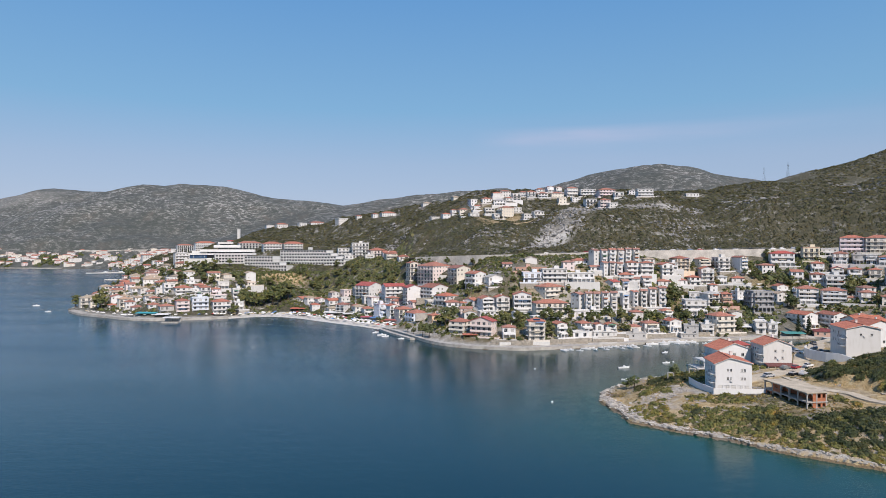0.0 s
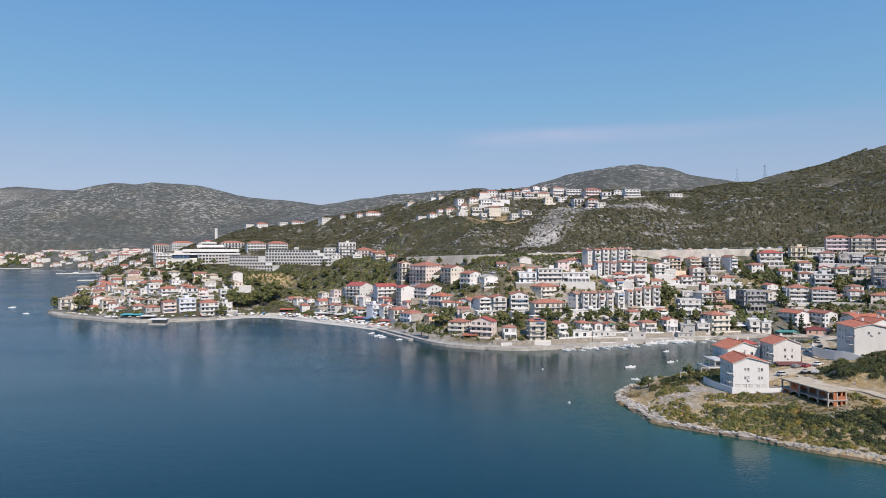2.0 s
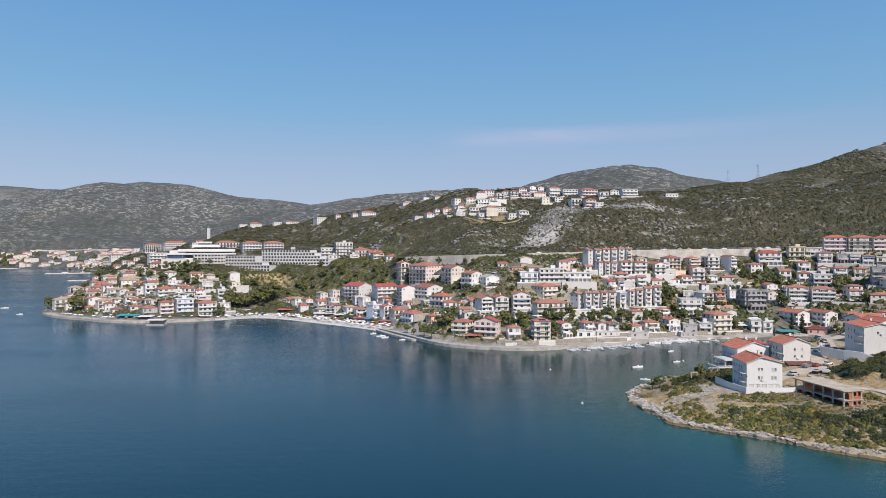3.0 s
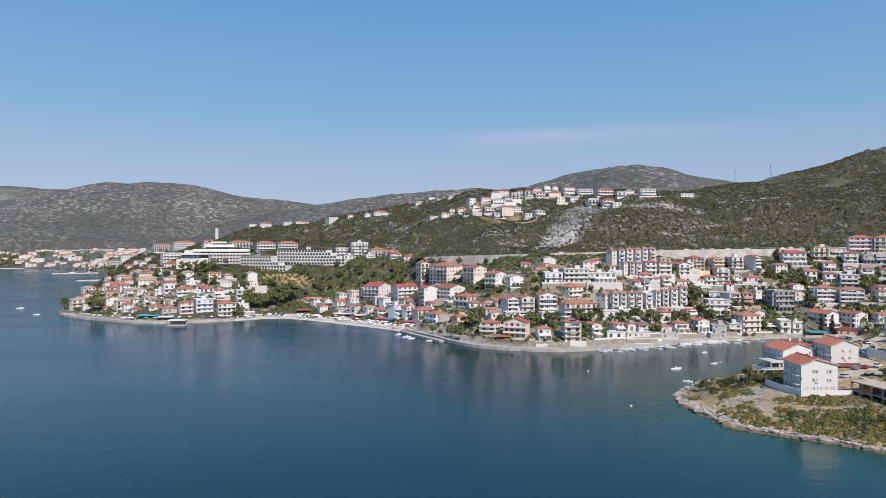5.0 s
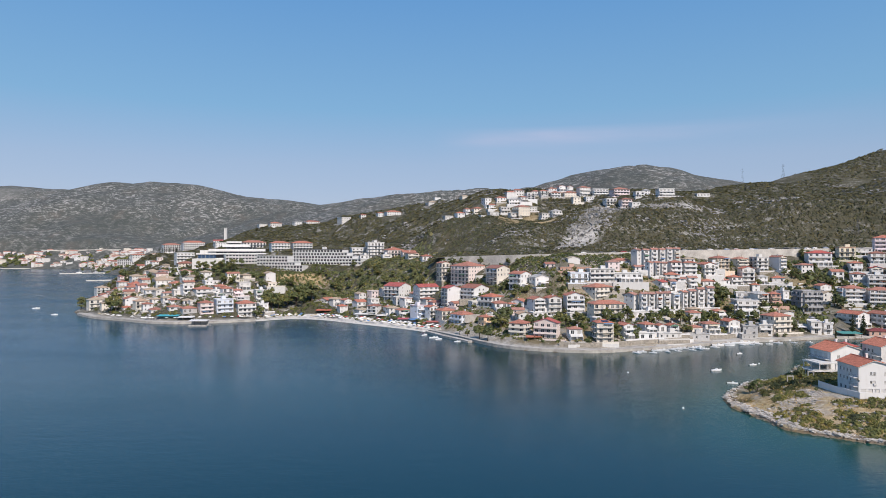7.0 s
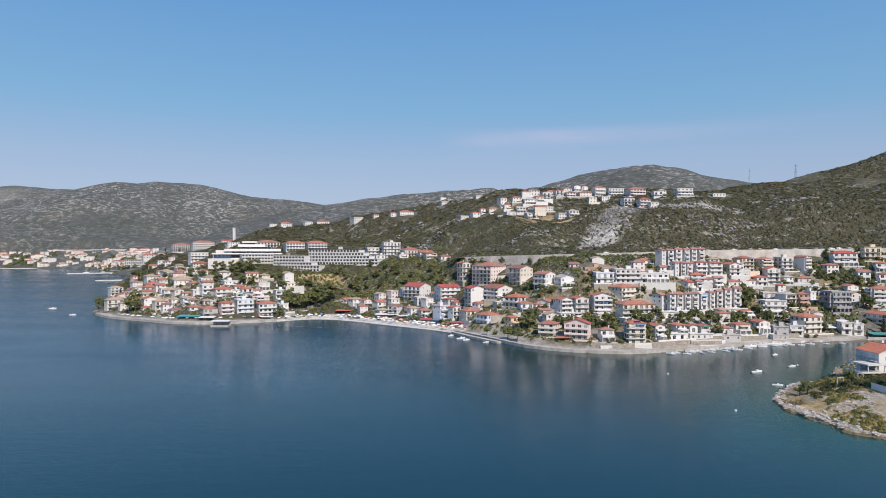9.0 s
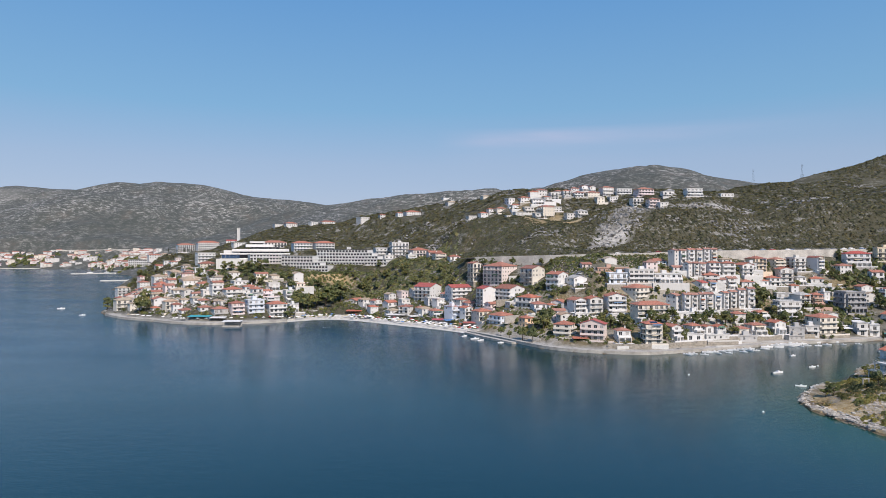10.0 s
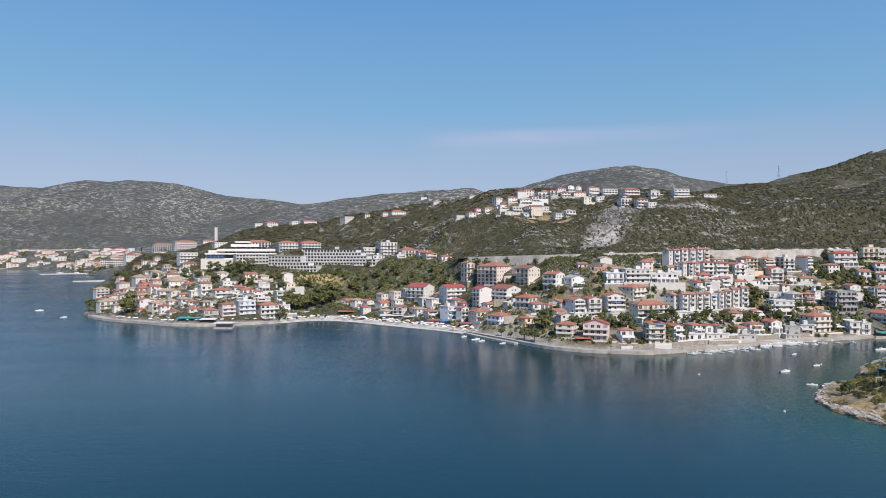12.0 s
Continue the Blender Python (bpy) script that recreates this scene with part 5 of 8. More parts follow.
def packed(count, x0, x1, y0, y1, low, high, turn):
    made = 0
    for _ in range(count * 60):
        if made == count:
            break
        px, py = crowd.uniform(x0, x1), crowd.uniform(y0, y1)
        wide, deep = crowd.uniform(6.5, 10.5), crowd.uniform(6.0, 8.5)
        if float(shore(np.float64(px), np.float64(py))) < 14 or not low < float(ground_height(px, py)) < high:
            continue
        angle = turn + crowd.uniform(-7, 7)
        c, s = math.cos(radians(angle)), math.sin(radians(angle))
        if not all(clear_of_houses(px + c * u - s * v, py + s * u + c * v, 1.2) for u in (0, wide / 2, wide) for v in (0, deep / 2, deep)):
            continue
        levels = crowd.choice((1, 2, 2, 2))
        house(px, py, float(ground_height(px, py)) + 0.3, angle, wide, deep, 2.9 * levels, levels, crowd.choice(("h", "h", "gx", "f", "gy")), crowd.choice(("white", "white", "slab", "cream", "rose")), crowd.choice(("clay", "red", "tan", "brown", "tan")), "", terrace=crowd.random() < 0.4, far=True)
        made += 1


packed(34, -330, -150, 505, 640, 3, 30, 34)
packed(16, -430, -290, 640, 900, 3, 40, 38)
packed(20, 5, 320, 395, 480, 8, 46, 4)
packed(14, -108, 5, 452, 548, 2, 16, 30)

# the hotels on the western headland: stepped white slabs, floor over floor
ROOF_FELT = grainy("dark_roof_felt", (0.09, 0.09, 0.095), 0.15, 0.3, 3.0, 0.9, 0.01)
BLUE_GLASS = grainy("blue_facade_glass", (0.03, 0.07, 0.14), 0.12, 0.5, 4.0, 0.12, 0.001)


def hotel_block(label, x, y, z, turn, deep, floor, levels, bay, dark_top=False):
    """A slab of rooms: levels lists, from the lowest floor up, where it begins and ends along its front."""
    thing = tagged(new("hotel"), label, "hotel", "buildings of the town")
    thing.location, thing.rotation_euler = (x, y, z), (0, 0, radians(turn))
    FOOTPRINTS.append((x, y, math.cos(radians(turn)), math.sin(radians(turn)), max(b for a, b in levels), deep))
    for k, (a, b) in enumerate(levels):
        bays = max(1, round((b - a) / bay))
        pitch = (b - a) / bays
        ww, low, high = pitch * 0.74, k * floor, (k + 1) * floor
        xs, gaps = [a], set()
        for i in range(bays):
            xs += [a + pitch * (i + 0.5) - ww / 2, a + pitch * (i + 0.5) + ww / 2]
            gaps.add((2 * i + 1, 1))
        bm = bmesh.new()
        facade(bm, (0, 0), 0.0, xs + [b], [low - (6.0 if k == 0 else 0.0), low + floor * 0.30, low + floor * 0.84, high], gaps, 0.7)
        base = low - (6.0 if k == 0 else 0.0)
        for p, q in (((b, 0), (b, deep)), ((b, deep), (a, deep)), ((a, deep), (a, 0))):
            bm.faces.new([bm.verts.new((*c, zz)) for c, zz in ((p, base), (q, base), (q, high), (p, high))])
        bmesh.ops.remove_doubles(bm, verts=bm.verts, dist=0.001)
        bmesh.ops.recalc_face_normals(bm, faces=bm.faces)
        storey = part("storey", mesh_of(bm, "storey", WALL_MATS["hotel"]), thing)
        for i in range(bays):
            part("window", window_mesh(ww, floor * 0.54, False, DARK_GLASS), storey, "", (a + pitch * (i + 0.5), 0.62, low + floor * 0.30))
        bm = bmesh.new()
        bm_box(bm, a - 0.3, -0.35, high, b + 0.3, deep + 0.3, high + 0.18)
        bm_box(bm, a - 0.3, -0.35, high + 0.18, b + 0.3, -0.15, high + 0.42)
        last = k == len(levels) - 1
        part("roof_slab" if last else "floor_slab", mesh_of(bm, "floor_slab", ROOF_FELT if dark_top and last else SLAB_MAT), thing)
    return thing


right_wing = hotel_block("long white stepped hotel wing with dark roof and grid of windows", -152, 672, 38.3, -20, 14, 3.05, [(12, 75), (0, 75), (0, 66), (0, 60), (0, 55)], 3.4, True)
bm = bmesh.new()
bm_box(bm, 31, 4, 15.5, 34, 8, 18.2)
part("stair_head", mesh_of(bm, "stair_head", WALL_MATS["hotel"]), right_wing)
hotel_block("white stepped hotel block with a regular grid of windows", -183.5, 652, 32.2, -20, 12, 3.05, [(6, 50), (0, 50), (0, 42), (0, 34), (0, 34)], 3.3)
hotel_block("white hotel wing turned towards the pines", -214, 654.5, 34.0, 24, 12, 3.0, [(0, 31), (0, 31), (0, 31), (0, 31), (0, 31)], 3.1)
hotel_block("tall white seaside hotel with a close grid of balconies", -684, 1487, 2.4, 2, 15, 4.1, [(0, 49)] * 7, 4.6, True)
hotel_block("white long flat-roofed hotel among houses", -455, 1150, 38.0, 18, 14, 3.4, [(0, 46)] * 3, 4.2)


def banded_hotel():
    """The main hotel: long white fascias over strips of glass, set back floor by floor to a low tower."""
    thing = tagged(new("hotel"), "large white hotel of stacked terraces with blue glass strips", "hotel", "buildings of the town")
    thing.location, thing.rotation_euler = (-244, 664, 0), (0, 0, radians(15))
    FOOTPRINTS.append((-244, 664, math.cos(radians(15)), math.sin(radians(15)), 66, 30))
    white = WALL_MATS["hotel"]
    for name, mat, u0, u1, v0, v1, z0, z1 in (
        # the recess is only shade below the fascia, added as a dark box
        ("lower_wing", white, -5, 28, -4, 6, 34, 44.6), ("podium", white, -1, 62, 2, 28, 34, 45.2), ("glass_front", BLUE_GLASS, 0, 17, 1.2, 20, 45.2, 48.7), ("recess", DARK_GLASS, 17, 63, 4, 26, 45.2, 48.7),
        ("fascia", white, -1.5, 66, 0, 26, 48.7, 50.0), ("glass_strip", DARK_GLASS, 17, 62, 2, 26, 50.0, 51.7), ("side_wing", white, 2, 17, 3, 24, 50.0, 53.0),
        ("fascia", white, 10, 65, 0.6, 28, 51.7, 54.2), ("glass_strip", DARK_GLASS, 27, 57, 8, 27, 54.2, 56.2), ("fascia", white, 23, 50, 7, 28, 56.2, 58.9),
        ("glass_strip", DARK_GLASS, 29, 40, 12, 23, 58.9, 60.2), ("roof_slab", white, 27, 42, 11, 24, 60.2, 62.0)):
        bm = bmesh.new()
        bm_box(bm, u0, v0, z0, u1, v1, z1)
        bmesh.ops.bevel(bm, geom=bm.edges[:], offset=0.12, segments=1, affect="EDGES")
        ob = part(name, mesh_of(bm, name, mat), thing)
        if name in ("fascia", "roof_slab"):
            bm = bmesh.new()
            bm_box(bm, u0 + 0.3, v0 + 0.3, z1, u1 - 0.3, v1 - 0.3, z1 + 0.12)
            part("roof_deck", mesh_of(bm, "roof_deck", TILE_MATS["grey"]), ob)
        if name == "glass_strip" and u1 - u0 > 20 or name == "glass_front":
            for i in range(int((u1 - u0) / 3.6) + 1):
                bm = bmesh.new()
                bm_box(bm, u0 + 3.6 * i, v0 - 0.12, z0, u0 + 3.6 * i + 0.16, v0, z1)
                part("mullion", mesh_of(bm, "mullion", SLAB_MAT), ob)


banded_hotel()
church = house(-408, 1266, 62, 4, 26, 13, 8.5, 2, "gx", "white", "redder", "", terrace=False, far=True)
church.name = "church"
tagged(church, "white church with a red gabled roof below its bell tower", "church", "churches")
# the far town along the western shore
far_pick = random.Random(21)
FAR_SHORE = ((-1340, 1843), (-1122, 1835), (-930, 1818), (-850, 1730), (-745, 1605))
for i in range(160):
    k = far_pick.random() * 4
    a, b = FAR_SHORE[int(k) : int(k) + 2]
    t = k - int(k)
    inn = 9 + 14.5 * (i % 8) + far_pick.uniform(-4, 4)
    nx, ny = -(b[1] - a[1]), b[0] - a[0]
    s = inn / math.hypot(nx, ny)
    fx, fy = a[0] + (b[0] - a[0]) * t + nx * s, a[1] + (b[1] - a[1]) * t + ny * s
    levels = far_pick.choice((2, 2, 3, 3, 4))
    house(fx, fy, float(ground_height(fx, fy)), 24 + far_pick.uniform(-14, 14), far_pick.uniform(12, 24), far_pick.uniform(8, 12), 3.2 * levels, levels, far_pick.choice(("h", "h", "f", "gx")), far_pick.choice(("white", "cream", "slab", "white", "rose")), far_pick.choice(("clay", "red", "brown", "tan")), "", terrace=False, far=True)

# ---- roads, quays, walls ----
def ribbon(name, points, left, right, drop, mat, dip=0.0):
    """A slab along a line of (x, y, z): from left to right of the line (metres, left positive), drop metres thick, its right edge dip metres lower."""
    pts = [Vector(p) for p in points]
    bm = bmesh.new()
    rows = []
    for i, p in enumerate(pts):
        a = (pts[i] - pts[i - 1]).normalized() if i else (pts[1] - pts[0]).normalized()
        b = (pts[i + 1] - pts[i]).normalized() if i < len(pts) - 1 else a
        way = (a + b)
        way.z = 0
        way.normalize()
        side = Vector((-way.y, way.x, 0)) / max(0.6, way.dot(Vector((a.x, a.y, 0)).normalized()))
        rows.append([bm.verts.new(p + side * k + Vector((0, 0, z))) for k, z in ((left, 0), (right, -dip), (right, -drop), (left, -drop))])
    for r, q in zip(rows[:-1], rows[1:]):
        for k in range(4):
            bm.faces.new([r[k], r[(k + 1) % 4], q[(k + 1) % 4], q[k]])
    bm.faces.new(rows[0])
    bm.faces.new(rows[-1][::-1])
    bmesh.ops.recalc_face_normals(bm, faces=bm.faces)
    return new(name, mesh_of(bm, name, mat))


def eased(points, step=6.0):
    """The line, rounded and divided finely."""
    pts = [Vector(p) for p in points]
    out = []
    for i in range(len(pts) - 1):
        p0, p1, p2, p3 = pts[max(0, i - 1)], pts[i], pts[i + 1], pts[min(len(pts) - 1, i + 2)]
        n = max(1, int((p2 - p1).length / step))
        for k in range(n):
            t = k / n
            out.append(0.5 * ((2 * p1) + (p2 - p0) * t + (2 * p0 - 5 * p1 + 4 * p2 - p3) * t * t + (3 * p1 - p0 - 3 * p2 + p3) * t**3))
    return out + [pts[-1]]


PAVING = grainy("pale_paving", (0.50, 0.465, 0.415), 0.2, 0.25, 3.0, 0.9, 0.02)
ASPHALT = grainy("worn_asphalt", (0.16, 0.155, 0.15), 0.15, 0.3, 5.0, 0.9, 0.01)
EMBANK = grainy("embankment_concrete", (0.60, 0.565, 0.51), 0.18, 0.15, 1.2, 0.95, 0.08)
DUST = grainy("dusty_track", (0.56, 0.475, 0.36), 0.16, 0.3, 3.0, 0.95, 0.03)


def draped(points, lift):
    return [(p[0], p[1], float(ground_height(p[0], p[1])) + lift) for p in points]


upper = eased([tuple(p) for p in ROAD], 8)
tagged(ribbon("road", upper, 4.5, -4.5, 0.5, ASPHALT), "grey asphalt road cut along the hillside", "road", kind="structure")
wall_line = [p + Vector((0, 0, 0.45)) for p in upper if p.x > -4]
tagged(ribbon("road_wall", wall_line, -4.5, -5.3, 13.0, EMBANK), "pale concrete retaining wall of the hill road", "wall", kind="structure")
line = [(x, y, 1.6) for x, y in COAST]
quay_west = eased(line[14:21], 8)
quay_bend = eased(line[27:35], 6)
quay_east = eased(line[34:44], 6)
tagged(ribbon("pavement", quay_bend, 2.8, -0.6, 3.0, PAVING), "narrow stone quay path below the gardens", "promenade", kind="structure")
tagged(ribbon("pavement", quay_east, 7.0, -0.6, 3.0, PAVING), "pale concrete waterfront promenade with a quay edge", "promenade", kind="structure")
tagged(ribbon("pavement", quay_west, 6.0, -0.6, 3.0, PAVING), "pale stone bathing terrace at the water's edge", "promenade", kind="structure")
behind = eased([(x, y, 4.2) for x, y in COAST[32:40]], 6)
tagged(ribbon("garden_wall", behind, 8.6, 8.0, 4.5, STONE_WALL), "long stone garden wall above the promenade", "wall", kind="structure")
track = eased([(p[0], p[1], float(ground_height(p[0], p[1])) + 0.15) for p in ((122, 226), (138, 232), (152, 240), (163, 257), (174, 268), (184, 282), (205, 300), (230, 330), (262, 352), (275, 380))], 4)
tagged(ribbon("road", draped(track, 0.25), 3.2, -3.2, 0.6, DUST), "dusty lane between parked cars and houses", "road", kind="structure")
tagged(ribbon("road", draped(eased([(x, y, 0) for x, y in TRACK], 3), 0.07), 3.0, -3.0, 0.7, DUST), "pale dusty track past the unfinished house", "track", kind="structure")
jetty = ribbon("jetty", [(-23, 428, 1.3), (-13, 407, 1.2), (0, 384, 1.1)], 1.6, -1.6, 2.6, PAVING)
tagged(jetty, "low concrete jetty along the small harbour", "jetty", kind="structure")


PEBBLES = grainy("white_pebbles", (0.72, 0.68, 0.615), 0.2, 0.5, 5.0, 0.95, 0.04)
beach_line = [(x, y, 1.75) for x, y in COAST[20:28]]
tagged(ribbon("beach", eased(beach_line, 4), 20.0, -1.6, 3.0, PEBBLES, 1.65), "narrow white pebble beach along the bay", "beach", kind="structure")
far_line = [(-2100, 2090, 51), (-1500, 2010, 52), (-1165, 1960, 52.5), (-1054, 1948, 52.5), (-942, 1936, 53.5), (-850, 1910, 55), (-770, 1868, 55)]
tagged(ribbon("road", eased(far_line, 40), 5.0, -5.0, 12.0, EMBANK), "pale embankment of the coast road behind the far town", "road", kind="structure")

tagged(ribbon("pavement", eased([(x, y, 2.2) for x, y in COAST[1:7]], 30), 9.0, -1.0, 4.0, PEBBLES), "pale beach promenade of the far town", "promenade", kind="structure")
for spit in ([(-792, 1456, 1.4), (-735, 1492, 1.6), (-668, 1530, 1.8)], [(-582, 1140, 1.4), (-545, 1150, 1.6), (-508, 1165, 1.8)]):
    tagged(ribbon("breakwater", eased(spit, 12), 5.0, -5.0, 4.0, PEBBLES), "low pale stone breakwater running into the bay", "breakwater", kind="structure")


# ---- the houses on the eastern headland ----
def shutter_mesh(w, h):
    """A wide opening closed by a pale roller shutter."""
    key = ("shutter", round(w, 1), round(h, 1))
    if key not in CACHE:
        bm = bmesh.new()
        n = 10
        rows = [[bm.verts.new((x, 0.02 * (k % 2), h * k / (2 * n))) for x in (-w / 2, w / 2)] for k in range(2 * n + 1)]
        for r, q in zip(rows[:-1], rows[1:]):
            bm.faces.new([r[0], r[1], q[1], q[0]])
        CACHE[key] = mesh_of(bm, "shutter", WALL_MATS["slab"])
    return CACHE[key]


def villa(x, y, z, turn, w, d, h, right, left, label, recess=None, rise=0.30, lean=0.5):
    """A gabled white house; right and left: openings (from, to, sill, head) in its two seaward faces. recess: a strip of balconies on the left face (from, to, floors)."""
    thing = tagged(new("house"), label, "house", "houses on the headland")
    thing.location, thing.rotation_euler = (x, y, z), (0, 0, radians(turn))
    FOOTPRINTS.append((x, y, math.cos(radians(turn)), math.sin(radians(turn)), w, d))
    bm = bmesh.new()
    wm = WALL_MATS["white"]
    for turn_in, spot, length, holes in ((0.0, (0, 0), w, right), (-math.pi / 2, (0, d), d, left)):
        xs = sorted({0.0, length, *(round(v, 3) for o in holes for v in o[:2])})
        zs = sorted({-4.0, h, *(round(v, 3) for o in holes for v in o[2:])})
        gaps = {(i, k) for i in range(len(xs) - 1) for k in range(len(zs) - 1) for o in holes if o[0] - 0.01 < xs[i] < o[1] - 0.01 and o[2] - 0.01 < zs[k] < o[3] - 0.01}
        facade(bm, spot, turn_in, xs, zs, gaps, 0.18)
    for a, b in (((w, 0), (w, d)), ((w, d), (0, d))):
        bm.faces.new([bm.verts.new((*p, zz)) for p, zz in ((a, -4), (b, -4), (b, h), (a, h))])
    peak = w * lean
    top = h + peak * rise * 2 * 0.5 + 0.6
    far = h + (top - h) * 0.12
    for yy in (0, d):
        bm.faces.new([bm.verts.new(p) for p in ((0, yy, h), (w, yy, h), (w, yy, far), (peak, yy, top))])
    bm.faces.new([bm.verts.new(p) for p in ((w, 0, h), (w, d, h), (w, d, far), (w, 0, far))])
    bmesh.ops.remove_doubles(bm, verts=bm.verts, dist=0.001)
    bmesh.ops.recalc_face_normals(bm, faces=bm.faces)
    part("wall", mesh_of(bm, "wall", wm), thing)
    o = 0.5
    slope_l, slope_r = (top - h) / peak, (top - far) / (w - peak)
    planes = [[(-o, -o, h - o * slope_l), (peak, -o, top), (peak, d + o, top), (-o, d + o, h - o * slope_l)], [(peak, -o, top), (w + o, -o, far - o * slope_r), (w + o, d + o, far - o * slope_r), (peak, d + o, top)]]
    bm = bmesh.new()
    solid_roof(bm, [[(p[0], p[1], p[2] + 0.28) for p in pl] for pl in planes], 0.1)
    bmesh.ops.remove_doubles(bm, verts=bm.verts, dist=0.001)
    roof = part("roof", mesh_of(bm, "roof", TILE_MATS["orange"]), thing)
    bm = bmesh.new()
    solid_roof(bm, [[(p[0], p[1] , p[2] + 0.17) for p in pl] for pl in planes], 0.18)
    bmesh.ops.remove_doubles(bm, verts=bm.verts, dist=0.001)
    part("eave_board", mesh_of(bm, "eave_board", SLAB_MAT), roof, "white boxed eave and verge")
    bm = bmesh.new()
    bm_box(bm, peak - 0.16, -o, top + 0.22, peak + 0.16, d + o, top + 0.42)
    part("ridge_cap", mesh_of(bm, "ridge_cap", TILE_MATS["orange"]), roof)
    for side, holes in (("R", right), ("L", left)):
        for a, b, lo, hi in holes:
            u = (a + b) / 2
            at, rot = ((u, 0.11, lo), 0.0) if side == "R" else ((0.11, d - u, lo), -math.pi / 2)
            tall = hi - lo > 1.8
            ob = part("door" if tall else "window", shutter_mesh(b - a, hi - lo) if tall else window_mesh(b - a, hi - lo), thing, "", at, rot)
            if not tall:
                part("sill", sill_mesh(b - a), ob, "", (0, -0.1, 0))
    for corner in ((-0.07, 0.3), (w + 0.07, 0.3)):
        bm = bmesh.new()
        limb(bm, (corner[0], corner[1], -2), (corner[0], corner[1], h - 0.2), 0.06, 0.06, 6)
        part("downpipe", mesh_of(bm, "downpipe", SHUTTER_MAT), thing)
    for a, b, lo, hi in [o for o in right if o[2] > 3][:1]:
        bm = bmesh.new()
        bm_box(bm, b + 0.35, -0.36, lo - 0.5, b + 1.15, -0.04, lo + 0.1)
        bmesh.ops.bevel(bm, geom=bm.edges[:], offset=0.03, segments=1, affect="EDGES")
        part("air_conditioner", mesh_of(bm, "air_conditioner", FRAME_MAT), thing)
    bm = bmesh.new()
    limb(bm, (-0.35, -0.45, h * 0.55), (-0.05, -0.25, h * 0.55 + 0.12), 0.45, 0.12, 12)
    part("satellite_dish", mesh_of(bm, "satellite_dish", SHUTTER_MAT), thing)
    bm = bmesh.new()
    cx, cy = w * 0.62, d * 0.7
    bm_box(bm, cx, cy, h, cx + 0.7, cy + 0.7, top + 0.9), bm_box(bm, cx - 0.1, cy - 0.1, top + 0.9, cx + 0.8, cy + 0.8, top + 1.05)
    part("chimney", mesh_of(bm, "chimney", wm), roof)
    if recess:
        a, b, levels = recess
        for zz in levels:
            slab, guard = balcony_meshes(b - a, 1.5, "railing", wm)
            ob = part("balcony", slab, thing, "", (0, d - (a + b) / 2, zz), -math.pi / 2)
            part("railing", guard, ob)
    return thing


def row(length, count, width, sill, head, start=0.12, end=0.12):
    """Evenly spaced openings."""
    a, b = length * start, length * (1 - end)
    mids = [a + (b - a) * (i + 0.5) / count for i in range(count)]
    return [(m - width / 2, m + width / 2, sill, head) for m in mids]


# the four-storey white house above the point
villa(109.5, 214.5, 6.3, -7, 11.6, 12.4, 9.6,
      [(3.6, 4.3, 4.2, 5.2), (4.6, 5.3, 4.2, 5.2), (8.0, 8.7, 4.2, 5.2), (9.0, 9.7, 4.2, 5.2), (3.6, 4.3, 7.0, 8.0), (4.6, 5.3, 7.0, 8.0), (8.0, 8.7, 7.0, 8.0), (9.0, 9.7, 7.0, 8.0)] + row(11.6, 5, 1.7, 0.3, 2.5, 0.04, 0.06),
      row(12.4, 4, 0.9, 4.2, 5.4, 0.06, 0.28) + row(12.4, 4, 0.9, 7.0, 8.2, 0.06, 0.28) + row(12.4, 3, 1.1, 1.0, 2.3, 0.06, 0.28),
      "white four-storey house with an orange tiled roof behind a yard wall", (9.2, 12.2, (3.2, 6.1)), lean=0.40)
villa(127.5, 254.5, 5.3, 3, 13.4, 11.6, 8.9, row(13.4, 3, 1.2, 3.6, 4.9) + row(13.4, 3, 1.2, 6.3, 7.6),
      row(11.6, 3, 1.8, 3.2, 5.4) + row(11.6, 3, 1.8, 6.0, 8.0), "white three-storey house with orange tiled roof and seaward balconies", (0.6, 11.0, (3.0, 5.9)))
villa(141.2, 245.9, 7.5, -3, 10.6, 10.8, 9.8, row(10.6, 2, 0.8, 4.6, 5.6, 0.3, 0.2) + row(10.6, 2, 0.8, 7.2, 8.2, 0.3, 0.2) + row(10.6, 4, 1.8, 0.3, 2.6, 0.05, 0.05),
      row(10.8, 3, 1.0, 4.4, 5.6, 0.05, 0.35) + row(10.8, 3, 1.0, 7.1, 8.3, 0.05, 0.35), "white three-storey house with orange roof and ground-floor tavern", (7.2, 10.6, (3.4, 6.3)))
villa(168.6, 239.0, 17.6, -11, 11.6, 14.6, 6.9, [(4.6, 5.4, 4.4, 5.3), (8.2, 9.0, 4.4, 5.3)],
      row(14.6, 3, 1.0, 1.2, 2.4, 0.1, 0.4) + row(14.6, 3, 1.0, 4.2, 5.4, 0.1, 0.4), "large white house with orange tiled roof above a curved ramp", (10.4, 14.2, (0.5, 3.4)), rise=0.14)
house(192.0, 263.0, 14.5, 8, 13.0, 11.0, 8.2, 3, "gy", "white", "orange", "L")
house(207.0, 291.0, 14.2, 6, 14.0, 11.0, 7.4, 2, "gx", "white", "orange", "R")


def yard_wall(name, points, height, mat, label, thick=0.3):
    ob = ribbon(name, points, thick / 2, -thick / 2, height, mat)
    return tagged(ob, label, "wall")


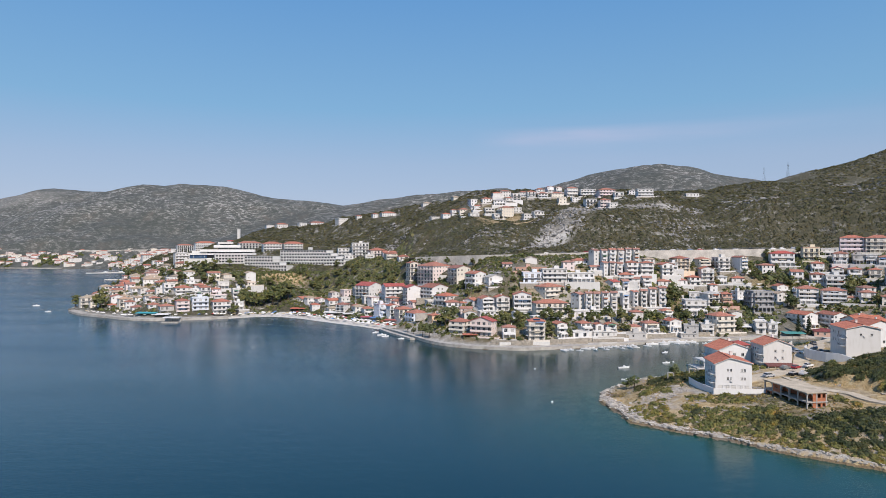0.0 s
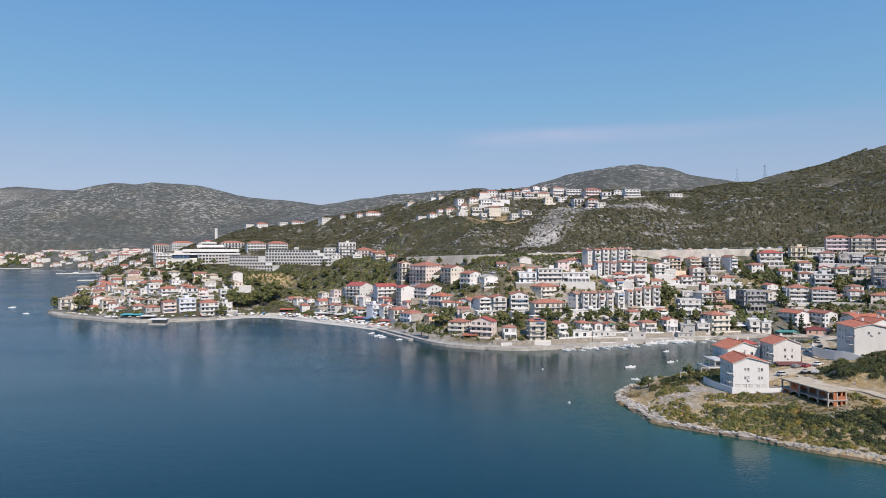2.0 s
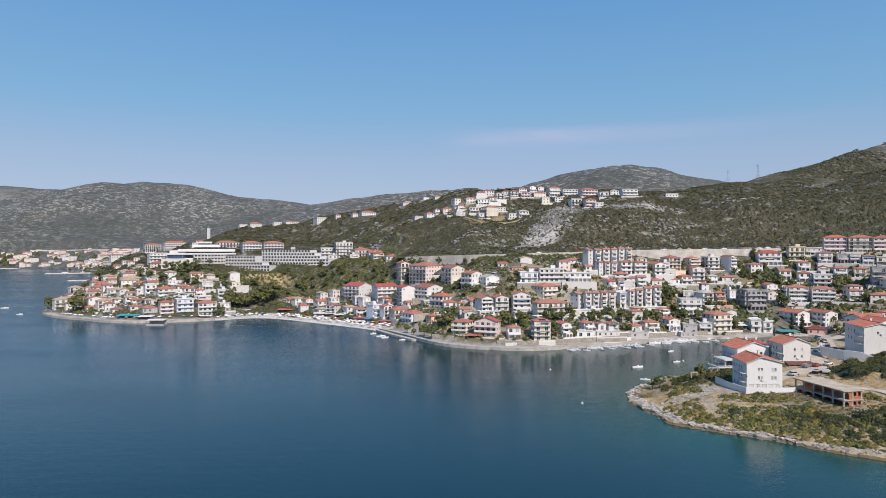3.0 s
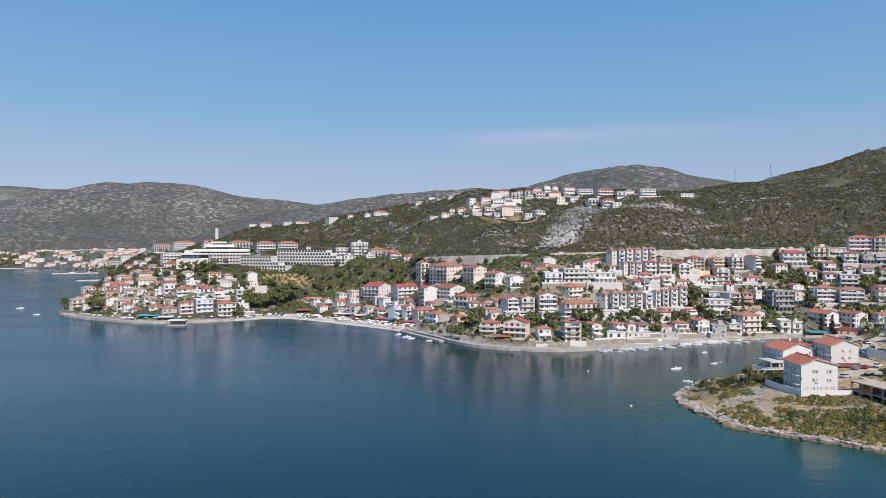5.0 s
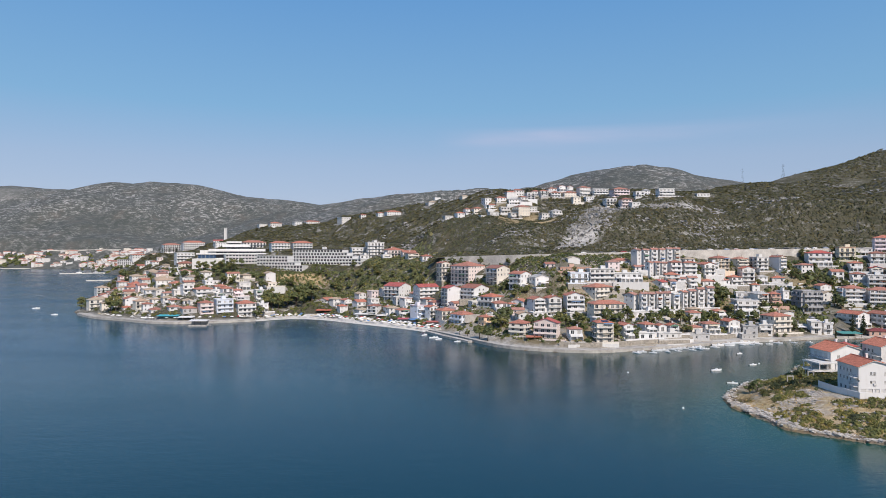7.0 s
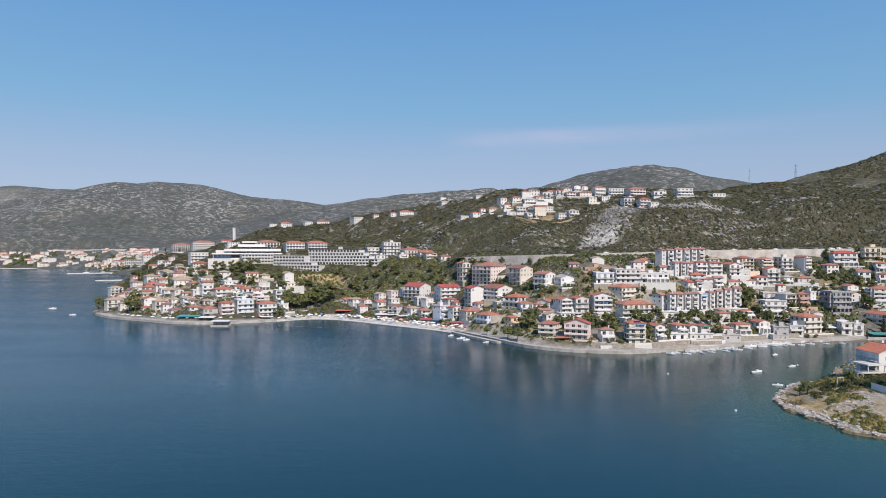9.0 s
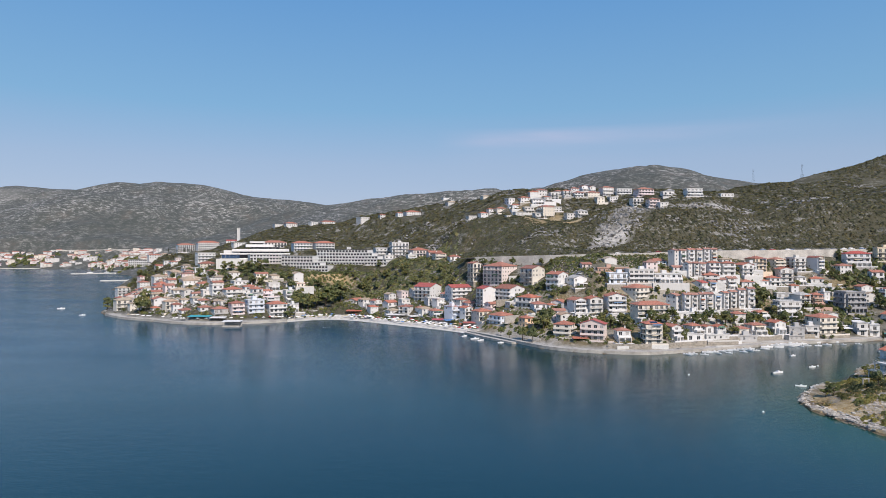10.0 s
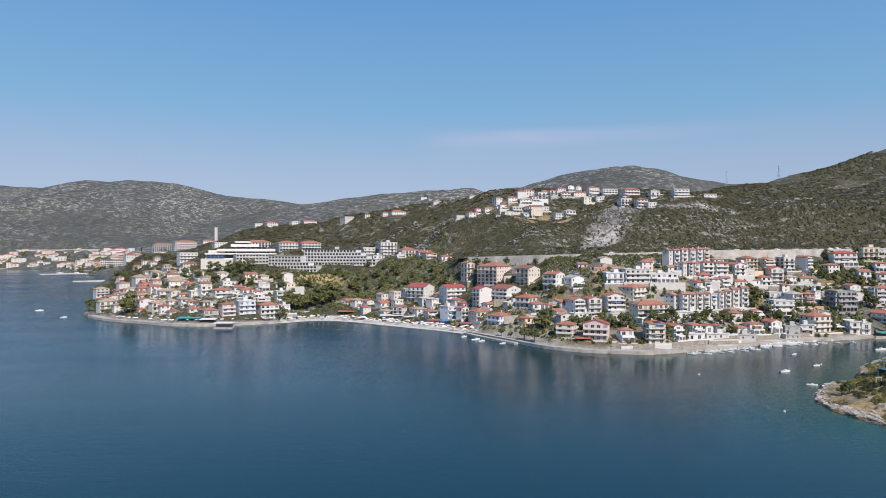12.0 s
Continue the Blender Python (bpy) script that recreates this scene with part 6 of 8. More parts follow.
WHITE = WALL_MATS["white"]
yard_wall("yard_wall", [(107.0, 231.0, 8.2), (106.5, 222.0, 8.3), (107.6, 211.3, 8.4), (115.0, 210.2, 8.4), (123.8, 209.6, 8.6)], 5.0, WHITE, "white yard wall round the four-storey house")
yard_wall("ramp_wall", eased([(164, 257, 15.8), (160, 251, 15.8), (160, 246, 15.6), (162.0, 240.5, 15.6), (165.0, 236, 15.6), (168.0, 232.0, 14.2), (170, 228.5, 13.0)], 2), 3.6, WHITE, "curved white retaining wall of a ramp", 0.4)
yard_wall("parking_wall", eased([(152.5, 249, 10.9), (155.5, 256.5, 11.8), (162, 270, 12.8), (174, 286, 13.4)], 3), 2.0, SLAB_MAT, "grey street wall beside the lane")


def tavern_awning():
    """The dark red awning roof along the tavern's front."""
    thing = tagged(new("awning"), "dark red tavern awning on slim posts", "awning")
    thing.location, thing.rotation_euler = (141.0, 242.4, 7.5), (0, 0, radians(-3))
    bm = bmesh.new()
    solid_roof(bm, [[(0.2, -0.2, 2.55), (10.6, -0.2, 2.55), (10.6, 3.3, 3.25), (0.2, 3.3, 3.25)]], 0.12)
    part("canopy", mesh_of(bm, "canopy", grainy("wine_canvas", (0.16, 0.06, 0.055), 0.12, 0.8, 6)), thing)
    for i in range(5):
        bm = bmesh.new()
        bm_box(bm, 0.3 + 2.5 * i, -0.1, -2, 0.42 + 2.5 * i, 0.02, 2.45)
        part("post", mesh_of(bm, "post", SLAB_MAT), thing)
    bm = bmesh.new()
    bm_box(bm, 0.2, -0.3, -2, 10.6, -0.15, 0.85)
    part("parapet", mesh_of(bm, "parapet", WHITE), thing)


tavern_awning()


def sea_terrace():
    """Two decks on columns in front of the middle house."""
    thing = tagged(new("terrace"), "white two-level concrete sea terrace on columns with rails", "terrace")
    thing.location, thing.rotation_euler = (117.5, 251.0, 4.8), (0, 0, radians(3))
    for k, (x0, z) in enumerate(((0.0, 2.6), (2.5, 5.4))):
        bm = bmesh.new()
        bm_box(bm, x0, -1.0, z, 9.9, 9.0, z + 0.25)
        deck = part("deck", mesh_of(bm, "deck", SLAB_MAT), thing)
        bm = bmesh.new()
        for y0, y1, x1, x2 in ((-1.0, -0.92, x0, 9.9), (-0.92, 9.0, x0, x0 + 0.08)):
            bm_box(bm, x1, y0, z + 0.95, x2, y1, z + 1.05), bm_box(bm, x1, y0, z + 0.25, x2, y1, z + 0.5)
        part("railing", mesh_of(bm, "railing", FRAME_MAT), deck)
        for i in range(3):
            for j in range(3):
                bm = bmesh.new()
                cx, cy = x0 + 0.3 + i * (9.2 - x0) / 2, -0.6 + j * 4.5
                bm_box(bm, cx, cy, z - 2.8 if k else -4, cx + 0.3, cy + 0.3, z)
                part("column", mesh_of(bm, "column", SLAB_MAT), thing)


sea_terrace()


def ruin():
    """An unfinished two-storey shell: concrete slabs and columns, hollow brick infill on the short side, arches towards the sea."""
    thing = tagged(new("unfinished_house"), "unfinished concrete house shell with red brick infill", "building shell")
    thing.location, thing.rotation_euler = (127.0, 191.5, 5.6), (0, 0, radians(8))
    w, d = 6.6, 20.0
    brick = grainy("hollow_brick", (0.46, 0.17, 0.085), 0.16, 1.2, 8.0, 0.9, 0.03)
    for z, o in ((2.7, 0.25), (5.5, 0.35)):
        bm = bmesh.new()
        bm_box(bm, -o, -o, z, w + o, d + o, z + 0.28)
        part("slab", mesh_of(bm, "slab", DUST if z > 4 else CONCRETE), thing)
    for z0, z1 in ((-4, 2.7), (2.98, 5.5)):
        for i in range(3):
            for j in range(6):
                bm = bmesh.new()
                cx, cy = i * (w - 0.35) / 2, j * (d - 0.35) / 5
                bm_box(bm, cx, cy, z0, cx + 0.35, cy + 0.35, z1)
                part("column", mesh_of(bm, "column", CONCRETE), thing)
        base = max(z0, -1.0)
        for x0, x1 in ((2.0, 3.3), (4.6, 5.2), (6.1, 6.7)):
            bm = bmesh.new()
            bm_box(bm, x0, 0.06, base, x1, 0.28, z1)
            part("brick_wall", mesh_of(bm, "brick_wall", brick), thing)
        for x0, x1 in ((3.3, 4.6), (5.2, 6.1)):
            bm = bmesh.new()
            bm_box(bm, x0, 0.06, base, x1, 0.28, z1 - 1.5), bm_box(bm, x0, 0.06, z1 - 0.35, x1, 0.28, z1)
            part("brick_wall", mesh_of(bm, "brick_wall", brick), thing)
        bm = bmesh.new()
        n = 9
        ring = []
        for i in range(n + 1):
            t = math.pi * i / n
            ring.append((1.15 - 0.75 * math.cos(t), z1 - 1.0 + 0.75 * math.sin(t)))
        for (xa, za), (xb, zb) in zip(ring[:-1], ring[1:]):
            v = [bm.verts.new(p) for p in ((xa, 0.05, za), (xb, 0.05, zb), (xb, 0.05, z1), (xa, 0.05, z1), (xa, 0.3, za), (xb, 0.3, zb), (xb, 0.3, z1), (xa, 0.3, z1))]
            bm.faces.new(v[:4]), bm.faces.new(v[4:][::-1]), bm.faces.new([v[0], v[1], v[5], v[4]])
        bmesh.ops.remove_doubles(bm, verts=bm.verts, dist=0.001)
        part("arch", mesh_of(bm, "arch", CONCRETE), thing)
        for j in (3,) if z0 > 0 else (4,):
            v0, v1 = j * (d - 0.35) / 5 + 0.35, (j + 1) * (d - 0.35) / 5
            bm = bmesh.new()
            bm_box(bm, 0.08, v0, base, 0.28, v0 + 1.1, z1), bm_box(bm, 0.08, v1 - 0.9, base, 0.28, v1, z1)
            bm_box(bm, 0.08, v0 + 1.1, base, 0.28, v1 - 0.9, z1 - 1.6), bm_box(bm, 0.08, v0 + 1.1, z1 - 0.35, 0.28, v1 - 0.9, z1)
            part("brick_wall", mesh_of(bm, "brick_wall", brick), thing)
        for j in (0, 2, 4) if z0 > 0 else (1, 3):
            v0, v1 = j * (d - 0.35) / 5 + 0.35, (j + 1) * (d - 0.35) / 5
            half, n_ = (v1 - v0) / 2, 10
            rim = [(v0 + half - half * math.cos(math.pi * q / n_), z1 - 0.95 + 0.75 * math.sin(math.pi * q / n_)) for q in range(n_ + 1)]
            bm = bmesh.new()
            for (va, za), (vb, zb) in zip(rim[:-1], rim[1:]):
                q = [bm.verts.new(c) for c in ((0.05, va, za), (0.05, vb, zb), (0.05, vb, z1), (0.05, va, z1), (0.3, va, za), (0.3, vb, zb), (0.3, vb, z1), (0.3, va, z1))]
                bm.faces.new(q[:4]), bm.faces.new(q[4:][::-1]), bm.faces.new([q[0], q[1], q[5], q[4]])
            bmesh.ops.recalc_face_normals(bm, faces=bm.faces)
            part("arch", mesh_of(bm, "arch", CONCRETE), thing)
        bm = bmesh.new()
        bm_box(bm, w * 0.55, 0.4, base, w * 0.55 + 0.2, d - 0.4, z1)
        part("brick_wall", mesh_of(bm, "brick_wall", brick), thing)
        bm = bmesh.new()
        bm_box(bm, w - 0.25, 0.4, base, w - 0.05, d - 0.4, z1)
        part("brick_wall", mesh_of(bm, "brick_wall", brick), thing)


ruin()

# the old gate posts on the point
for gx, gy in ((104.0, 244.5), (112.5, 245.5)):
    gate = tagged(new("stone_shelter"), "small roofless concrete frame among the bushes", "shelter")
    gate.location = (gx, gy, float(ground_height(gx, gy)))
    for u in (0.0, 2.2):
        bm = bmesh.new()
        bm_box(bm, u, 0, -1, u + 0.3, 0.3, 2.3)
        part("column", mesh_of(bm, "column", CONCRETE), gate)
    bm = bmesh.new()
    bm_box(bm, -0.1, -0.05, 2.3, 2.6, 0.35, 2.6)
    part("beam", mesh_of(bm, "beam", CONCRETE), gate)

# bell tower far behind the hotels
tower = tagged(new("bell_tower"), "tall slender white concrete bell tower", "tower")
tower.location = (-383, 1262, 61.5)
bm = bmesh.new()
for u in (-2.4, 0.7):
    bm_box(bm, u, -2.4, -6, u + 1.7, 2.4, 33)
bm_box(bm, -0.7, -1.9, -6, 0.7, 1.9, 32)
part("shaft", mesh_of(bm, "shaft", WALL_MATS["slab"]), tower)
bm = bmesh.new()
bm_box(bm, -2.7, -2.7, 33, 2.7, 2.7, 33.6)
part("cap", mesh_of(bm, "cap", SLAB_MAT), tower)

# ---- plants and rocks ----
def leaves(name, low, mid, high, mottle=1.0):
    m, n, l, b = nodes_of(name)
    geo, info = n.new("ShaderNodeNewGeometry"), n.new("ShaderNodeObjectInfo")
    col = ramp(n, l, geo.outputs["Random Per Island"], (0.0, low), (0.5, mid), (1.0, high))
    col = mix(n, l, 1.0, col, ramp(n, l, info.outputs["Random"], (0.0, (0.90, 0.88, 0.90)), (1.0, (1.18, 1.10, 1.04))), "MULTIPLY")
    spot, tex = n.new("ShaderNodeNewGeometry"), n.new("ShaderNodeTexNoise")
    tex.inputs["Scale"].default_value, tex.inputs["Detail"].default_value = 0.16, 3
    l.new(spot.outputs["Position"], tex.inputs["Vector"])
    col = mix(n, l, 1.0, col, ramp(n, l, tex.outputs["Fac"], (0.34, (0.72, 0.82, 0.80)), (0.5, (1.0, 1.0, 1.0)), (0.66, (1.28, 1.10, 0.90))), "MULTIPLY")
    kinds = n.new("ShaderNodeTexNoise")
    kinds.inputs["Scale"].default_value, kinds.inputs["Detail"].default_value = 0.45, 1
    l.new(spot.outputs["Position"], kinds.inputs["Vector"])
    col = mix(n, l, 1.0, col, ramp(n, l, kinds.outputs["Fac"], (0.32, (0.70, 0.78, 0.74)), (0.46, (1.0, 1.0, 1.0)), (0.58, (1.05, 1.10, 0.85)), (0.70, (1 + 0.35 * mottle, 1.08, 0.85))), "MULTIPLY")
    l.new(col, b.inputs["Base Color"])
    b.inputs["Roughness"].default_value = 0.75
    # some light passes through the leaves
    thin, both = n.new("ShaderNodeBsdfTranslucent"), n.new("ShaderNodeMixShader")
    l.new(mix(n, l, 1.0, col, (1.45, 1.5, 1.05), "MULTIPLY"), thin.inputs["Color"])
    both.inputs[0].default_value = 0.24
    l.new(b.outputs[0], both.inputs[1])
    l.new(thin.outputs[0], both.inputs[2])
    l.new(both.outputs[0], n["Material Output"].inputs["Surface"])
    return m


PINE_LEAF = leaves("pine_needles", (0.088, 0.104, 0.046), (0.126, 0.144, 0.062), (0.168, 0.182, 0.084))
BROAD_LEAF = leaves("broad_leaves", (0.068, 0.084, 0.032), (0.106, 0.126, 0.046), (0.150, 0.166, 0.064))
CYPRESS_LEAF = leaves("cypress_leaves", (0.014, 0.022, 0.010), (0.026, 0.038, 0.016), (0.042, 0.056, 0.024))
SCRUB_LEAF = leaves("maquis_leaves", (0.060, 0.060, 0.031), (0.076, 0.075, 0.038), (0.092, 0.089, 0.046), 0.15)
# leaf colour brightened to stand in for sun on the west-facing hill
HILL_LEAF = leaves("hill_leaves", (0.072, 0.073, 0.037), (0.092, 0.092, 0.047), (0.114, 0.111, 0.058), 0.2)
GARRIGUE_LEAF = leaves("garrigue_leaves", (0.104, 0.112, 0.036), (0.155, 0.160, 0.050), (0.215, 0.195, 0.074))
EVERGREEN_LEAF = leaves("evergreen_leaves", (0.040, 0.050, 0.019), (0.060, 0.073, 0.027), (0.090, 0.102, 0.039))
# brightest leaf colour, making up for the slope's grazing sun
SLOPE_LEAF = leaves("slope_scrub_leaves", (0.122, 0.134, 0.064), (0.160, 0.168, 0.084), (0.196, 0.200, 0.108), 0.3)
BARK = grainy("bark", (0.13, 0.095, 0.07), 0.25, 2.0, 9.0, 0.95, 0.03)
LIMESTONE = grainy("pale_limestone", (0.50, 0.445, 0.38), 0.26, 0.35, 3.0, 0.95, 0.08)
rng = np.random.default_rng(5)


def dome(c, r, around, high, rs):
    """The shaded inside of a clump: a knobbly dome of quads, in the form that tufts() gives."""
    t = np.linspace(0, 2 * np.pi, around + 1)
    f = np.linspace(-0.35, 0.5 * np.pi, high + 1)
    knob = rs.uniform(0.45, 0.92, (high + 1, around + 1, 1))
    knob[:, -1] = knob[:, 0]
    way = np.stack([np.cos(f)[:, None] * np.cos(t), np.cos(f)[:, None] * np.sin(t), np.sin(f)[:, None] + 0 * t], -1)
    knob[-1] = knob[-1].mean()
    p = np.array(c) + way * knob * np.array(r)
    mid = (way[:-1, :-1] + way[1:, 1:]) / 2
    return np.stack([p[:-1, :-1], p[:-1, 1:], p[1:, 1:], p[1:, :-1], mid * 0.7 + np.array((0, 0, 0.55))], 2).reshape(-1, 5, 3)


def tufts(centres, radii, count, size, rs, core=(5, 2)):
    """Leaf clusters: small bent quads over the shells of some blobs. Arrays of four corners and the outward way (n, 5, 3)."""
    out = []
    for c, r in zip(centres, radii):
        out.append(dome(c, r, *core, rs))
        n = max(4, int(count * (r[0] * r[1] + r[1] * r[2] + r[0] * r[2]) / 3))
        way = rs.normal(size=(n, 3))
        way /= np.linalg.norm(way, axis=1)[:, None]
        way[:, 2] = np.where(way[:, 2] < -0.5, -way[:, 2], way[:, 2])
        p = c + way * r * rs.uniform(0.72, 1.08, (n, 1))
        face = way + rs.normal(scale=0.45, size=(n, 3))
        face /= np.linalg.norm(face, axis=1)[:, None]
        u = np.cross(face, rs.normal(size=(n, 3)))
        u /= np.linalg.norm(u, axis=1)[:, None] + 1e-9
        v = np.cross(face, u)
        s = size * rs.uniform(0.6, 1.3, (n, 1))
        out.append(np.stack([p - u * s - v * s * 0.5, p + u * s * 0.8 - v * s * 0.7, p + u * s + v * s * 0.6 + face * s * 0.25, p - u * s * 0.7 + v * s * 0.8, face], 1))
    return np.concatenate(out)


def quad_mesh(name, quads, mat):
    n, ways, quads = len(quads), quads[:, 4], quads[:, :4]
    me = bpy.data.meshes.new(name)
    me.vertices.add(4 * n)
    me.vertices.foreach_set("co", quads.astype(np.float32).ravel())
    me.loops.add(4 * n)
    me.loops.foreach_set("vertex_index", np.arange(4 * n, dtype=np.int32))
    me.polygons.add(n)
    me.polygons.foreach_set("loop_start", np.arange(0, 4 * n, 4, dtype=np.int32))
    me.update()
    ways = ways / (np.linalg.norm(ways, axis=1)[:, None] + 1e-9)
    me.normals_split_custom_set_from_vertices(np.repeat(ways, 4, axis=0).astype(np.float32))
    me.materials.append(mat)
    return me


def tree_meshes(kind, seed):
    """Trunk with limbs, and crown, of a tree one metre high."""
    rs = np.random.default_rng(seed)
    bm = bmesh.new()
    if kind == "cypress":
        limb(bm, (0, 0, -0.1), (0, 0, 0.8), 0.025, 0.008)
        zs = np.linspace(0.12, 0.93, 9)
        centres = np.stack([rs.normal(scale=0.01, size=9), rs.normal(scale=0.01, size=9), zs], 1)
        wide = 0.105 * np.sin(np.clip((1.02 - zs) * 2.2, 0, np.pi / 2)) + 0.01
        crown = tufts(centres, np.stack([wide, wide, np.full(9, 0.075)], 1), 5200, 0.022, rs)
        mat = CYPRESS_LEAF
    else:
        top = 0.55 if kind == "pine" else 0.42
        bend = rs.normal(scale=0.05, size=2)
        limb(bm, (0, 0, -0.12), (bend[0], bend[1], top), 0.032, 0.018)
        n = int(rs.integers(9, 13))
        centres, radii = [], []
        for i in range(n):
            t, far = 2 * math.pi * i / n + rs.uniform(-0.4, 0.4), rs.uniform(0.12, 0.27) * (0.85 if kind == "pine" else 1.15)
            z = rs.uniform(0.28, 0.80) if kind == "pine" else rs.uniform(0.35, 0.74)
            c = (bend[0] + far * math.cos(t), bend[1] + far * math.sin(t), z)
            limb(bm, (bend[0] * 0.8, bend[1] * 0.8, top * 0.75), c, 0.012, 0.004, 5)
            centres.append(c)
            r = rs.uniform(0.11, 0.19)
            radii.append((r, r, r * rs.uniform(0.6, 0.95)))
        centres.append((bend[0], bend[1], 0.84)), radii.append((0.15, 0.15, 0.13))
        crown = tufts(np.array(centres), np.array(radii), 1500, 0.036, rs)
        mat = PINE_LEAF if kind == "pine" else BROAD_LEAF
    return mesh_of(bm, "trunk", BARK), quad_mesh("crown", crown, mat)


TREES = {k: [tree_meshes(k, 31 * i + j) for j in range(5 if k != "cypress" else 2)] for i, k in enumerate(("pine", "broad_tree", "cypress"))}
TREE_LABELS = {"pine": "dark green pine tree with an uneven crown", "broad_tree": "green leafy garden tree with a rounded crown", "cypress": "tall slender dark green cypress tree"}
TREE_NAMES = {"pine": "pine_tree", "broad_tree": "garden_tree", "cypress": "cypress_tree"}
tree_pick = random.Random(11)


def tree(kind, x, y, height):
    if not clear_of_houses(x, y, 0.4):
        return
    thing = tagged(new(TREE_NAMES[kind]), TREE_LABELS[kind], "tree", TREE_NAMES[kind].replace("_", " ") + "s")
    thing.location, thing.rotation_euler = (x, y, float(ground_height(x, y)) - 0.1), (0, 0, tree_pick.uniform(0, 6.28))
    wide = tree_pick.uniform(0.9, 1.25)
    trunk, crown = tree_pick.choice(TREES[kind])
    for name, data in (("trunk", trunk), ("crown", crown)):
        part(name, data, thing, "", size=(height * wide, height * wide, height))


def pine(x, y, height):
    tree("pine", x, y, height)


def broad_tree(x, y, height):
    tree("broad_tree", x, y, height)


def cypress(x, y, height):
    tree("cypress", x, y, height)


def clear_mask(x, y, room):
    ok = np.ones(len(x), bool)
    for hx, hy, c, s, w, d in FOOTPRINTS:
        u, v = (x - hx) * c + (y - hy) * s, -(x - hx) * s + (y - hy) * c
        ok &= ~((u > -room) & (u < w + room) & (v > -room) & (v < d + room))
    return ok


def scatter(name, label, x, y, radius, templates, mat, sink=0.15, flat=1.0):
    """Very many small plants joined in one object."""
    z = ground_height(x, y)
    # each plant leans with the slope it grows on
    lean_x, lean_y = (np.clip((ground_height(x + a, y + b) - ground_height(x - a, y - b)) / 5, -0.8, 0.8) for a, b in ((2.5, 0), (0, 2.5)))
    turn, which = rng.uniform(0, 6.28, len(x)), rng.integers(0, len(templates), len(x))
    out = []
    for k, quads in enumerate(templates):
        i = which == k
        c, s = np.cos(turn[i])[:, None, None], np.sin(turn[i])[:, None, None]
        q = quads[None] * radius[i][:, None, None, None]
        px, py = q[..., 0] * c - q[..., 1] * s, q[..., 0] * s + q[..., 1] * c
        on = np.array([1.0, 1.0, 1.0, 1.0, 0.0])[None, None]
        out.append(np.stack([px + x[i][:, None, None] * on, py + y[i][:, None, None] * on, q[..., 2] * (flat * on + 1 - on) + (z[i] - sink * radius[i])[:, None, None] * on + (px * lean_x[i][:, None, None] + py * lean_y[i][:, None, None]) * on], -1).reshape(-1, 5, 3))
    ob = new(name, quad_mesh(name, np.concatenate(out), mat))
    return tagged(ob, label, "scrub", kind="stuff")


def bush_template(seed, lobes, count, size, core=(4, 2)):
    rs = np.random.default_rng(seed)
    c = np.stack([rs.normal(scale=0.35, size=lobes), rs.normal(scale=0.35, size=lobes), rs.uniform(0.2, 0.5, lobes)], 1)
    r = rs.uniform(0.4, 0.65, lobes)
    return tufts(c, np.stack([r, r, r * 0.85], 1), count, size, rs, core)


FAR_BUSH = [bush_template(s, 2, 18, 0.36) for s in range(6)]
NEAR_BUSH = [bush_template(40 + s, 4, 66, 0.14, (5, 2)) for s in range(6)]
BIG_BUSH = [bush_template(60 + s, 5, 150, 0.095, (5, 2)) for s in range(4)]
HILL_BUSH = [bush_template(100 + s, 1, 16, 0.20, (3, 2)) for s in range(6)]
MID_BUSH = [bush_template(80 + s, 2, 30, 0.30) for s in range(4)]


def field(x0, x1, y0, y1, gap):
    gx, gy = np.meshgrid(np.arange(x0, x1, gap), np.arange(y0, y1, gap))
    x, y = gx.ravel() + rng.uniform(-0.5, 0.5, gx.size) * gap, gy.ravel() + rng.uniform(-0.5, 0.5, gx.size) * gap
    return x, y


def far_from_road(x, y, room=8.0):
    return along(x, y, ROAD)[0] > room


# hillside above the road, thinner on the crags
x, y = field(-420, 600, 470, 700, 2.3)
keep = (x < 0.8 * y + 15) & (shore(x, y) > 100) & far_from_road(x, y) & clear_mask(x, y, 2.0) & (rough(x, y, 45, 4, 8) > -0.6) & ~((y < 505 + 0.1 * np.abs(x)) & (x < 330) & (x > -60) & (y < ROAD[2, 1] + 4))
keep &= (crags(x, y) < rng.uniform(0.0, 0.95, len(x))) & (hill_cuts(x, y, rough(x, y, 30, 4, 21)) < 0.45)
# the west-facing part takes the leaves brightened in place of sunlight
west = x < 80 + 120 * rough(x, y, 50, 3, 71)
for mask, leaf, label in ((keep & ~west, SCRUB_LEAF, "dense dark maquis scrub on the hillside"), (keep & west, HILL_LEAF, "lightened green maquis scrub on the dimmer slope above the hotels")):
    scatter("hill_scrub", label, x[mask], y[mask], 2.3 + 2.0 * rng.random(mask.sum()) ** 2, HILL_BUSH, leaf, 0.1, 0.46)
x, y = field(-500, 900, 700, 1080, 4.4)
keep = (x < 0.8 * y + 15) & clear_mask(x, y, 3.0) & (rough(x, y, 60, 4, 9) > -0.36)
scatter("hill_scrub", "dark maquis scrub on the upper ridge", x[keep], y[keep], rng.uniform(4.2, 7.0, keep.sum()), HILL_BUSH, SCRUB_LEAF, 0.06, 0.38)
# gardens and waste ground between the houses
x, y = field(-330, 440, 340, 660, 3.3)
keep = (shore(x, y) > 11) & clear_mask(x, y, 1.6) & far_from_road(x, y, 9.0) & ((y < 505) | (x < -20)) & (rough(x, y, 22, 3, 12) > np.where((y > 430) & (x > 20), -0.36, -0.22))
scatter("garden_shrubs", "green shrubs and hedges between the houses", x[keep], y[keep], rng.uniform(1.0, 2.3, keep.sum()), MID_BUSH, BROAD_LEAF)
x, y = field(150, 345, 392, 500, 5.2)
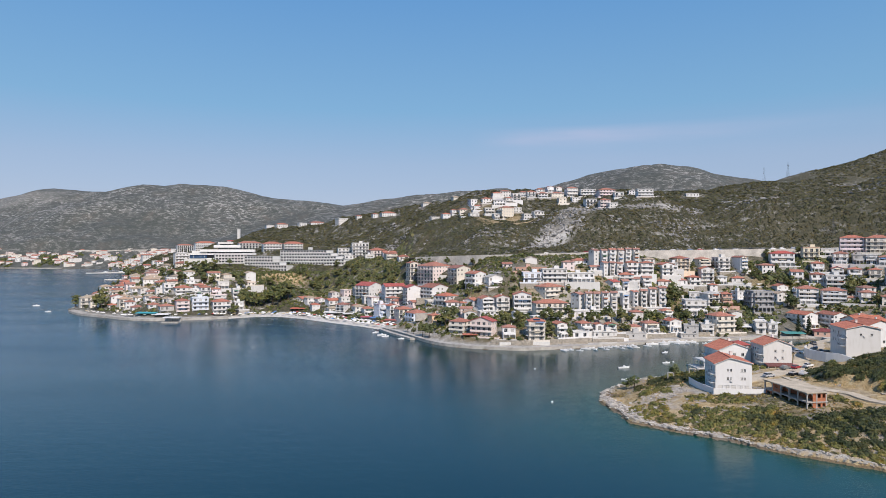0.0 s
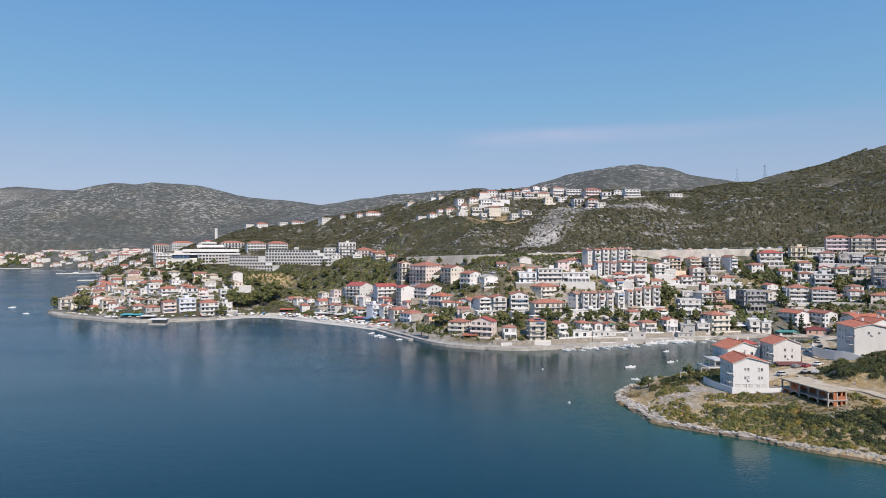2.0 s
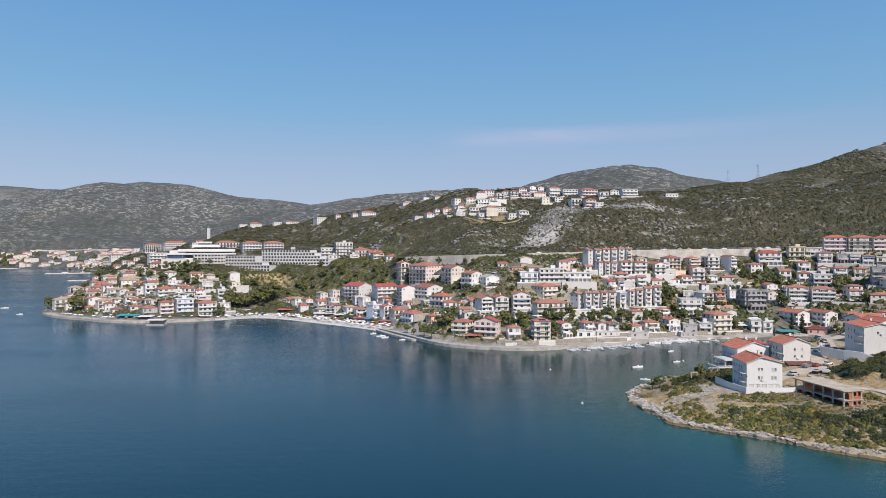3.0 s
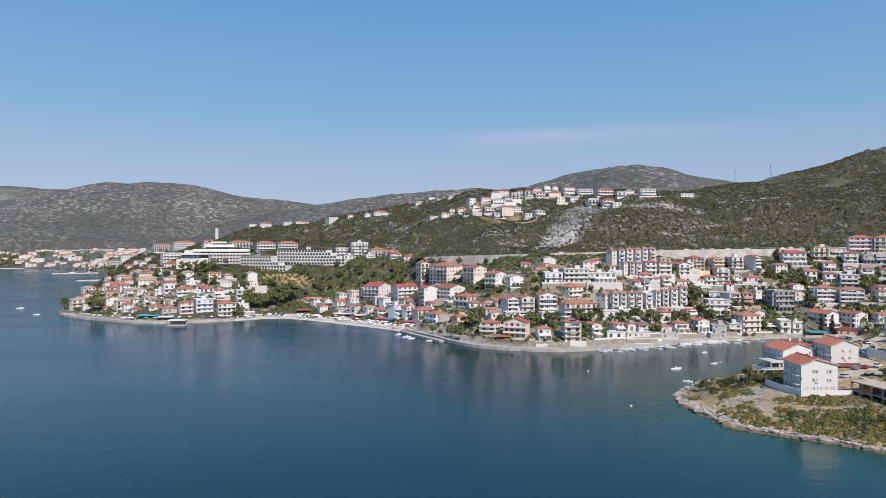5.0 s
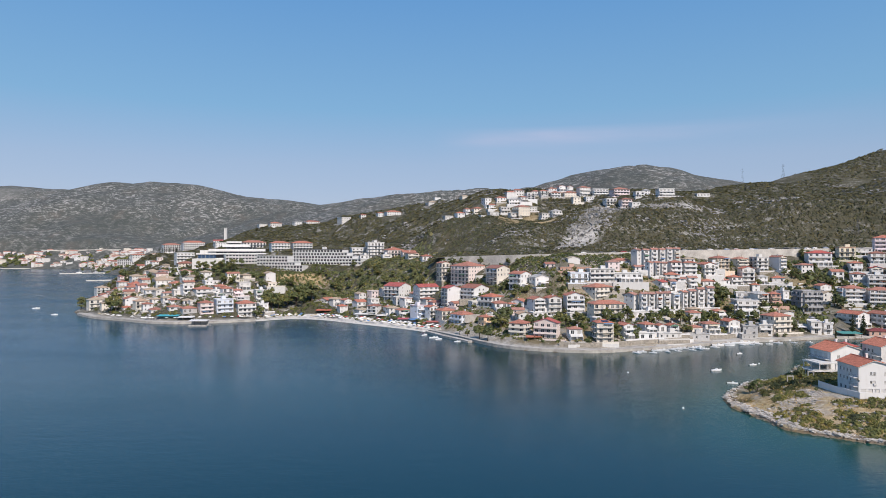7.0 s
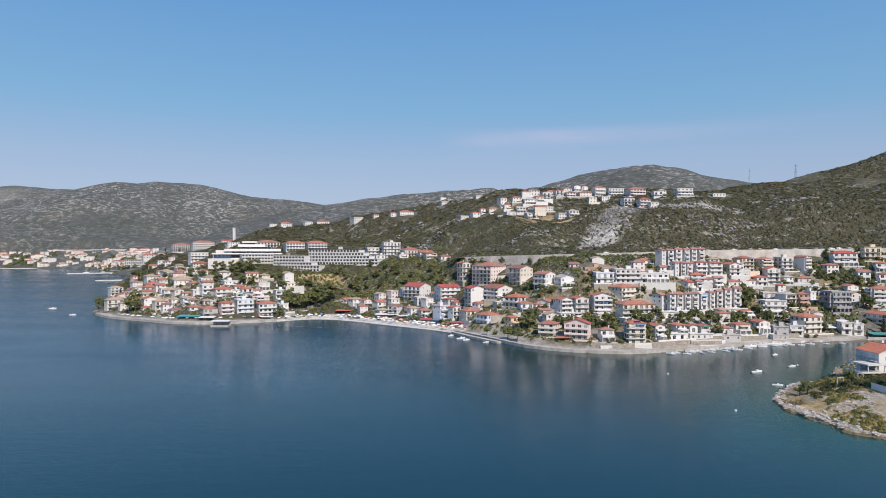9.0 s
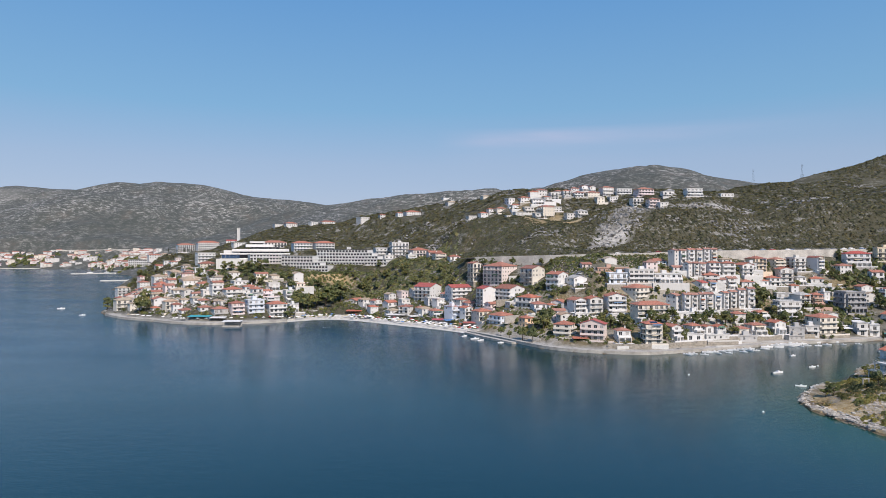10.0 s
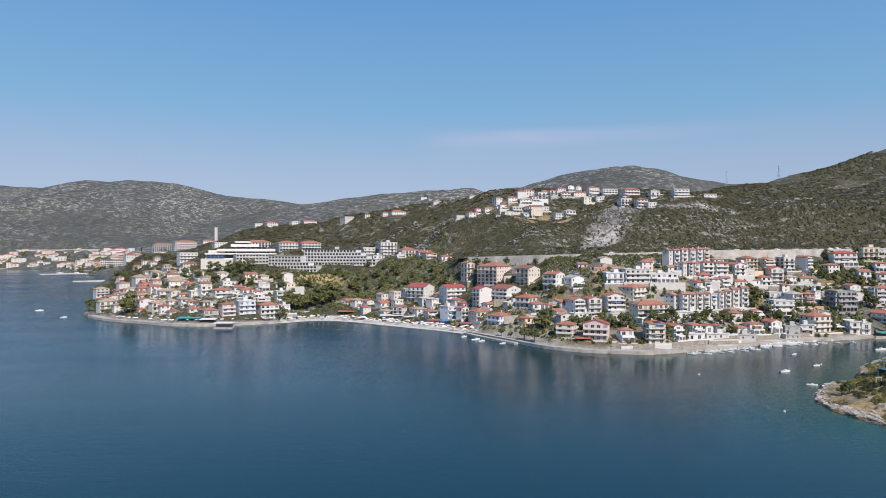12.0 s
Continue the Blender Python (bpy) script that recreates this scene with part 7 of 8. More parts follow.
keep = (shore(x, y) > 16) & clear_mask(x, y, 1.0) & far_from_road(x, y, 9.0) & (rough(x, y, 30, 3, 95) > -0.06)
scatter("garden_thicket", "dark evergreen thicket between the upper houses", x[keep], y[keep], rng.uniform(2.2, 4.2, keep.sum()), FAR_BUSH, BROAD_LEAF, 0.1, 1.0)
x, y = field(-330, 420, 340, 660, 3.9)
keep = (shore(x, y) > 60) & clear_mask(x, y, 2.0) & far_from_road(x, y, 9.0) & (x < -10) & (rough(x, y, 40, 3, 14) > -0.6) & (bell(x, y, -125, 600, 22, 16) < 0.4) & ~((x < -80) & (x > -220) & (y > 616) & (y < 660))
scatter("slope_scrub", "dark scrub and young pines on the slope", x[keep], y[keep], rng.uniform(2.0, 3.6, keep.sum()), FAR_BUSH, SLOPE_LEAF, 0.1, 0.5)

x, y = field(-1400, -640, 1480, 1990, 13)
keep = (shore(x, y) > 8) & (shore(x, y) < 96) & clear_mask(x, y, 1.0) & (rough(x, y, 60, 3, 91) > -0.12)
scatter("town_trees", "dark green trees between the houses of the far town", x[keep], y[keep], rng.uniform(6, 11, keep.sum()), FAR_BUSH, BROAD_LEAF, 0.1, 0.8)

x, y = field(40, 165, 468, 506, 2.0)
keep = clear_mask(x, y, 1.0) & far_from_road(x, y, 6.2) & ~far_from_road(x, y, 20) & (rough(x, y, 18, 3, 61) > -0.2)
scatter("slope_scrub", "green hedge bushes on the bank below the hill road", x[keep], y[keep], rng.uniform(0.9, 1.9, keep.sum()), MID_BUSH, PINE_LEAF)


# the eastern headland
x, y = field(74, 212, 100, 320, 2.1)
inland = shore(x, y)
grow = rough(x, y, 16, 4, 31)
thick = np.clip((x - 92) / 22, 0, 1) * np.clip((206 - y) / 14, 0, 1)
keep = (inland > 5.0 - 3.4 * np.clip((x - 100) / 20, 0, 1) + 5 * rough(x, y, 9, 2, 4)) & clear_mask(x, y, 2.2) & (bare_headland(x, y) < 0.3) & (grow > 0.06 - 0.8 * thick) & (bell(x, y, 91, 219, 7, 6) < 0.5)
keep &= ~((x > 120) & (x < 140) & (y > 188) & (y < 216)) & (rng.random(len(x)) > 0.75 * np.clip((x - 116) / 18, 0, 1) * np.clip((198 - y) / 12, 0, 1))
scatter("maquis", "green and dry maquis bushes on the rocky headland", x[keep], y[keep], rng.uniform(0.55, 1.35, keep.sum()) * (1.05 + 1.4 * np.clip(grow[keep] + 0.1, 0, 0.5) + 0.3 * thick[keep]), NEAR_BUSH, GARRIGUE_LEAF, 0.2, 0.85)
x, y = field(74, 212, 100, 320, 3.6)
thick = np.clip((x - 105) / 25, 0, 1) * np.clip((204 - y) / 14, 0, 1)
keep = (shore(x, y) > 12 - 7 * np.clip((x - 112) / 15, 0, 1)) & clear_mask(x, y, 2.6) & (bare_headland(x, y) < 0.1) & (rough(x, y, 24, 3, 33) > 0.10 - 0.75 * thick) & ~((x > 118) & (x < 142) & (y > 186) & (y < 218))
scatter("maquis", "dark evergreen bushes on the headland", x[keep], y[keep], rng.uniform(1.2, 2.6, keep.sum()) * (1 + 0.35 * np.clip(thick[keep], 0, 1)), BIG_BUSH, EVERGREEN_LEAF, 0.2, 0.85)


x, y = field(146, 205, 186, 240, 2.3)
edge = along(x, y, TRACK)[0]
lane = along(x, y, LANES[1])[0]
keep = (edge > 8.2) & (lane > 7.5) & (x > np.interp(y, TRACK[::-1, 1], TRACK[::-1, 0])) & clear_mask(x, y, 1.2) & ~((x > 158) & (x < 172) & (y > 226) & (x < 176 - 0.45 * (y - 226)))
scatter("maquis", "dark evergreen thicket on top of the cut bank", x[keep], y[keep], rng.uniform(1.6, 2.8, keep.sum()), BIG_BUSH, EVERGREEN_LEAF, 0.15, 0.85)

for gx, gy in ((-6, 543), (1, 537), (8, 531), (15, 527), (22, 522)):
    broad_tree(gx, gy, 8.5)
HEATH_LEAF = leaves("heath_leaves", (0.110, 0.100, 0.044), (0.160, 0.145, 0.064), (0.220, 0.188, 0.094))
x, y = field(76, 205, 105, 300, 1.55)
thick = np.clip((x - 92) / 22, 0, 1) * np.clip((212 - y) / 14, 0, 1)
keep = (shore(x, y) > 3.2 - 1.4 * thick) & clear_mask(x, y, 1.2) & (bare_headland(x, y) < 0.25) & (rough(x, y, 9, 3, 36) > 0.04 - 0.6 * thick) & (rng.random(len(x)) > 0.7 * np.clip((x - 116) / 18, 0, 1) * np.clip((198 - y) / 12, 0, 1)) & (bell(x, y, 91, 219, 7, 6) < 0.55)
scatter("heath", "low brown-green heath and dry shrubs on the headland", x[keep], y[keep], rng.uniform(0.7, 1.5, keep.sum()), MID_BUSH[:3], HEATH_LEAF, 0.25, 0.55)
STRAW = leaves("dry_grass", (0.24, 0.185, 0.085), (0.34, 0.27, 0.135), (0.44, 0.365, 0.21))
x, y = field(74, 200, 110, 300, 1.5)
keep = (shore(x, y) > 4.5) & clear_mask(x, y, 1.5) & (bare_headland(x, y) < 0.5) & (rough(x, y, 11, 3, 35) > -0.16)
scatter("dry_grass", "dry straw-coloured grass tufts between the bushes", x[keep], y[keep], rng.uniform(0.3, 0.75, keep.sum()), [q[:8] for q in FAR_BUSH], STRAW)


SHORE_ROCK = grainy("weathered_shore_rock", (0.60, 0.545, 0.48), 0.24, 0.35, 3.0, 0.95, 0.08)
rock_nodes, rock_links = SHORE_ROCK.node_tree.nodes, SHORE_ROCK.node_tree.links
rock_face = rock_nodes["Principled BSDF"].inputs["Base Color"]
rock_links.new(mix(rock_nodes, rock_links, tide(rock_nodes, rock_links), rock_face.links[0].from_socket, (0.13, 0.092, 0.055)), rock_face)
GREY_ROCK = grainy("grey_limestone", (0.40, 0.39, 0.375), 0.28, 0.25, 2.0, 0.95, 0.08)


def rocks(name, label, x, y, size, flat=0.7, mat=LIMESTONE):
    """Broken limestone blocks, joined."""
    z = ground_height(x, y)
    corner = np.array([(a, b, c) for a in (-1, 1) for b in (-1, 1) for c in (-1, 1)], float)
    quads = np.array([(0, 1, 3, 2), (4, 6, 7, 5), (0, 4, 5, 1), (2, 3, 7, 6), (0, 2, 6, 4), (1, 5, 7, 3)])
    n = len(x)
    p = corner[None] * rng.uniform(0.3, 1.0, (n, 8, 3)) * size[:, None, None] * np.stack([rng.uniform(0.7, 2.1, n), rng.uniform(0.45, 1.1, n), rng.uniform(0.25, 0.65, n) * flat / 0.7], -1)[:, None]
    t = rng.uniform(0, 6.28, n)
    c, s = np.cos(t)[:, None], np.sin(t)[:, None]
    p = np.stack([p[..., 0] * c - p[..., 1] * s + x[:, None], p[..., 0] * s + p[..., 1] * c + y[:, None], p[..., 2] + (np.maximum(z, -0.2) + 0.1 * size)[:, None]], -1)
    me = bpy.data.meshes.new(name)
    faces = (quads[None] + 8 * np.arange(n)[:, None, None]).reshape(-1, 4)
    me.vertices.add(8 * n)
    me.vertices.foreach_set("co", p.astype(np.float32).ravel())
    me.loops.add(faces.size)
    me.loops.foreach_set("vertex_index", faces.ravel().astype(np.int32))
    me.polygons.add(len(faces))
    me.polygons.foreach_set("loop_start", np.arange(0, faces.size, 4, dtype=np.int32))
    me.polygons.foreach_set("use_smooth", np.zeros(len(faces), dtype=bool))
    me.update()
    me.materials.append(mat)
    return tagged(new(name, me), label, "rocks", kind="stuff")


x, y = field(70, 230, 90, 300, 0.55)
inland = shore(x, y)
keep = (inland > -0.5) & (inland < np.maximum(1.2, 2.4 - 1.5 * np.clip((x - 100) / 25, 0, 1) + 6 * rough(x, y, 30, 4, 21)) + 2.0 * rng.random(len(x)) ** 2) & ~((x > 112) & (inland > 1.7))
rocks("shore_rocks", "pale broken limestone rocks along the waterline", x[keep], y[keep], (0.13 + 0.62 * rng.random(keep.sum()) ** 3) * (1 - 0.42 * np.clip((x[keep] - 92) / 18, 0, 1)), 0.7, SHORE_ROCK)
x, y = field(76, 300, 90, 300, 1.5)
keep = (shore(x, y) > 3) & clear_mask(x, y, 1.5) & (rough(x, y, 14, 3, 16) > 0.13) & (bare_headland(x, y) < 0.6)
rocks("outcrops", "low limestone outcrops between the bushes", x[keep], y[keep], 0.2 + 0.8 * rng.random(keep.sum()) ** 2, 0.55)
x, y = field(80, 106, 208, 232, 0.8)
keep = (bell(x, y, 91, 219, 9, 7) + bell(x, y, 101, 226, 5, 4) + 1.5 * rough(x, y, 6, 3, 41) > 0.65) & (shore(x, y) > 2)
rocks("outcrops", "pale weathered rock pavement on the point", x[keep], y[keep], 0.15 + 0.5 * rng.random(keep.sum()) ** 2, 0.45, SHORE_ROCK)
x, y = field(60, 265, 505, 640, 1.5)
keep = (crags(x, y) + 1.4 * rough(x, y, 14, 3, 17) > rng.uniform(0.15, 0.75, len(x))) & clear_mask(x, y, 2) & far_from_road(x, y)
rocks("crag", "grey limestone crag on the hillside", x[keep], y[keep], 0.4 + 1.5 * rng.random(keep.sum()) ** 3, 1.0, GREY_ROCK)
x, y = field(40, 150, 462, 498, 1.5)
keep = (rough(x, y, 16, 3, 19) > 0.0) & clear_mask(x, y, 1.5) & far_from_road(x, y, 6)
rocks("rubble", "pale rubble and broken stone below the hill road", x[keep], y[keep], 0.25 + 0.8 * rng.random(keep.sum()) ** 2, 0.9)
x, y = field(-100, 620, 515, 900, 2.4)
keep = (rough(x * 0.6, y, 34, 4, 44) > 0.31) & clear_mask(x, y, 2) & far_from_road(x, y)
rocks("boulders", "pale limestone boulders among the scrub", x[keep], y[keep], 0.5 + 1.6 * rng.random(keep.sum()) ** 2, 0.8, GREY_ROCK)

# ---- boats, cars, beach ----
HULL = grainy("white_gelcoat", (0.72, 0.71, 0.69), 0.05, 1.0, 8.0, 0.35, 0.002)
BOAT_TRIM = grainy("boat_trim", (0.10, 0.16, 0.26), 0.1, 1.0, 8.0, 0.4, 0.002)
RUBBER = grainy("black_rubber", (0.03, 0.03, 0.03), 0.1, 3.0, 12.0, 0.8, 0.004)


def boat_meshes(length):
    """An open motor boat: lofted hull, deck with windscreen, outboard."""
    key = ("boat", round(length, 1))
    if key not in CACHE:
        L, B = length, 0.36 * length ** 0.85
        bm = bmesh.new()
        rows = []
        for i in range(7):
            t = i / 6
            half = B / 2 * (1 - max(0, t - 0.35) ** 2 / 0.43) if t < 1 else 0.02
            sheer, keel = 0.085 * L + 0.05 * L * t * t, -0.03 * L + (0.06 * L * max(0, t - 0.7) / 0.3)
            x = (t - 0.5) * L
            rows.append([bm.verts.new(p) for p in ((x, -half, sheer), (x, -half * 0.97, 0.02), (x, 0, keel), (x, half * 0.97, 0.02), (x, half, sheer), (x, half * 0.85, sheer + 0.01 * L), (x, 0, sheer + 0.025 * L), (x, -half * 0.85, sheer + 0.01 * L))])
        for r, q in zip(rows[:-1], rows[1:]):
            for k in range(8):
                bm.faces.new([r[k], r[(k + 1) % 8], q[(k + 1) % 8], q[k]])
        bm.faces.new(rows[0]), bm.faces.new(rows[-1][::-1])
        bmesh.ops.recalc_face_normals(bm, faces=bm.faces)
        hull = mesh_of(bm, "hull", HULL)
        bm = bmesh.new()
        z = 0.09 * L
        v = [bm.verts.new(p) for p in ((-0.05 * L, -B * 0.3, z), (0.2 * L, -B * 0.26, z), (0.2 * L, B * 0.26, z), (-0.05 * L, B * 0.3, z), (-0.03 * L, -B * 0.26, z + 0.13 * L), (0.09 * L, -B * 0.22, z + 0.13 * L), (0.09 * L, B * 0.22, z + 0.13 * L), (-0.03 * L, B * 0.26, z + 0.13 * L))]
        for f in ((4, 5, 6, 7), (0, 1, 5, 4), (1, 2, 6, 5), (2, 3, 7, 6), (3, 0, 4, 7)):
            bm.faces.new([v[i] for i in f])
        cabin = mesh_of(bm, "cabin", HULL)
        bm = bmesh.new()
        bm_box(bm, -0.56 * L, -0.12, 0.0, -0.5 * L, 0.12, 0.14 * L)
        motor = mesh_of(bm, "outboard", RUBBER)
        CACHE[key] = hull, cabin, motor
    return CACHE[key]


def boat(x, y, turn, length):
    thing = tagged(new("motor_boat"), "small white motor boat moored on calm water", "boat", "moored boats")
    thing.location, thing.rotation_euler = (x, y, 0.0), (0, 0, radians(turn))
    for name, data in zip(("hull", "cabin", "outboard"), boat_meshes(length)):
        part(name, data, thing)


PAINTS = {"white": (0.75, 0.75, 0.74), "silver": (0.45, 0.46, 0.48), "grey": (0.15, 0.16, 0.17), "black": (0.02, 0.02, 0.025), "red": (0.32, 0.03, 0.04), "blue": (0.10, 0.17, 0.30)}


def car_paint(name, colour):
    m, n, l, b = nodes_of("car_paint_" + name)
    l.new(ramp(n, l, noise_at(n, l, 2.0), (0.3, tuple(c * 0.9 for c in colour)), (0.7, colour)), b.inputs["Base Color"])
    b.inputs["Roughness"].default_value = 0.3
    return m


PAINT_MATS = {k: car_paint(k, c) for k, c in PAINTS.items()}


def car_meshes(colour):
    key = ("car", colour)
    if key not in CACHE:
        def shell(name, mat, outline, half, lean):
            bm = bmesh.new()
            sides = [[bm.verts.new((x, s * (half - lean * max(0, z - 0.9)), z)) for x, z in outline] for s in (-1, 1)]
            bm.faces.new(sides[0][::-1]), bm.faces.new(sides[1])
            for i in range(len(outline)):
                j = (i + 1) % len(outline)
                bm.faces.new([sides[0][i], sides[0][j], sides[1][j], sides[1][i]])
            bmesh.ops.recalc_face_normals(bm, faces=bm.faces)
            return mesh_of(bm, name, mat)

        body = shell("body", PAINT_MATS[colour], [(-2.1, 0.3), (2.1, 0.3), (2.15, 0.6), (1.95, 0.82), (1.0, 0.95), (-2.0, 0.98), (-2.15, 0.7)], 0.87, 0.0)
        glass = shell("glazing", GLASS, [(1.0, 0.95), (0.35, 1.40), (-1.35, 1.42), (-1.95, 0.98)], 0.80, 0.3)
        top = shell("top", PAINT_MATS[colour], [(0.32, 1.41), (0.2, 1.47), (-1.25, 1.48), (-1.36, 1.43)], 0.80, 0.3)
        bm = bmesh.new()
        n = 12
        rings = [[bm.verts.new((0.31 * math.cos(6.2832 * i / n), s, 0.31 * math.sin(6.2832 * i / n))) for i in range(n)] for s in (-0.1, 0.1)]
        bm.faces.new(rings[0]), bm.faces.new(rings[1][::-1])
        for i in range(n):
            bm.faces.new([rings[0][i], rings[1][i], rings[1][(i + 1) % n], rings[0][(i + 1) % n]])
        CACHE[key] = body, glass, top, mesh_of(bm, "wheel", RUBBER)
    return CACHE[key]


def car(x, y, turn, colour):
    thing = tagged(new("car"), f"{colour} parked car on the lane", "car", "parked cars")
    thing.location, thing.rotation_euler = (x, y, float(ground_height(x, y)) + (0.26 if float(along(np.float64(x), np.float64(y), LANES[1])[0]) < 3.4 else 0.17 if float(along(np.float64(x), np.float64(y), ROAD)[0]) < 4.4 else 0.03)), (0, 0, radians(turn))
    body, glass, top, wheel = car_meshes(colour)
    part("body", body, thing), part("glazing", glass, thing), part("top", top, thing)
    for u in (-1.3, 1.35):
        for v in (-0.8, 0.8):
            part("wheel", wheel, thing, "", (u, v, 0.31))


def pavilion(x, y, z, turn, w, d, h, colour, label, fringe=True):
    """A beach restaurant's roof on posts."""
    thing = tagged(new("beach_pavilion"), label, "pavilion")
    thing.location, thing.rotation_euler = (x, y, z), (0, 0, radians(turn))
    key = ("canvas", colour)
    if key not in CACHE:
        CACHE[key] = grainy("canvas", colour, 0.1, 0.8, 6.0, 0.8, 0.01)
    bm = bmesh.new()
    solid_roof(bm, [[(-0.4, -0.4, h), (w + 0.4, -0.4, h), (w + 0.4, d + 0.4, h + 0.5), (-0.4, d + 0.4, h + 0.5)]], 0.18)
    part("roof", mesh_of(bm, "roof", CACHE[key]), thing)
    bm = bmesh.new()
    bm_box(bm, -0.2, -0.2, -2.5, w + 0.2, d + 0.2, 0.1)
    part("floor", mesh_of(bm, "floor", CONCRETE), thing)
    for i in range(max(2, int(w / 3.5)) + 1):
        bm = bmesh.new()
        u = (w - 0.15) * i / max(2, int(w / 3.5))
        bm_box(bm, u, 0.0, 0.1, u + 0.15, 0.15, h - 0.17)
        part("post", mesh_of(bm, "post", RAIL_MAT), thing)
    bm = bmesh.new()
    bm_box(bm, 0, d - 0.2, 0.1, w, d, h + 0.2)
    part("back_wall", mesh_of(bm, "back_wall", WALL_MATS["grey"]), thing)


def umbrella_meshes(colour):
    key = ("umbrella", colour)
    if key not in CACHE:
        bm = bmesh.new()
        n = 8
        tip = bm.verts.new((0, 0, 2.5))
        rim = [bm.verts.new((1.35 * math.cos(6.2832 * i / n), 1.35 * math.sin(6.2832 * i / n), 1.95)) for i in range(n)]
        low = [bm.verts.new((v.co.x, v.co.y, 1.82)) for v in rim]
        for i in range(n):
            j = (i + 1) % n
            bm.faces.new([tip, rim[i], rim[j]]), bm.faces.new([rim[i], low[i], low[j], rim[j]])
        canopy = mesh_of(bm, "canopy", grainy("parasol", colour, 0.08, 1.0, 8.0, 0.85, 0.004))
        bm = bmesh.new()
        limb(bm, (0, 0, -0.3), (0, 0, 2.48), 0.03, 0.03, 6)
        CACHE[key] = canopy, mesh_of(bm, "pole", FRAME_MAT)
    return CACHE[key]


def umbrella(x, y, z, colour, word):
    thing = tagged(new("beach_umbrella"), f"{word} beach umbrella open on the pebble beach", "umbrella", "beach umbrellas")
    thing.location = (x, y, z)
    for name, data in zip(("canopy", "pole"), umbrella_meshes(colour)):
        part(name, data, thing)


sand = random.Random(3)
for a, b, count in (((-150, 503), (-114, 516), 26), ((-114, 516), (-75, 486), 40), ((-75, 486), (-22, 432), 54), ((-225, 493), (-150, 503), 26), ((-280, 528), (-226, 493), 14)):
    for i in range(count):
        t, inn = sand.random(), sand.uniform(3.5, 15.0) if a[0] > -200 else sand.uniform(2.0, 5.5)
        px, py = a[0] + (b[0] - a[0]) * t, a[1] + (b[1] - a[1]) * t
        nx, ny = -(b[1] - a[1]), b[0] - a[0]
        k = inn / math.hypot(nx, ny)
        px, py = px + nx * k, py + ny * k
        word, colour = sand.choice((("white", (0.8, 0.79, 0.76)), ("white", (0.8, 0.79, 0.76)), ("white", (0.8, 0.79, 0.76)), ("white", (0.8, 0.79, 0.76)), ("cream", (0.7, 0.65, 0.55)), ("white", (0.8, 0.79, 0.76)), ("white", (0.8, 0.79, 0.76)), ("white", (0.8, 0.79, 0.76)), ("red", (0.45, 0.08, 0.07)), ("blue", (0.12, 0.25, 0.5)), ("straw", (0.5, 0.4, 0.25))))
        umbrella(px, py, 1.6 if a[0] < -200 else 1.75 - 0.0764 * (20 - inn), colour, word)


# traffic and parked cars on the upper road
lot = random.Random(9)
for i in range(22):
    cx = 100 + 215 * (i + lot.uniform(-0.3, 0.3)) / 22
    cy = float(np.interp(cx, ROAD[:, 0], ROAD[:, 1])) + lot.choice((-1.9, 1.9, 2.6))
    car(cx, cy, lot.uniform(-6, 6), lot.choice(("white", "white", "silver", "grey", "black", "red", "blue")))


def buoy(x, y):
    thing = tagged(new("mooring_buoy"), "small white mooring buoy on the water", "buoy", "mooring buoys")
    thing.location = (x, y, 0.0)
    bm = bmesh.new()
    bmesh.ops.create_icosphere(bm, subdivisions=2, radius=0.4, matrix=Matrix.Translation((0, 0, 0.15)))
    limb(bm, (0, 0, 0.4), (0, 0, 0.75), 0.06, 0.05)
    part("float", mesh_of(bm, "float", HULL), thing)


def floats(a, b, count):
    """A swimming line: a string of small floats."""
    bm = bmesh.new()
    for i in range(count + 1):
        t = i / count
        x, y = a[0] + (b[0] - a[0]) * t, a[1] + (b[1] - a[1]) * t + 3.0 * math.sin(3.14 * t)
        bm_box(bm, x - 0.12, y - 0.09, -0.05, x + 0.12, y + 0.09, 0.08)
    tagged(new("swim_line", mesh_of(bm, "swim_line", HULL)), "line of small white floats off the beach", "float line", kind="stuff")


def pylon(x, y, height):
    """A lattice mast with cross arms."""
    thing = tagged(new("power_pylon"), "slim grey steel lattice power pylon", "pylon", "power pylons")
    thing.location, thing.rotation_euler = (x, y, float(ground_height(x, y)) - 0.3), (0, 0, 0.5)
    foot = height * 0.075
    for sx, sy in ((-1, -1), (1, -1), (1, 1), (-1, 1)):
        bm = bmesh.new()
        limb(bm, (sx * foot, sy * foot, 0), (sx * 0.2, sy * 0.2, height), 0.09, 0.05, 4)
        for k in range(5):
            z0, z1 = height * k / 6, height * (k + 1) / 6
            f0, f1 = foot * (1 - k / 6) + 0.2, foot * (1 - (k + 1) / 6) + 0.2
            limb(bm, (sx * f0, sy * f0, z0), (sx * f1, -sy * f1, z1), 0.035, 0.035, 4)
        part("leg", mesh_of(bm, "leg", RAIL_MAT), thing)
    for z, reach in ((0.80, 0.17), (0.90, 0.13)):
        bm = bmesh.new()
        bm_box(bm, -height * reach, -0.12, height * z, height * reach, 0.12, height * z + 0.25)
        part("arm", mesh_of(bm, "arm", RAIL_MAT), thing)


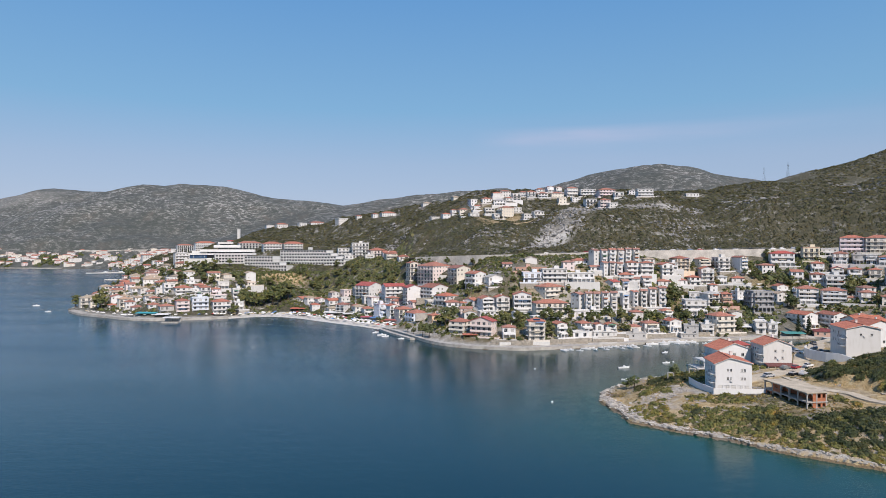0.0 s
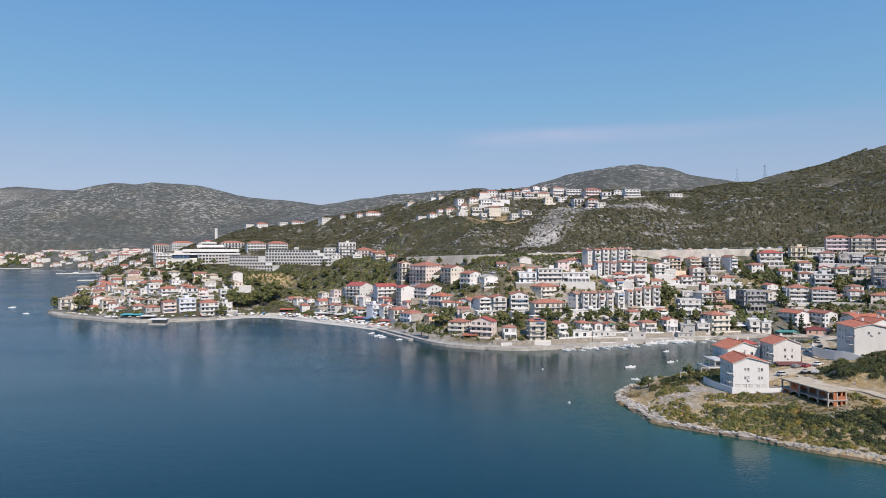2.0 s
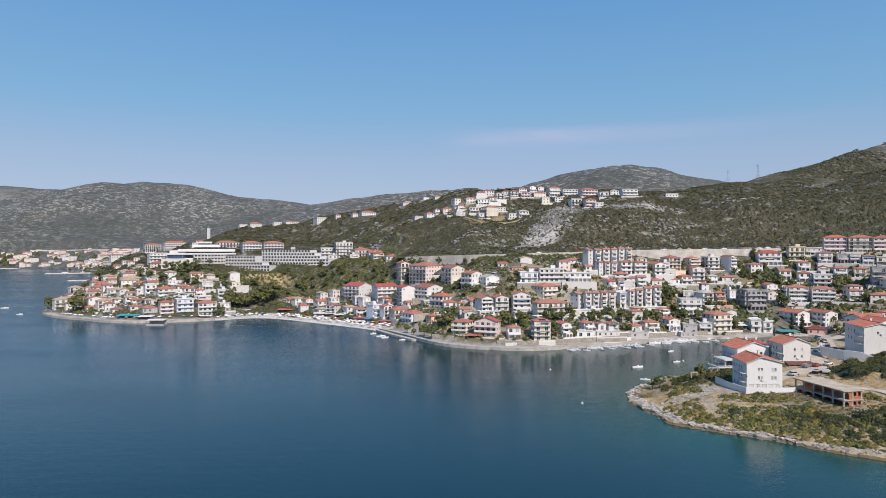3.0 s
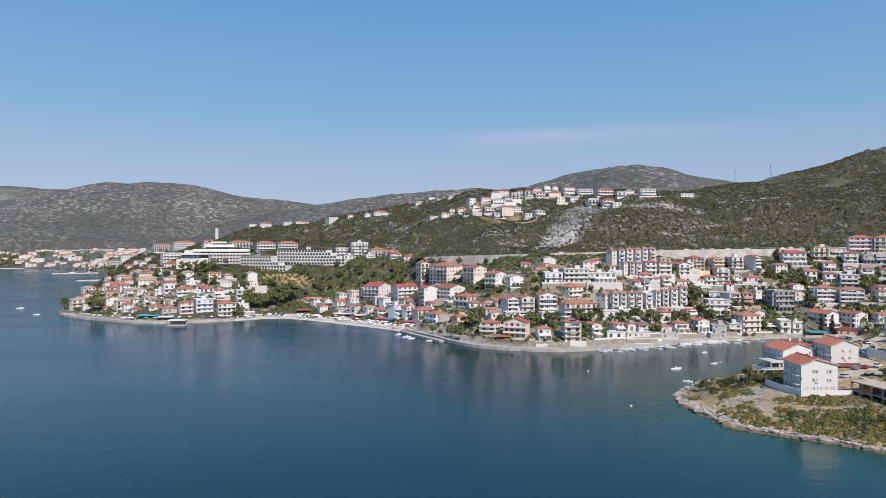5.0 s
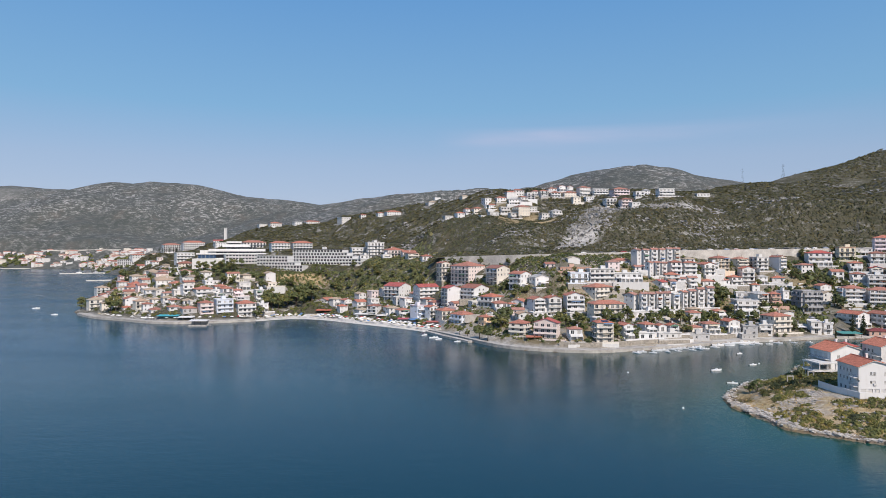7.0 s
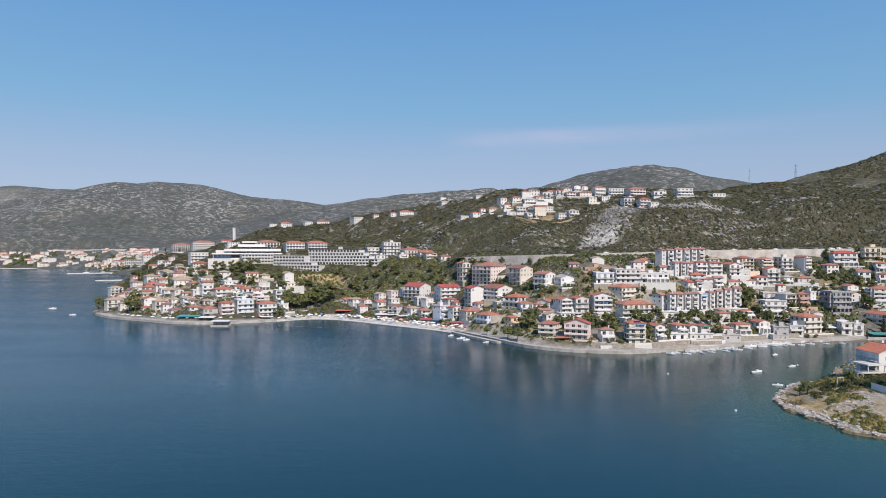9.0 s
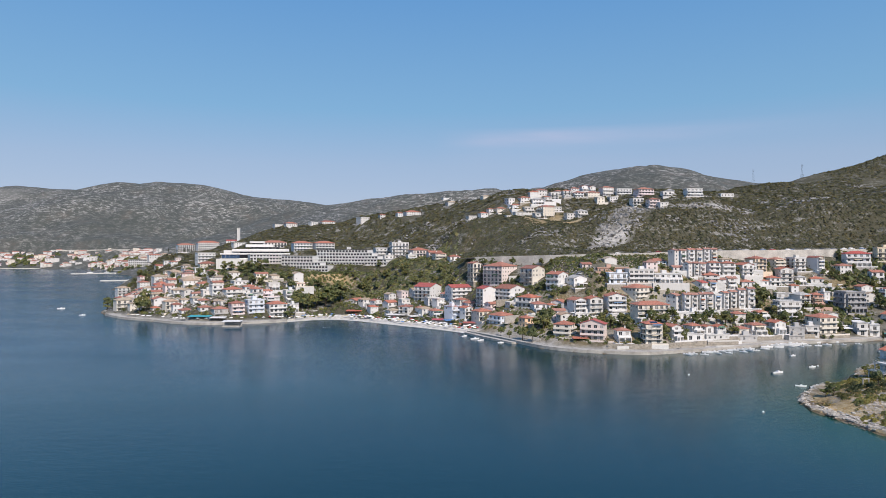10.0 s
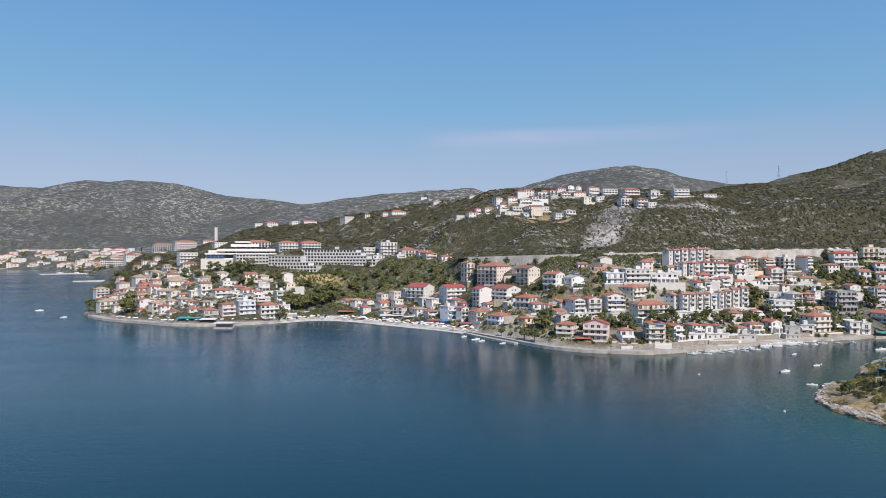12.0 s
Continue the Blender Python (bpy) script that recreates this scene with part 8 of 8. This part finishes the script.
# garden and retaining walls between the houses, along the slope
mason = random.Random(21)
for hx, hy, hc, hs, hw, hd in list(FOOTPRINTS):
    hz = float(ground_height(hx, hy))
    if not (3.0 < hz < 62 and hx > -60 and 330 < hy < 520) or mason.random() < 0.25:
        continue
    u0, v = mason.uniform(-6, 2), -mason.uniform(6.5, 9.5)
    span = mason.uniform(7, 15)
    ends = [(hx + hc * u - hs * v, hy + hs * u + hc * v) for u in (u0, u0 + span * 0.5, u0 + span)]
    if not all(clear_of_houses(px, py, 0.5) for px, py in ends):
        continue
    top = max(float(ground_height(px, py)) for px, py in ends) + mason.uniform(0.5, 1.3)
    made = ribbon("retaining_wall", [(px, py, top) for px, py in ends], 0.2, -0.2, 5.0, mason.choice((SLAB_MAT, SLAB_MAT, STONE_WALL, WHITE, CONCRETE)))
    tagged(made, "low garden retaining wall on the terraced slope", "wall", "garden walls")



pavilion(-220.4, 497.8, 1.6, -3, 15.3, 6, 3.2, (0.05, 0.36, 0.42), "turquoise awning of a waterfront restaurant on posts")
pavilion(-203.5, 493.0, 1.6, -3, 10.5, 5, 2.6, (0.75, 0.74, 0.72), "white awning of a waterfront bar on posts")
pavilion(-188.5, 472.0, 0.8, -3, 12.1, 5, 3.0, (0.72, 0.71, 0.69), "white-roofed bathing pavilion on a low pier")
pavilion(-167.8, 514.9, 1.6, -3, 20.8, 6, 3.2, (0.1, 0.1, 0.1), "dark flat-roofed waterfront terrace on posts")
pavilion(-144.0, 544.8, 1.6, -3, 10.3, 5, 2.8, (0.78, 0.77, 0.75), "white beach bar canopy on posts")
pavilion(-133.9, 548.9, 1.6, -3, 21.3, 6, 3.0, (0.76, 0.77, 0.79), "long white beach restaurant canopy on posts")
pavilion(-109.7, 538.0, 1.6, -3, 11.6, 6, 3.0, (0.5, 0.15, 0.09), "red-roofed beach restaurant on posts")
pavilion(-76.5, 509.5, 1.6, -3, 16.8, 5, 2.6, (0.7, 0.69, 0.66), "pale beach bar canopy on posts")
pavilion(-42.8, 476.1, 1.6, -3, 7.4, 4, 2.4, (0.45, 0.1, 0.12), "red beach bar awning on posts")
pavilion(-22.8, 453.8, 1.6, -3, 8.7, 4, 2.6, (0.4, 0.12, 0.1), "small red-roofed beach kiosk")
pavilion(-58.0, 497.5, 1.6, 30, 9.0, 4, 2.5, (0.66, 0.65, 0.62), "white beach bar canopy on posts")
pavilion(-33.5, 468.5, 1.6, 30, 7.0, 4, 2.5, (0.10, 0.22, 0.42), "blue beach bar awning on posts")
pavilion(225.4, 387.4, 0.4, -3, 11.8, 6, 3.0, (0.07, 0.28, 0.26), "green canvas canopy over a car park")
pavilion(203.0, 396.4, 3.6, -3, 5.7, 4, 2.7, (0.74, 0.73, 0.71), "white terrace canopy above the small harbour")
pavilion(215.6, 404.9, 6.8, -3, 6.5, 4, 2.7, (0.74, 0.73, 0.71), "white terrace canopy above the small harbour")
pavilion(222.5, 403.2, 5.5, -3, 7.6, 4, 2.7, (0.72, 0.72, 0.71), "white terrace canopy above the small harbour")
pavilion(29.9, 366.1, 2.9, -3, 8.0, 4, 2.6, (0.45, 0.16, 0.1), "small red-roofed terrace by the promenade")
floats((-142, 476), (-45, 431), 70)
buoy(57, 227)
buoy(60, 290)
buoy(129, 308)
pylon(350, 545, 17)
pylon(904, 1769, 41)
pylon(539, 968, 22)
boat(83.6, 343.0, -40, 5.0)
boat(86.8, 344.7, -53, 5.0)
boat(96.0, 348.1, -35, 5.5)
boat(100.3, 349.8, -35, 5.0)
boat(105.5, 351.6, -57, 4.5)
boat(109.5, 353.4, -42, 5.0)
boat(113.9, 355.2, -46, 5.0)
boat(119.3, 356.9, -45, 5.0)
boat(124.2, 358.8, -45, 5.5)
boat(137.3, 364.5, -4, 7.0)
boat(144.9, 368.5, -40, 8.0)
boat(153.6, 370.3, -30, 10.0)
boat(160.2, 374.5, -24, 6.0)
boat(164.0, 375.4, -23, 5.0)
boat(174.5, 379.6, -23, 6.0)
boat(180.7, 381.7, 2, 6.0)
boat(187.0, 382.5, -35, 6.0)
boat(195.5, 383.3, 16, 5.0)
moor = random.Random(41)
for i in range(16):
    bx = 80 + 118 * (i + moor.uniform(0.1, 0.9)) / 16
    by = float(np.interp(bx, [p[0] for p in COAST[33:42]], [p[1] for p in COAST[33:42]])) - moor.uniform(6.5, 10.5)
    boat(bx, by, moor.uniform(-75, -20), moor.choice((3.6, 4.2, 4.8)))
boat(100.9, 292.8, 10, 5.5)
boat(-25.5, 416.6, 40, 5.0)
boat(-20.2, 404.2, 20, 6.0)
boat(-17.5, 397.9, 30, 5.0)
boat(-7.0, 388.0, 15, 4.0)
boat(-372.5, 616.7, 20, 6.0)
boat(-324.6, 557.3, 0, 5.0)
boat(-788.2, 1530.1, 20, 12.0)
boat(-767.2, 1564.9, 15, 10.0)
boat(94.3, 265.7, -30, 4.0)
boat(98.6, 262.1, 5, 6.5)
boat(190.7, 346.3, 0, 7.0)
boat(134.8, 336.5, 20, 4.0)
boat(124.6, 305.3, 10, 4.0)
car(134.2, 227.9, 20, "silver")
car(145.5, 238.1, 25, "grey")
car(149.7, 238.6, 35, "red")
car(154.6, 239.1, 30, "white")
car(143.4, 228.8, 35, "black")
car(146.4, 227.9, 40, "silver")
car(161.5, 226.9, 10, "grey")
car(162.0, 260.0, -50, "silver")
car(162.9, 250.8, -20, "grey")
car(173.0, 266.4, 60, "grey")
car(170.8, 259.1, 70, "black")
car(165.8, 243.9, 15, "black")
car(170.7, 254.7, 10, "grey")
car(178.2, 276.6, 75, "black")
car(164.7, 268.8, -50, "blue")
car(119.3, 417.2, 10, "grey")
car(90.0, 456.8, 20, "blue")
car(79.1, 441.3, 10, "silver")
car(90.5, 439.7, 5, "black")
car(106.0, 438.9, 0, "grey")
car(57.8, 457.6, 30, "silver")
car(175.0, 406.9, 10, "silver")
car(180.5, 406.6, 10, "black")
car(185.7, 405.9, 10, "white")
car(165.2, 401.1, 10, "grey")
car(222.4, 411.8, 20, "silver")
car(230.1, 413.3, 20, "white")
car(250.3, 390.3, 30, "silver")
car(245.0, 390.5, 30, "black")

# trees
avenue = random.Random(15)
for i in range(46):
    kind = avenue.choice((pine, broad_tree, broad_tree))
    tx = avenue.uniform(35, 185)
    kind(tx, float(np.interp(tx, (35, 60, 100, 140, 185), (392, 388, 385, 398, 406))) + avenue.uniform(-7, 7), avenue.uniform(5.0, 8.5))
pine(-320, 590, 12.0)
pine(-309, 579, 10.8)
pine(-270, 535, 14.5)
pine(-265, 533, 12.7)
pine(-266, 542, 15.7)
pine(-266, 557, 11.4)
pine(-360, 772, 14.5)
pine(-300, 690, 9.4)
pine(-265, 627, 9.6)
pine(-247, 608, 9.4)
pine(-242, 613, 8.4)
pine(-232, 550, 11.3)
pine(-234, 615, 9.5)
pine(-228, 618, 10.6)
pine(-221, 615, 9.5)
pine(-202, 578, 10.9)
pine(-192, 568, 12.7)
pine(-187, 574, 12.8)
pine(-197, 646, 8.9)
pine(-196, 552, 8.5)
pine(-186, 549, 8.5)
pine(-179, 548, 9.4)
pine(-173, 552, 8.5)
pine(-209, 556, 9.5)
pine(-152, 530, 19.1)
pine(-149, 536, 14.7)
pine(-146, 541, 18.6)
pine(-141, 545, 14.1)
pine(-116, 557, 19.2)
pine(6, 390, 8.8)
pine(10, 382, 9.3)
pine(17, 399, 11.1)
pine(20, 398, 13.2)
pine(23, 403, 12.0)
pine(56, 399, 8.4)
pine(63, 388, 8.2)
pine(65, 381, 8.0)
pine(77, 362, 8.3)
pine(80, 362, 9.5)
pine(91, 363, 6.4)
pine(120, 388, 8.2)
pine(127, 390, 9.7)
pine(141, 396, 9.1)
pine(146, 401, 8.5)
pine(173, 438, 13.2)
pine(177, 438, 11.7)
pine(173, 419, 8.2)
pine(206, 483, 6.5)
pine(169, 485, 6.0)
pine(266, 491, 7.5)
pine(290, 490, 7.5)
pine(259, 453, 9.8)
pine(263, 451, 8.9)
pine(263, 471, 5.9)
pine(246, 425, 9.9)
pine(248, 420, 9.0)
pine(288, 425, 13.8)
pine(295, 429, 10.9)
pine(301, 431, 6.2)
pine(288, 398, 7.9)
pine(256, 380, 6.8)
pine(42, 510, 6.3)
pine(47, 498, 5.7)
pine(7, 543, 5.2)
pine(80, 452, 5.2)
broad_tree(-135, 548, 14.2)
broad_tree(-128, 551, 17.1)
broad_tree(-122, 555, 16.3)
broad_tree(-156, 554, 9.5)
broad_tree(-145, 569, 10.8)
broad_tree(-137, 579, 9.0)
broad_tree(-150, 514, 10.6)
broad_tree(-47, 490, 5.5)
broad_tree(-42, 483, 5.5)
broad_tree(-28, 465, 4.8)
broad_tree(-23, 460, 5.6)
broad_tree(-14, 455, 5.5)
broad_tree(-4, 408, 6.4)
broad_tree(0, 401, 4.9)
broad_tree(13, 395, 5.5)
broad_tree(16, 469, 6.6)
broad_tree(49, 437, 5.4)
broad_tree(55, 437, 5.4)
broad_tree(37, 446, 5.5)
broad_tree(43, 439, 4.6)
broad_tree(55, 355, 3.4)
broad_tree(61, 353, 4.0)
broad_tree(103, 434, 5.0)
broad_tree(112, 396, 5.2)
broad_tree(115, 394, 5.2)
broad_tree(90, 368, 5.2)
broad_tree(127, 380, 6.7)
broad_tree(149, 403, 6.4)
broad_tree(198, 425, 4.9)
broad_tree(202, 422, 4.5)
broad_tree(214, 424, 4.9)
broad_tree(203, 392, 4.6)
broad_tree(184, 386, 3.1)
broad_tree(189, 386, 3.1)
broad_tree(194, 389, 3.1)
broad_tree(254, 418, 4.5)
broad_tree(263, 415, 4.5)
broad_tree(267, 412, 4.5)
broad_tree(271, 407, 5.1)
broad_tree(254, 387, 6.3)
broad_tree(203, 462, 4.9)
broad_tree(208, 464, 4.6)
broad_tree(269, 447, 6.4)
broad_tree(272, 494, 5.3)
broad_tree(233, 405, 4.4)
broad_tree(-38, 563, 4.9)
broad_tree(171, 444, 7.1)
broad_tree(87, 240, 4.6)
broad_tree(90, 240, 5.1)
broad_tree(153, 222, 3.5)
broad_tree(158, 228, 3.6)
broad_tree(102, 225, 1.8)
pine(104, 237, 6.9)
cypress(236, 393, 13.4)
cypress(242, 392, 12.7)
cypress(221, 387, 6.2)
cypress(-451, 1128, 7.7)
cypress(-692, 1751, 12.0)
cypress(-430, 1103, 7.6)
cypress(-423, 1100, 7.6)
cypress(-418, 1100, 7.6)
cypress(-259, 539, 13.8)
cypress(-314, 619, 11.6)
pine(-113, 611, 8.2)
pine(-61, 603, 6.7)
pine(-72, 604, 7.9)
pine(-108, 602, 7.1)
pine(-74, 583, 8.0)
pine(-21, 553, 7.6)
pine(-48, 583, 5.0)
pine(-20, 551, 6.3)
pine(-27, 547, 6.9)
pine(-41, 593, 7.8)
pine(-88, 646, 7.6)
pine(-24, 562, 7.5)
pine(-88, 588, 7.9)
pine(-95, 587, 7.6)
pine(-47, 554, 6.7)
pine(-39, 546, 5.4)
pine(-32, 560, 6.9)
pine(-103, 592, 6.2)
pine(-30, 565, 7.2)
pine(-77, 586, 5.8)
pine(-100, 590, 8.0)
pine(-57, 552, 5.8)
pine(-32, 577, 8.9)
pine(-54, 568, 8.9)
pine(-37, 549, 5.2)
pine(-89, 646, 5.8)
pine(-96, 585, 5.5)
pine(-89, 597, 8.4)
pine(-20, 531, 5.9)
pine(-61, 567, 5.2)
pine(-49, 579, 7.4)
pine(-49, 561, 7.1)
pine(-63, 597, 7.0)
pine(-107, 599, 7.1)
pine(-39, 568, 5.1)
pine(-66, 598, 8.0)
pine(-80, 597, 8.6)
pine(-80, 598, 6.4)
pine(-72, 609, 7.2)
pine(-24, 544, 8.0)
pine(-21, 524, 8.0)
pine(-34, 544, 6.0)
pine(-70, 593, 6.0)
pine(-61, 587, 7.5)
pine(-61, 602, 6.8)
pine(-78, 581, 5.4)
broad_tree(-146, 580, 5.2)
broad_tree(-99, 598, 4.6)
broad_tree(-71, 589, 4.4)
broad_tree(-138, 592, 4.7)
broad_tree(-108, 575, 4.4)
broad_tree(-122, 585, 6.7)
broad_tree(-64, 588, 5.6)
broad_tree(-78, 601, 5.8)
broad_tree(-143, 570, 6.8)
broad_tree(-115, 612, 4.2)
broad_tree(-121, 577, 4.7)
broad_tree(-99, 596, 4.8)
broad_tree(-96, 599, 5.1)
broad_tree(-88, 592, 6.4)
broad_tree(-116, 605, 5.3)
broad_tree(-76, 579, 6.9)
broad_tree(-160, 573, 6.3)
broad_tree(-96, 592, 6.0)
grove = random.Random(8)
for i in range(14):
    pine(grove.uniform(-800, -700), grove.uniform(1600, 1690), grove.uniform(10, 15))
pine(-411, 880, 11.2)
pine(-827, 1711, 10.3)
pine(-816, 1707, 12.1)
pine(-864, 1773, 11.1)
pine(-413, 884, 11.6)
pine(-861, 1750, 11.9)
pine(-876, 1726, 12.5)
pine(-430, 930, 9.5)
pine(-424, 910, 10.1)
pine(-849, 1725, 9.6)
pine(-220, 569, 8.2)
pine(-261, 597, 7.3)
pine(-228, 582, 6.8)
pine(-201, 588, 7.6)
pine(-251, 598, 8.7)
pine(-217, 634, 7.9)
pine(-201, 588, 7.2)
pine(-201, 557, 7.4)
pine(-208, 564, 7.1)
pine(-209, 568, 8.1)
pine(-234, 610, 7.3)
pine(-199, 588, 6.4)
pine(-259, 592, 9.0)
pine(-261, 631, 6.6)
broad_tree(248, 466, 5.6)
broad_tree(236, 462, 4.7)
broad_tree(249, 458, 5.8)
broad_tree(244, 464, 4.9)
broad_tree(239, 469, 5.8)
broad_tree(264, 480, 5.2)
broad_tree(247, 477, 3.8)
broad_tree(247, 455, 4.8)
broad_tree(243, 467, 5.6)
broad_tree(258, 478, 4.0)
broad_tree(255, 465, 5.1)
broad_tree(250, 462, 5.3)
broad_tree(-218, 553, 3.6)
broad_tree(-161, 574, 5.1)
broad_tree(-170, 550, 3.1)
broad_tree(-242, 562, 4.4)
broad_tree(-218, 515, 3.4)
broad_tree(-166, 566, 5.8)
broad_tree(-240, 537, 3.0)
broad_tree(-222, 530, 4.9)
broad_tree(-180, 548, 4.2)
broad_tree(-211, 560, 5.5)
broad_tree(-242, 567, 3.7)
broad_tree(-203, 553, 3.7)
broad_tree(-264, 581, 5.2)
broad_tree(-196, 514, 5.1)
broad_tree(-261, 572, 3.4)
broad_tree(-261, 555, 5.2)
broad_tree(-260, 569, 5.4)
broad_tree(-164, 565, 3.2)
broad_tree(-181, 533, 4.3)
broad_tree(-193, 519, 3.2)
broad_tree(-152, 526, 4.2)
broad_tree(-230, 557, 4.8)
broad_tree(-271, 565, 5.7)
broad_tree(-209, 518, 3.5)
broad_tree(-172, 555, 3.6)
broad_tree(-189, 541, 3.4)
broad_tree(-286, 562, 3.1)
broad_tree(-285, 553, 5.3)
broad_tree(-253, 577, 5.6)
broad_tree(-175, 527, 4.6)
broad_tree(-204, 510, 4.6)
broad_tree(-198, 520, 4.9)
broad_tree(-187, 541, 4.1)
broad_tree(32, 459, 3.7)
broad_tree(123, 451, 3.5)
broad_tree(99, 433, 3.9)
broad_tree(124, 385, 3.5)
broad_tree(15, 460, 4.4)
broad_tree(42, 430, 4.7)
broad_tree(117, 442, 4.6)
broad_tree(-1, 532, 3.1)
broad_tree(8, 430, 3.9)
broad_tree(65, 432, 3.5)
broad_tree(-3, 523, 5.1)
broad_tree(42, 439, 3.7)
broad_tree(96, 404, 4.0)
broad_tree(67, 436, 4.4)
broad_tree(79, 423, 5.3)
broad_tree(147, 468, 3.9)
broad_tree(-4, 505, 5.0)
broad_tree(92, 425, 3.2)
broad_tree(110, 417, 3.8)
broad_tree(117, 459, 3.5)
broad_tree(117, 459, 3.3)
broad_tree(63, 414, 4.5)
broad_tree(-5, 524, 4.8)
broad_tree(46, 468, 3.0)
broad_tree(27, 394, 3.1)
broad_tree(64, 375, 4.8)
broad_tree(32, 428, 3.3)
broad_tree(67, 443, 5.2)
broad_tree(111, 394, 3.9)
broad_tree(95, 371, 3.9)
broad_tree(73, 450, 3.3)
broad_tree(106, 457, 4.5)
broad_tree(8, 443, 4.9)
broad_tree(135, 436, 4.0)
broad_tree(49, 420, 5.0)
broad_tree(9, 496, 3.1)
broad_tree(25, 423, 5.3)
broad_tree(151, 466, 4.0)
broad_tree(121, 425, 3.9)
broad_tree(96, 380, 3.4)
broad_tree(72, 451, 3.5)
broad_tree(73, 444, 5.0)
broad_tree(49, 466, 4.6)
broad_tree(35, 505, 5.5)
broad_tree(196, 479, 4.2)
broad_tree(133, 400, 3.2)
broad_tree(133, 383, 4.3)
broad_tree(264, 365, 4.8)
broad_tree(148, 432, 3.2)
broad_tree(132, 394, 3.8)
broad_tree(274, 425, 5.0)
broad_tree(237, 395, 4.2)
broad_tree(270, 391, 4.5)
broad_tree(245, 451, 4.6)
broad_tree(187, 454, 4.6)
broad_tree(219, 475, 3.3)
broad_tree(263, 393, 5.1)
broad_tree(264, 421, 3.1)
broad_tree(293, 417, 4.7)
broad_tree(161, 423, 3.4)
broad_tree(283, 385, 4.3)
broad_tree(278, 459, 4.2)
broad_tree(168, 458, 3.7)
broad_tree(181, 453, 3.2)
broad_tree(154, 451, 5.5)
broad_tree(278, 436, 3.5)
broad_tree(172, 450, 4.6)
broad_tree(288, 424, 5.1)
broad_tree(265, 394, 3.8)
broad_tree(248, 471, 4.5)
broad_tree(155, 445, 3.4)
broad_tree(250, 469, 3.0)
broad_tree(232, 458, 4.4)
broad_tree(170, 444, 3.7)
broad_tree(164, 450, 4.7)
broad_tree(190, 416, 5.0)
broad_tree(155, 459, 3.7)
broad_tree(254, 439, 4.4)
broad_tree(165, 457, 3.4)
broad_tree(266, 412, 3.8)
broad_tree(315, 449, 3.0)
broad_tree(205, 421, 5.4)
broad_tree(257, 472, 4.5)
broad_tree(134, 397, 3.8)
broad_tree(175, 469, 5.1)
broad_tree(317, 443, 5.5)
broad_tree(303, 436, 3.1)
broad_tree(177, 449, 3.5)
broad_tree(190, 467, 5.2)
broad_tree(134, 387, 4.1)
broad_tree(274, 427, 5.4)
broad_tree(191, 469, 4.3)
pine(140, 441, 5.1)
pine(35, 438, 6.9)
pine(238, 452, 7.4)
pine(263, 450, 4.4)
pine(201, 396, 6.3)
pine(254, 435, 5.8)
pine(33, 459, 7.2)
pine(43, 486, 4.1)
pine(131, 421, 5.9)
pine(223, 419, 6.2)
pine(165, 442, 4.3)
pine(36, 427, 4.7)
pine(109, 411, 6.1)
pine(74, 443, 4.5)
pine(171, 420, 4.5)
pine(82, 449, 6.1)
pine(74, 378, 4.9)
pine(171, 432, 7.3)
pine(174, 393, 6.0)
pine(16, 490, 6.6)
pine(92, 415, 4.4)
pine(179, 450, 7.3)
pine(32, 460, 6.7)
pine(108, 429, 5.2)
pine(39, 459, 7.1)
pine(218, 466, 6.3)
pine(-339, 713, 4.2)
pine(-373, 763, 4.3)
pine(-275, 592, 4.8)
pine(-373, 791, 6.6)
pine(-406, 853, 7.1)
pine(-377, 770, 7.4)
pine(-407, 825, 7.2)
pine(-412, 837, 5.0)
pine(-372, 772, 4.3)
pine(-408, 838, 6.9)
pine(-385, 797, 6.6)
pine(-359, 771, 6.9)
pine(-396, 813, 5.8)
pine(-363, 789, 5.5)
pine(-359, 793, 5.2)
pine(-285, 695, 7.3)
pine(-236, 615, 5.1)
pine(-254, 609, 6.7)
pine(-216, 619, 7.3)
pine(-207, 561, 5.0)
pine(-394, 887, 5.8)
pine(-328, 718, 5.6)
pine(-230, 580, 6.9)
pine(-355, 832, 6.7)
pine(-303, 723, 6.7)
pine(-322, 718, 8.9)
pine(-281, 730, 8.6)
pine(-298, 723, 6.0)
pine(-191, 569, 6.2)
pine(-287, 699, 6.5)
pine(-208, 562, 5.2)
pine(-195, 562, 5.9)
pine(-184, 561, 7.9)
pine(-367, 823, 8.0)
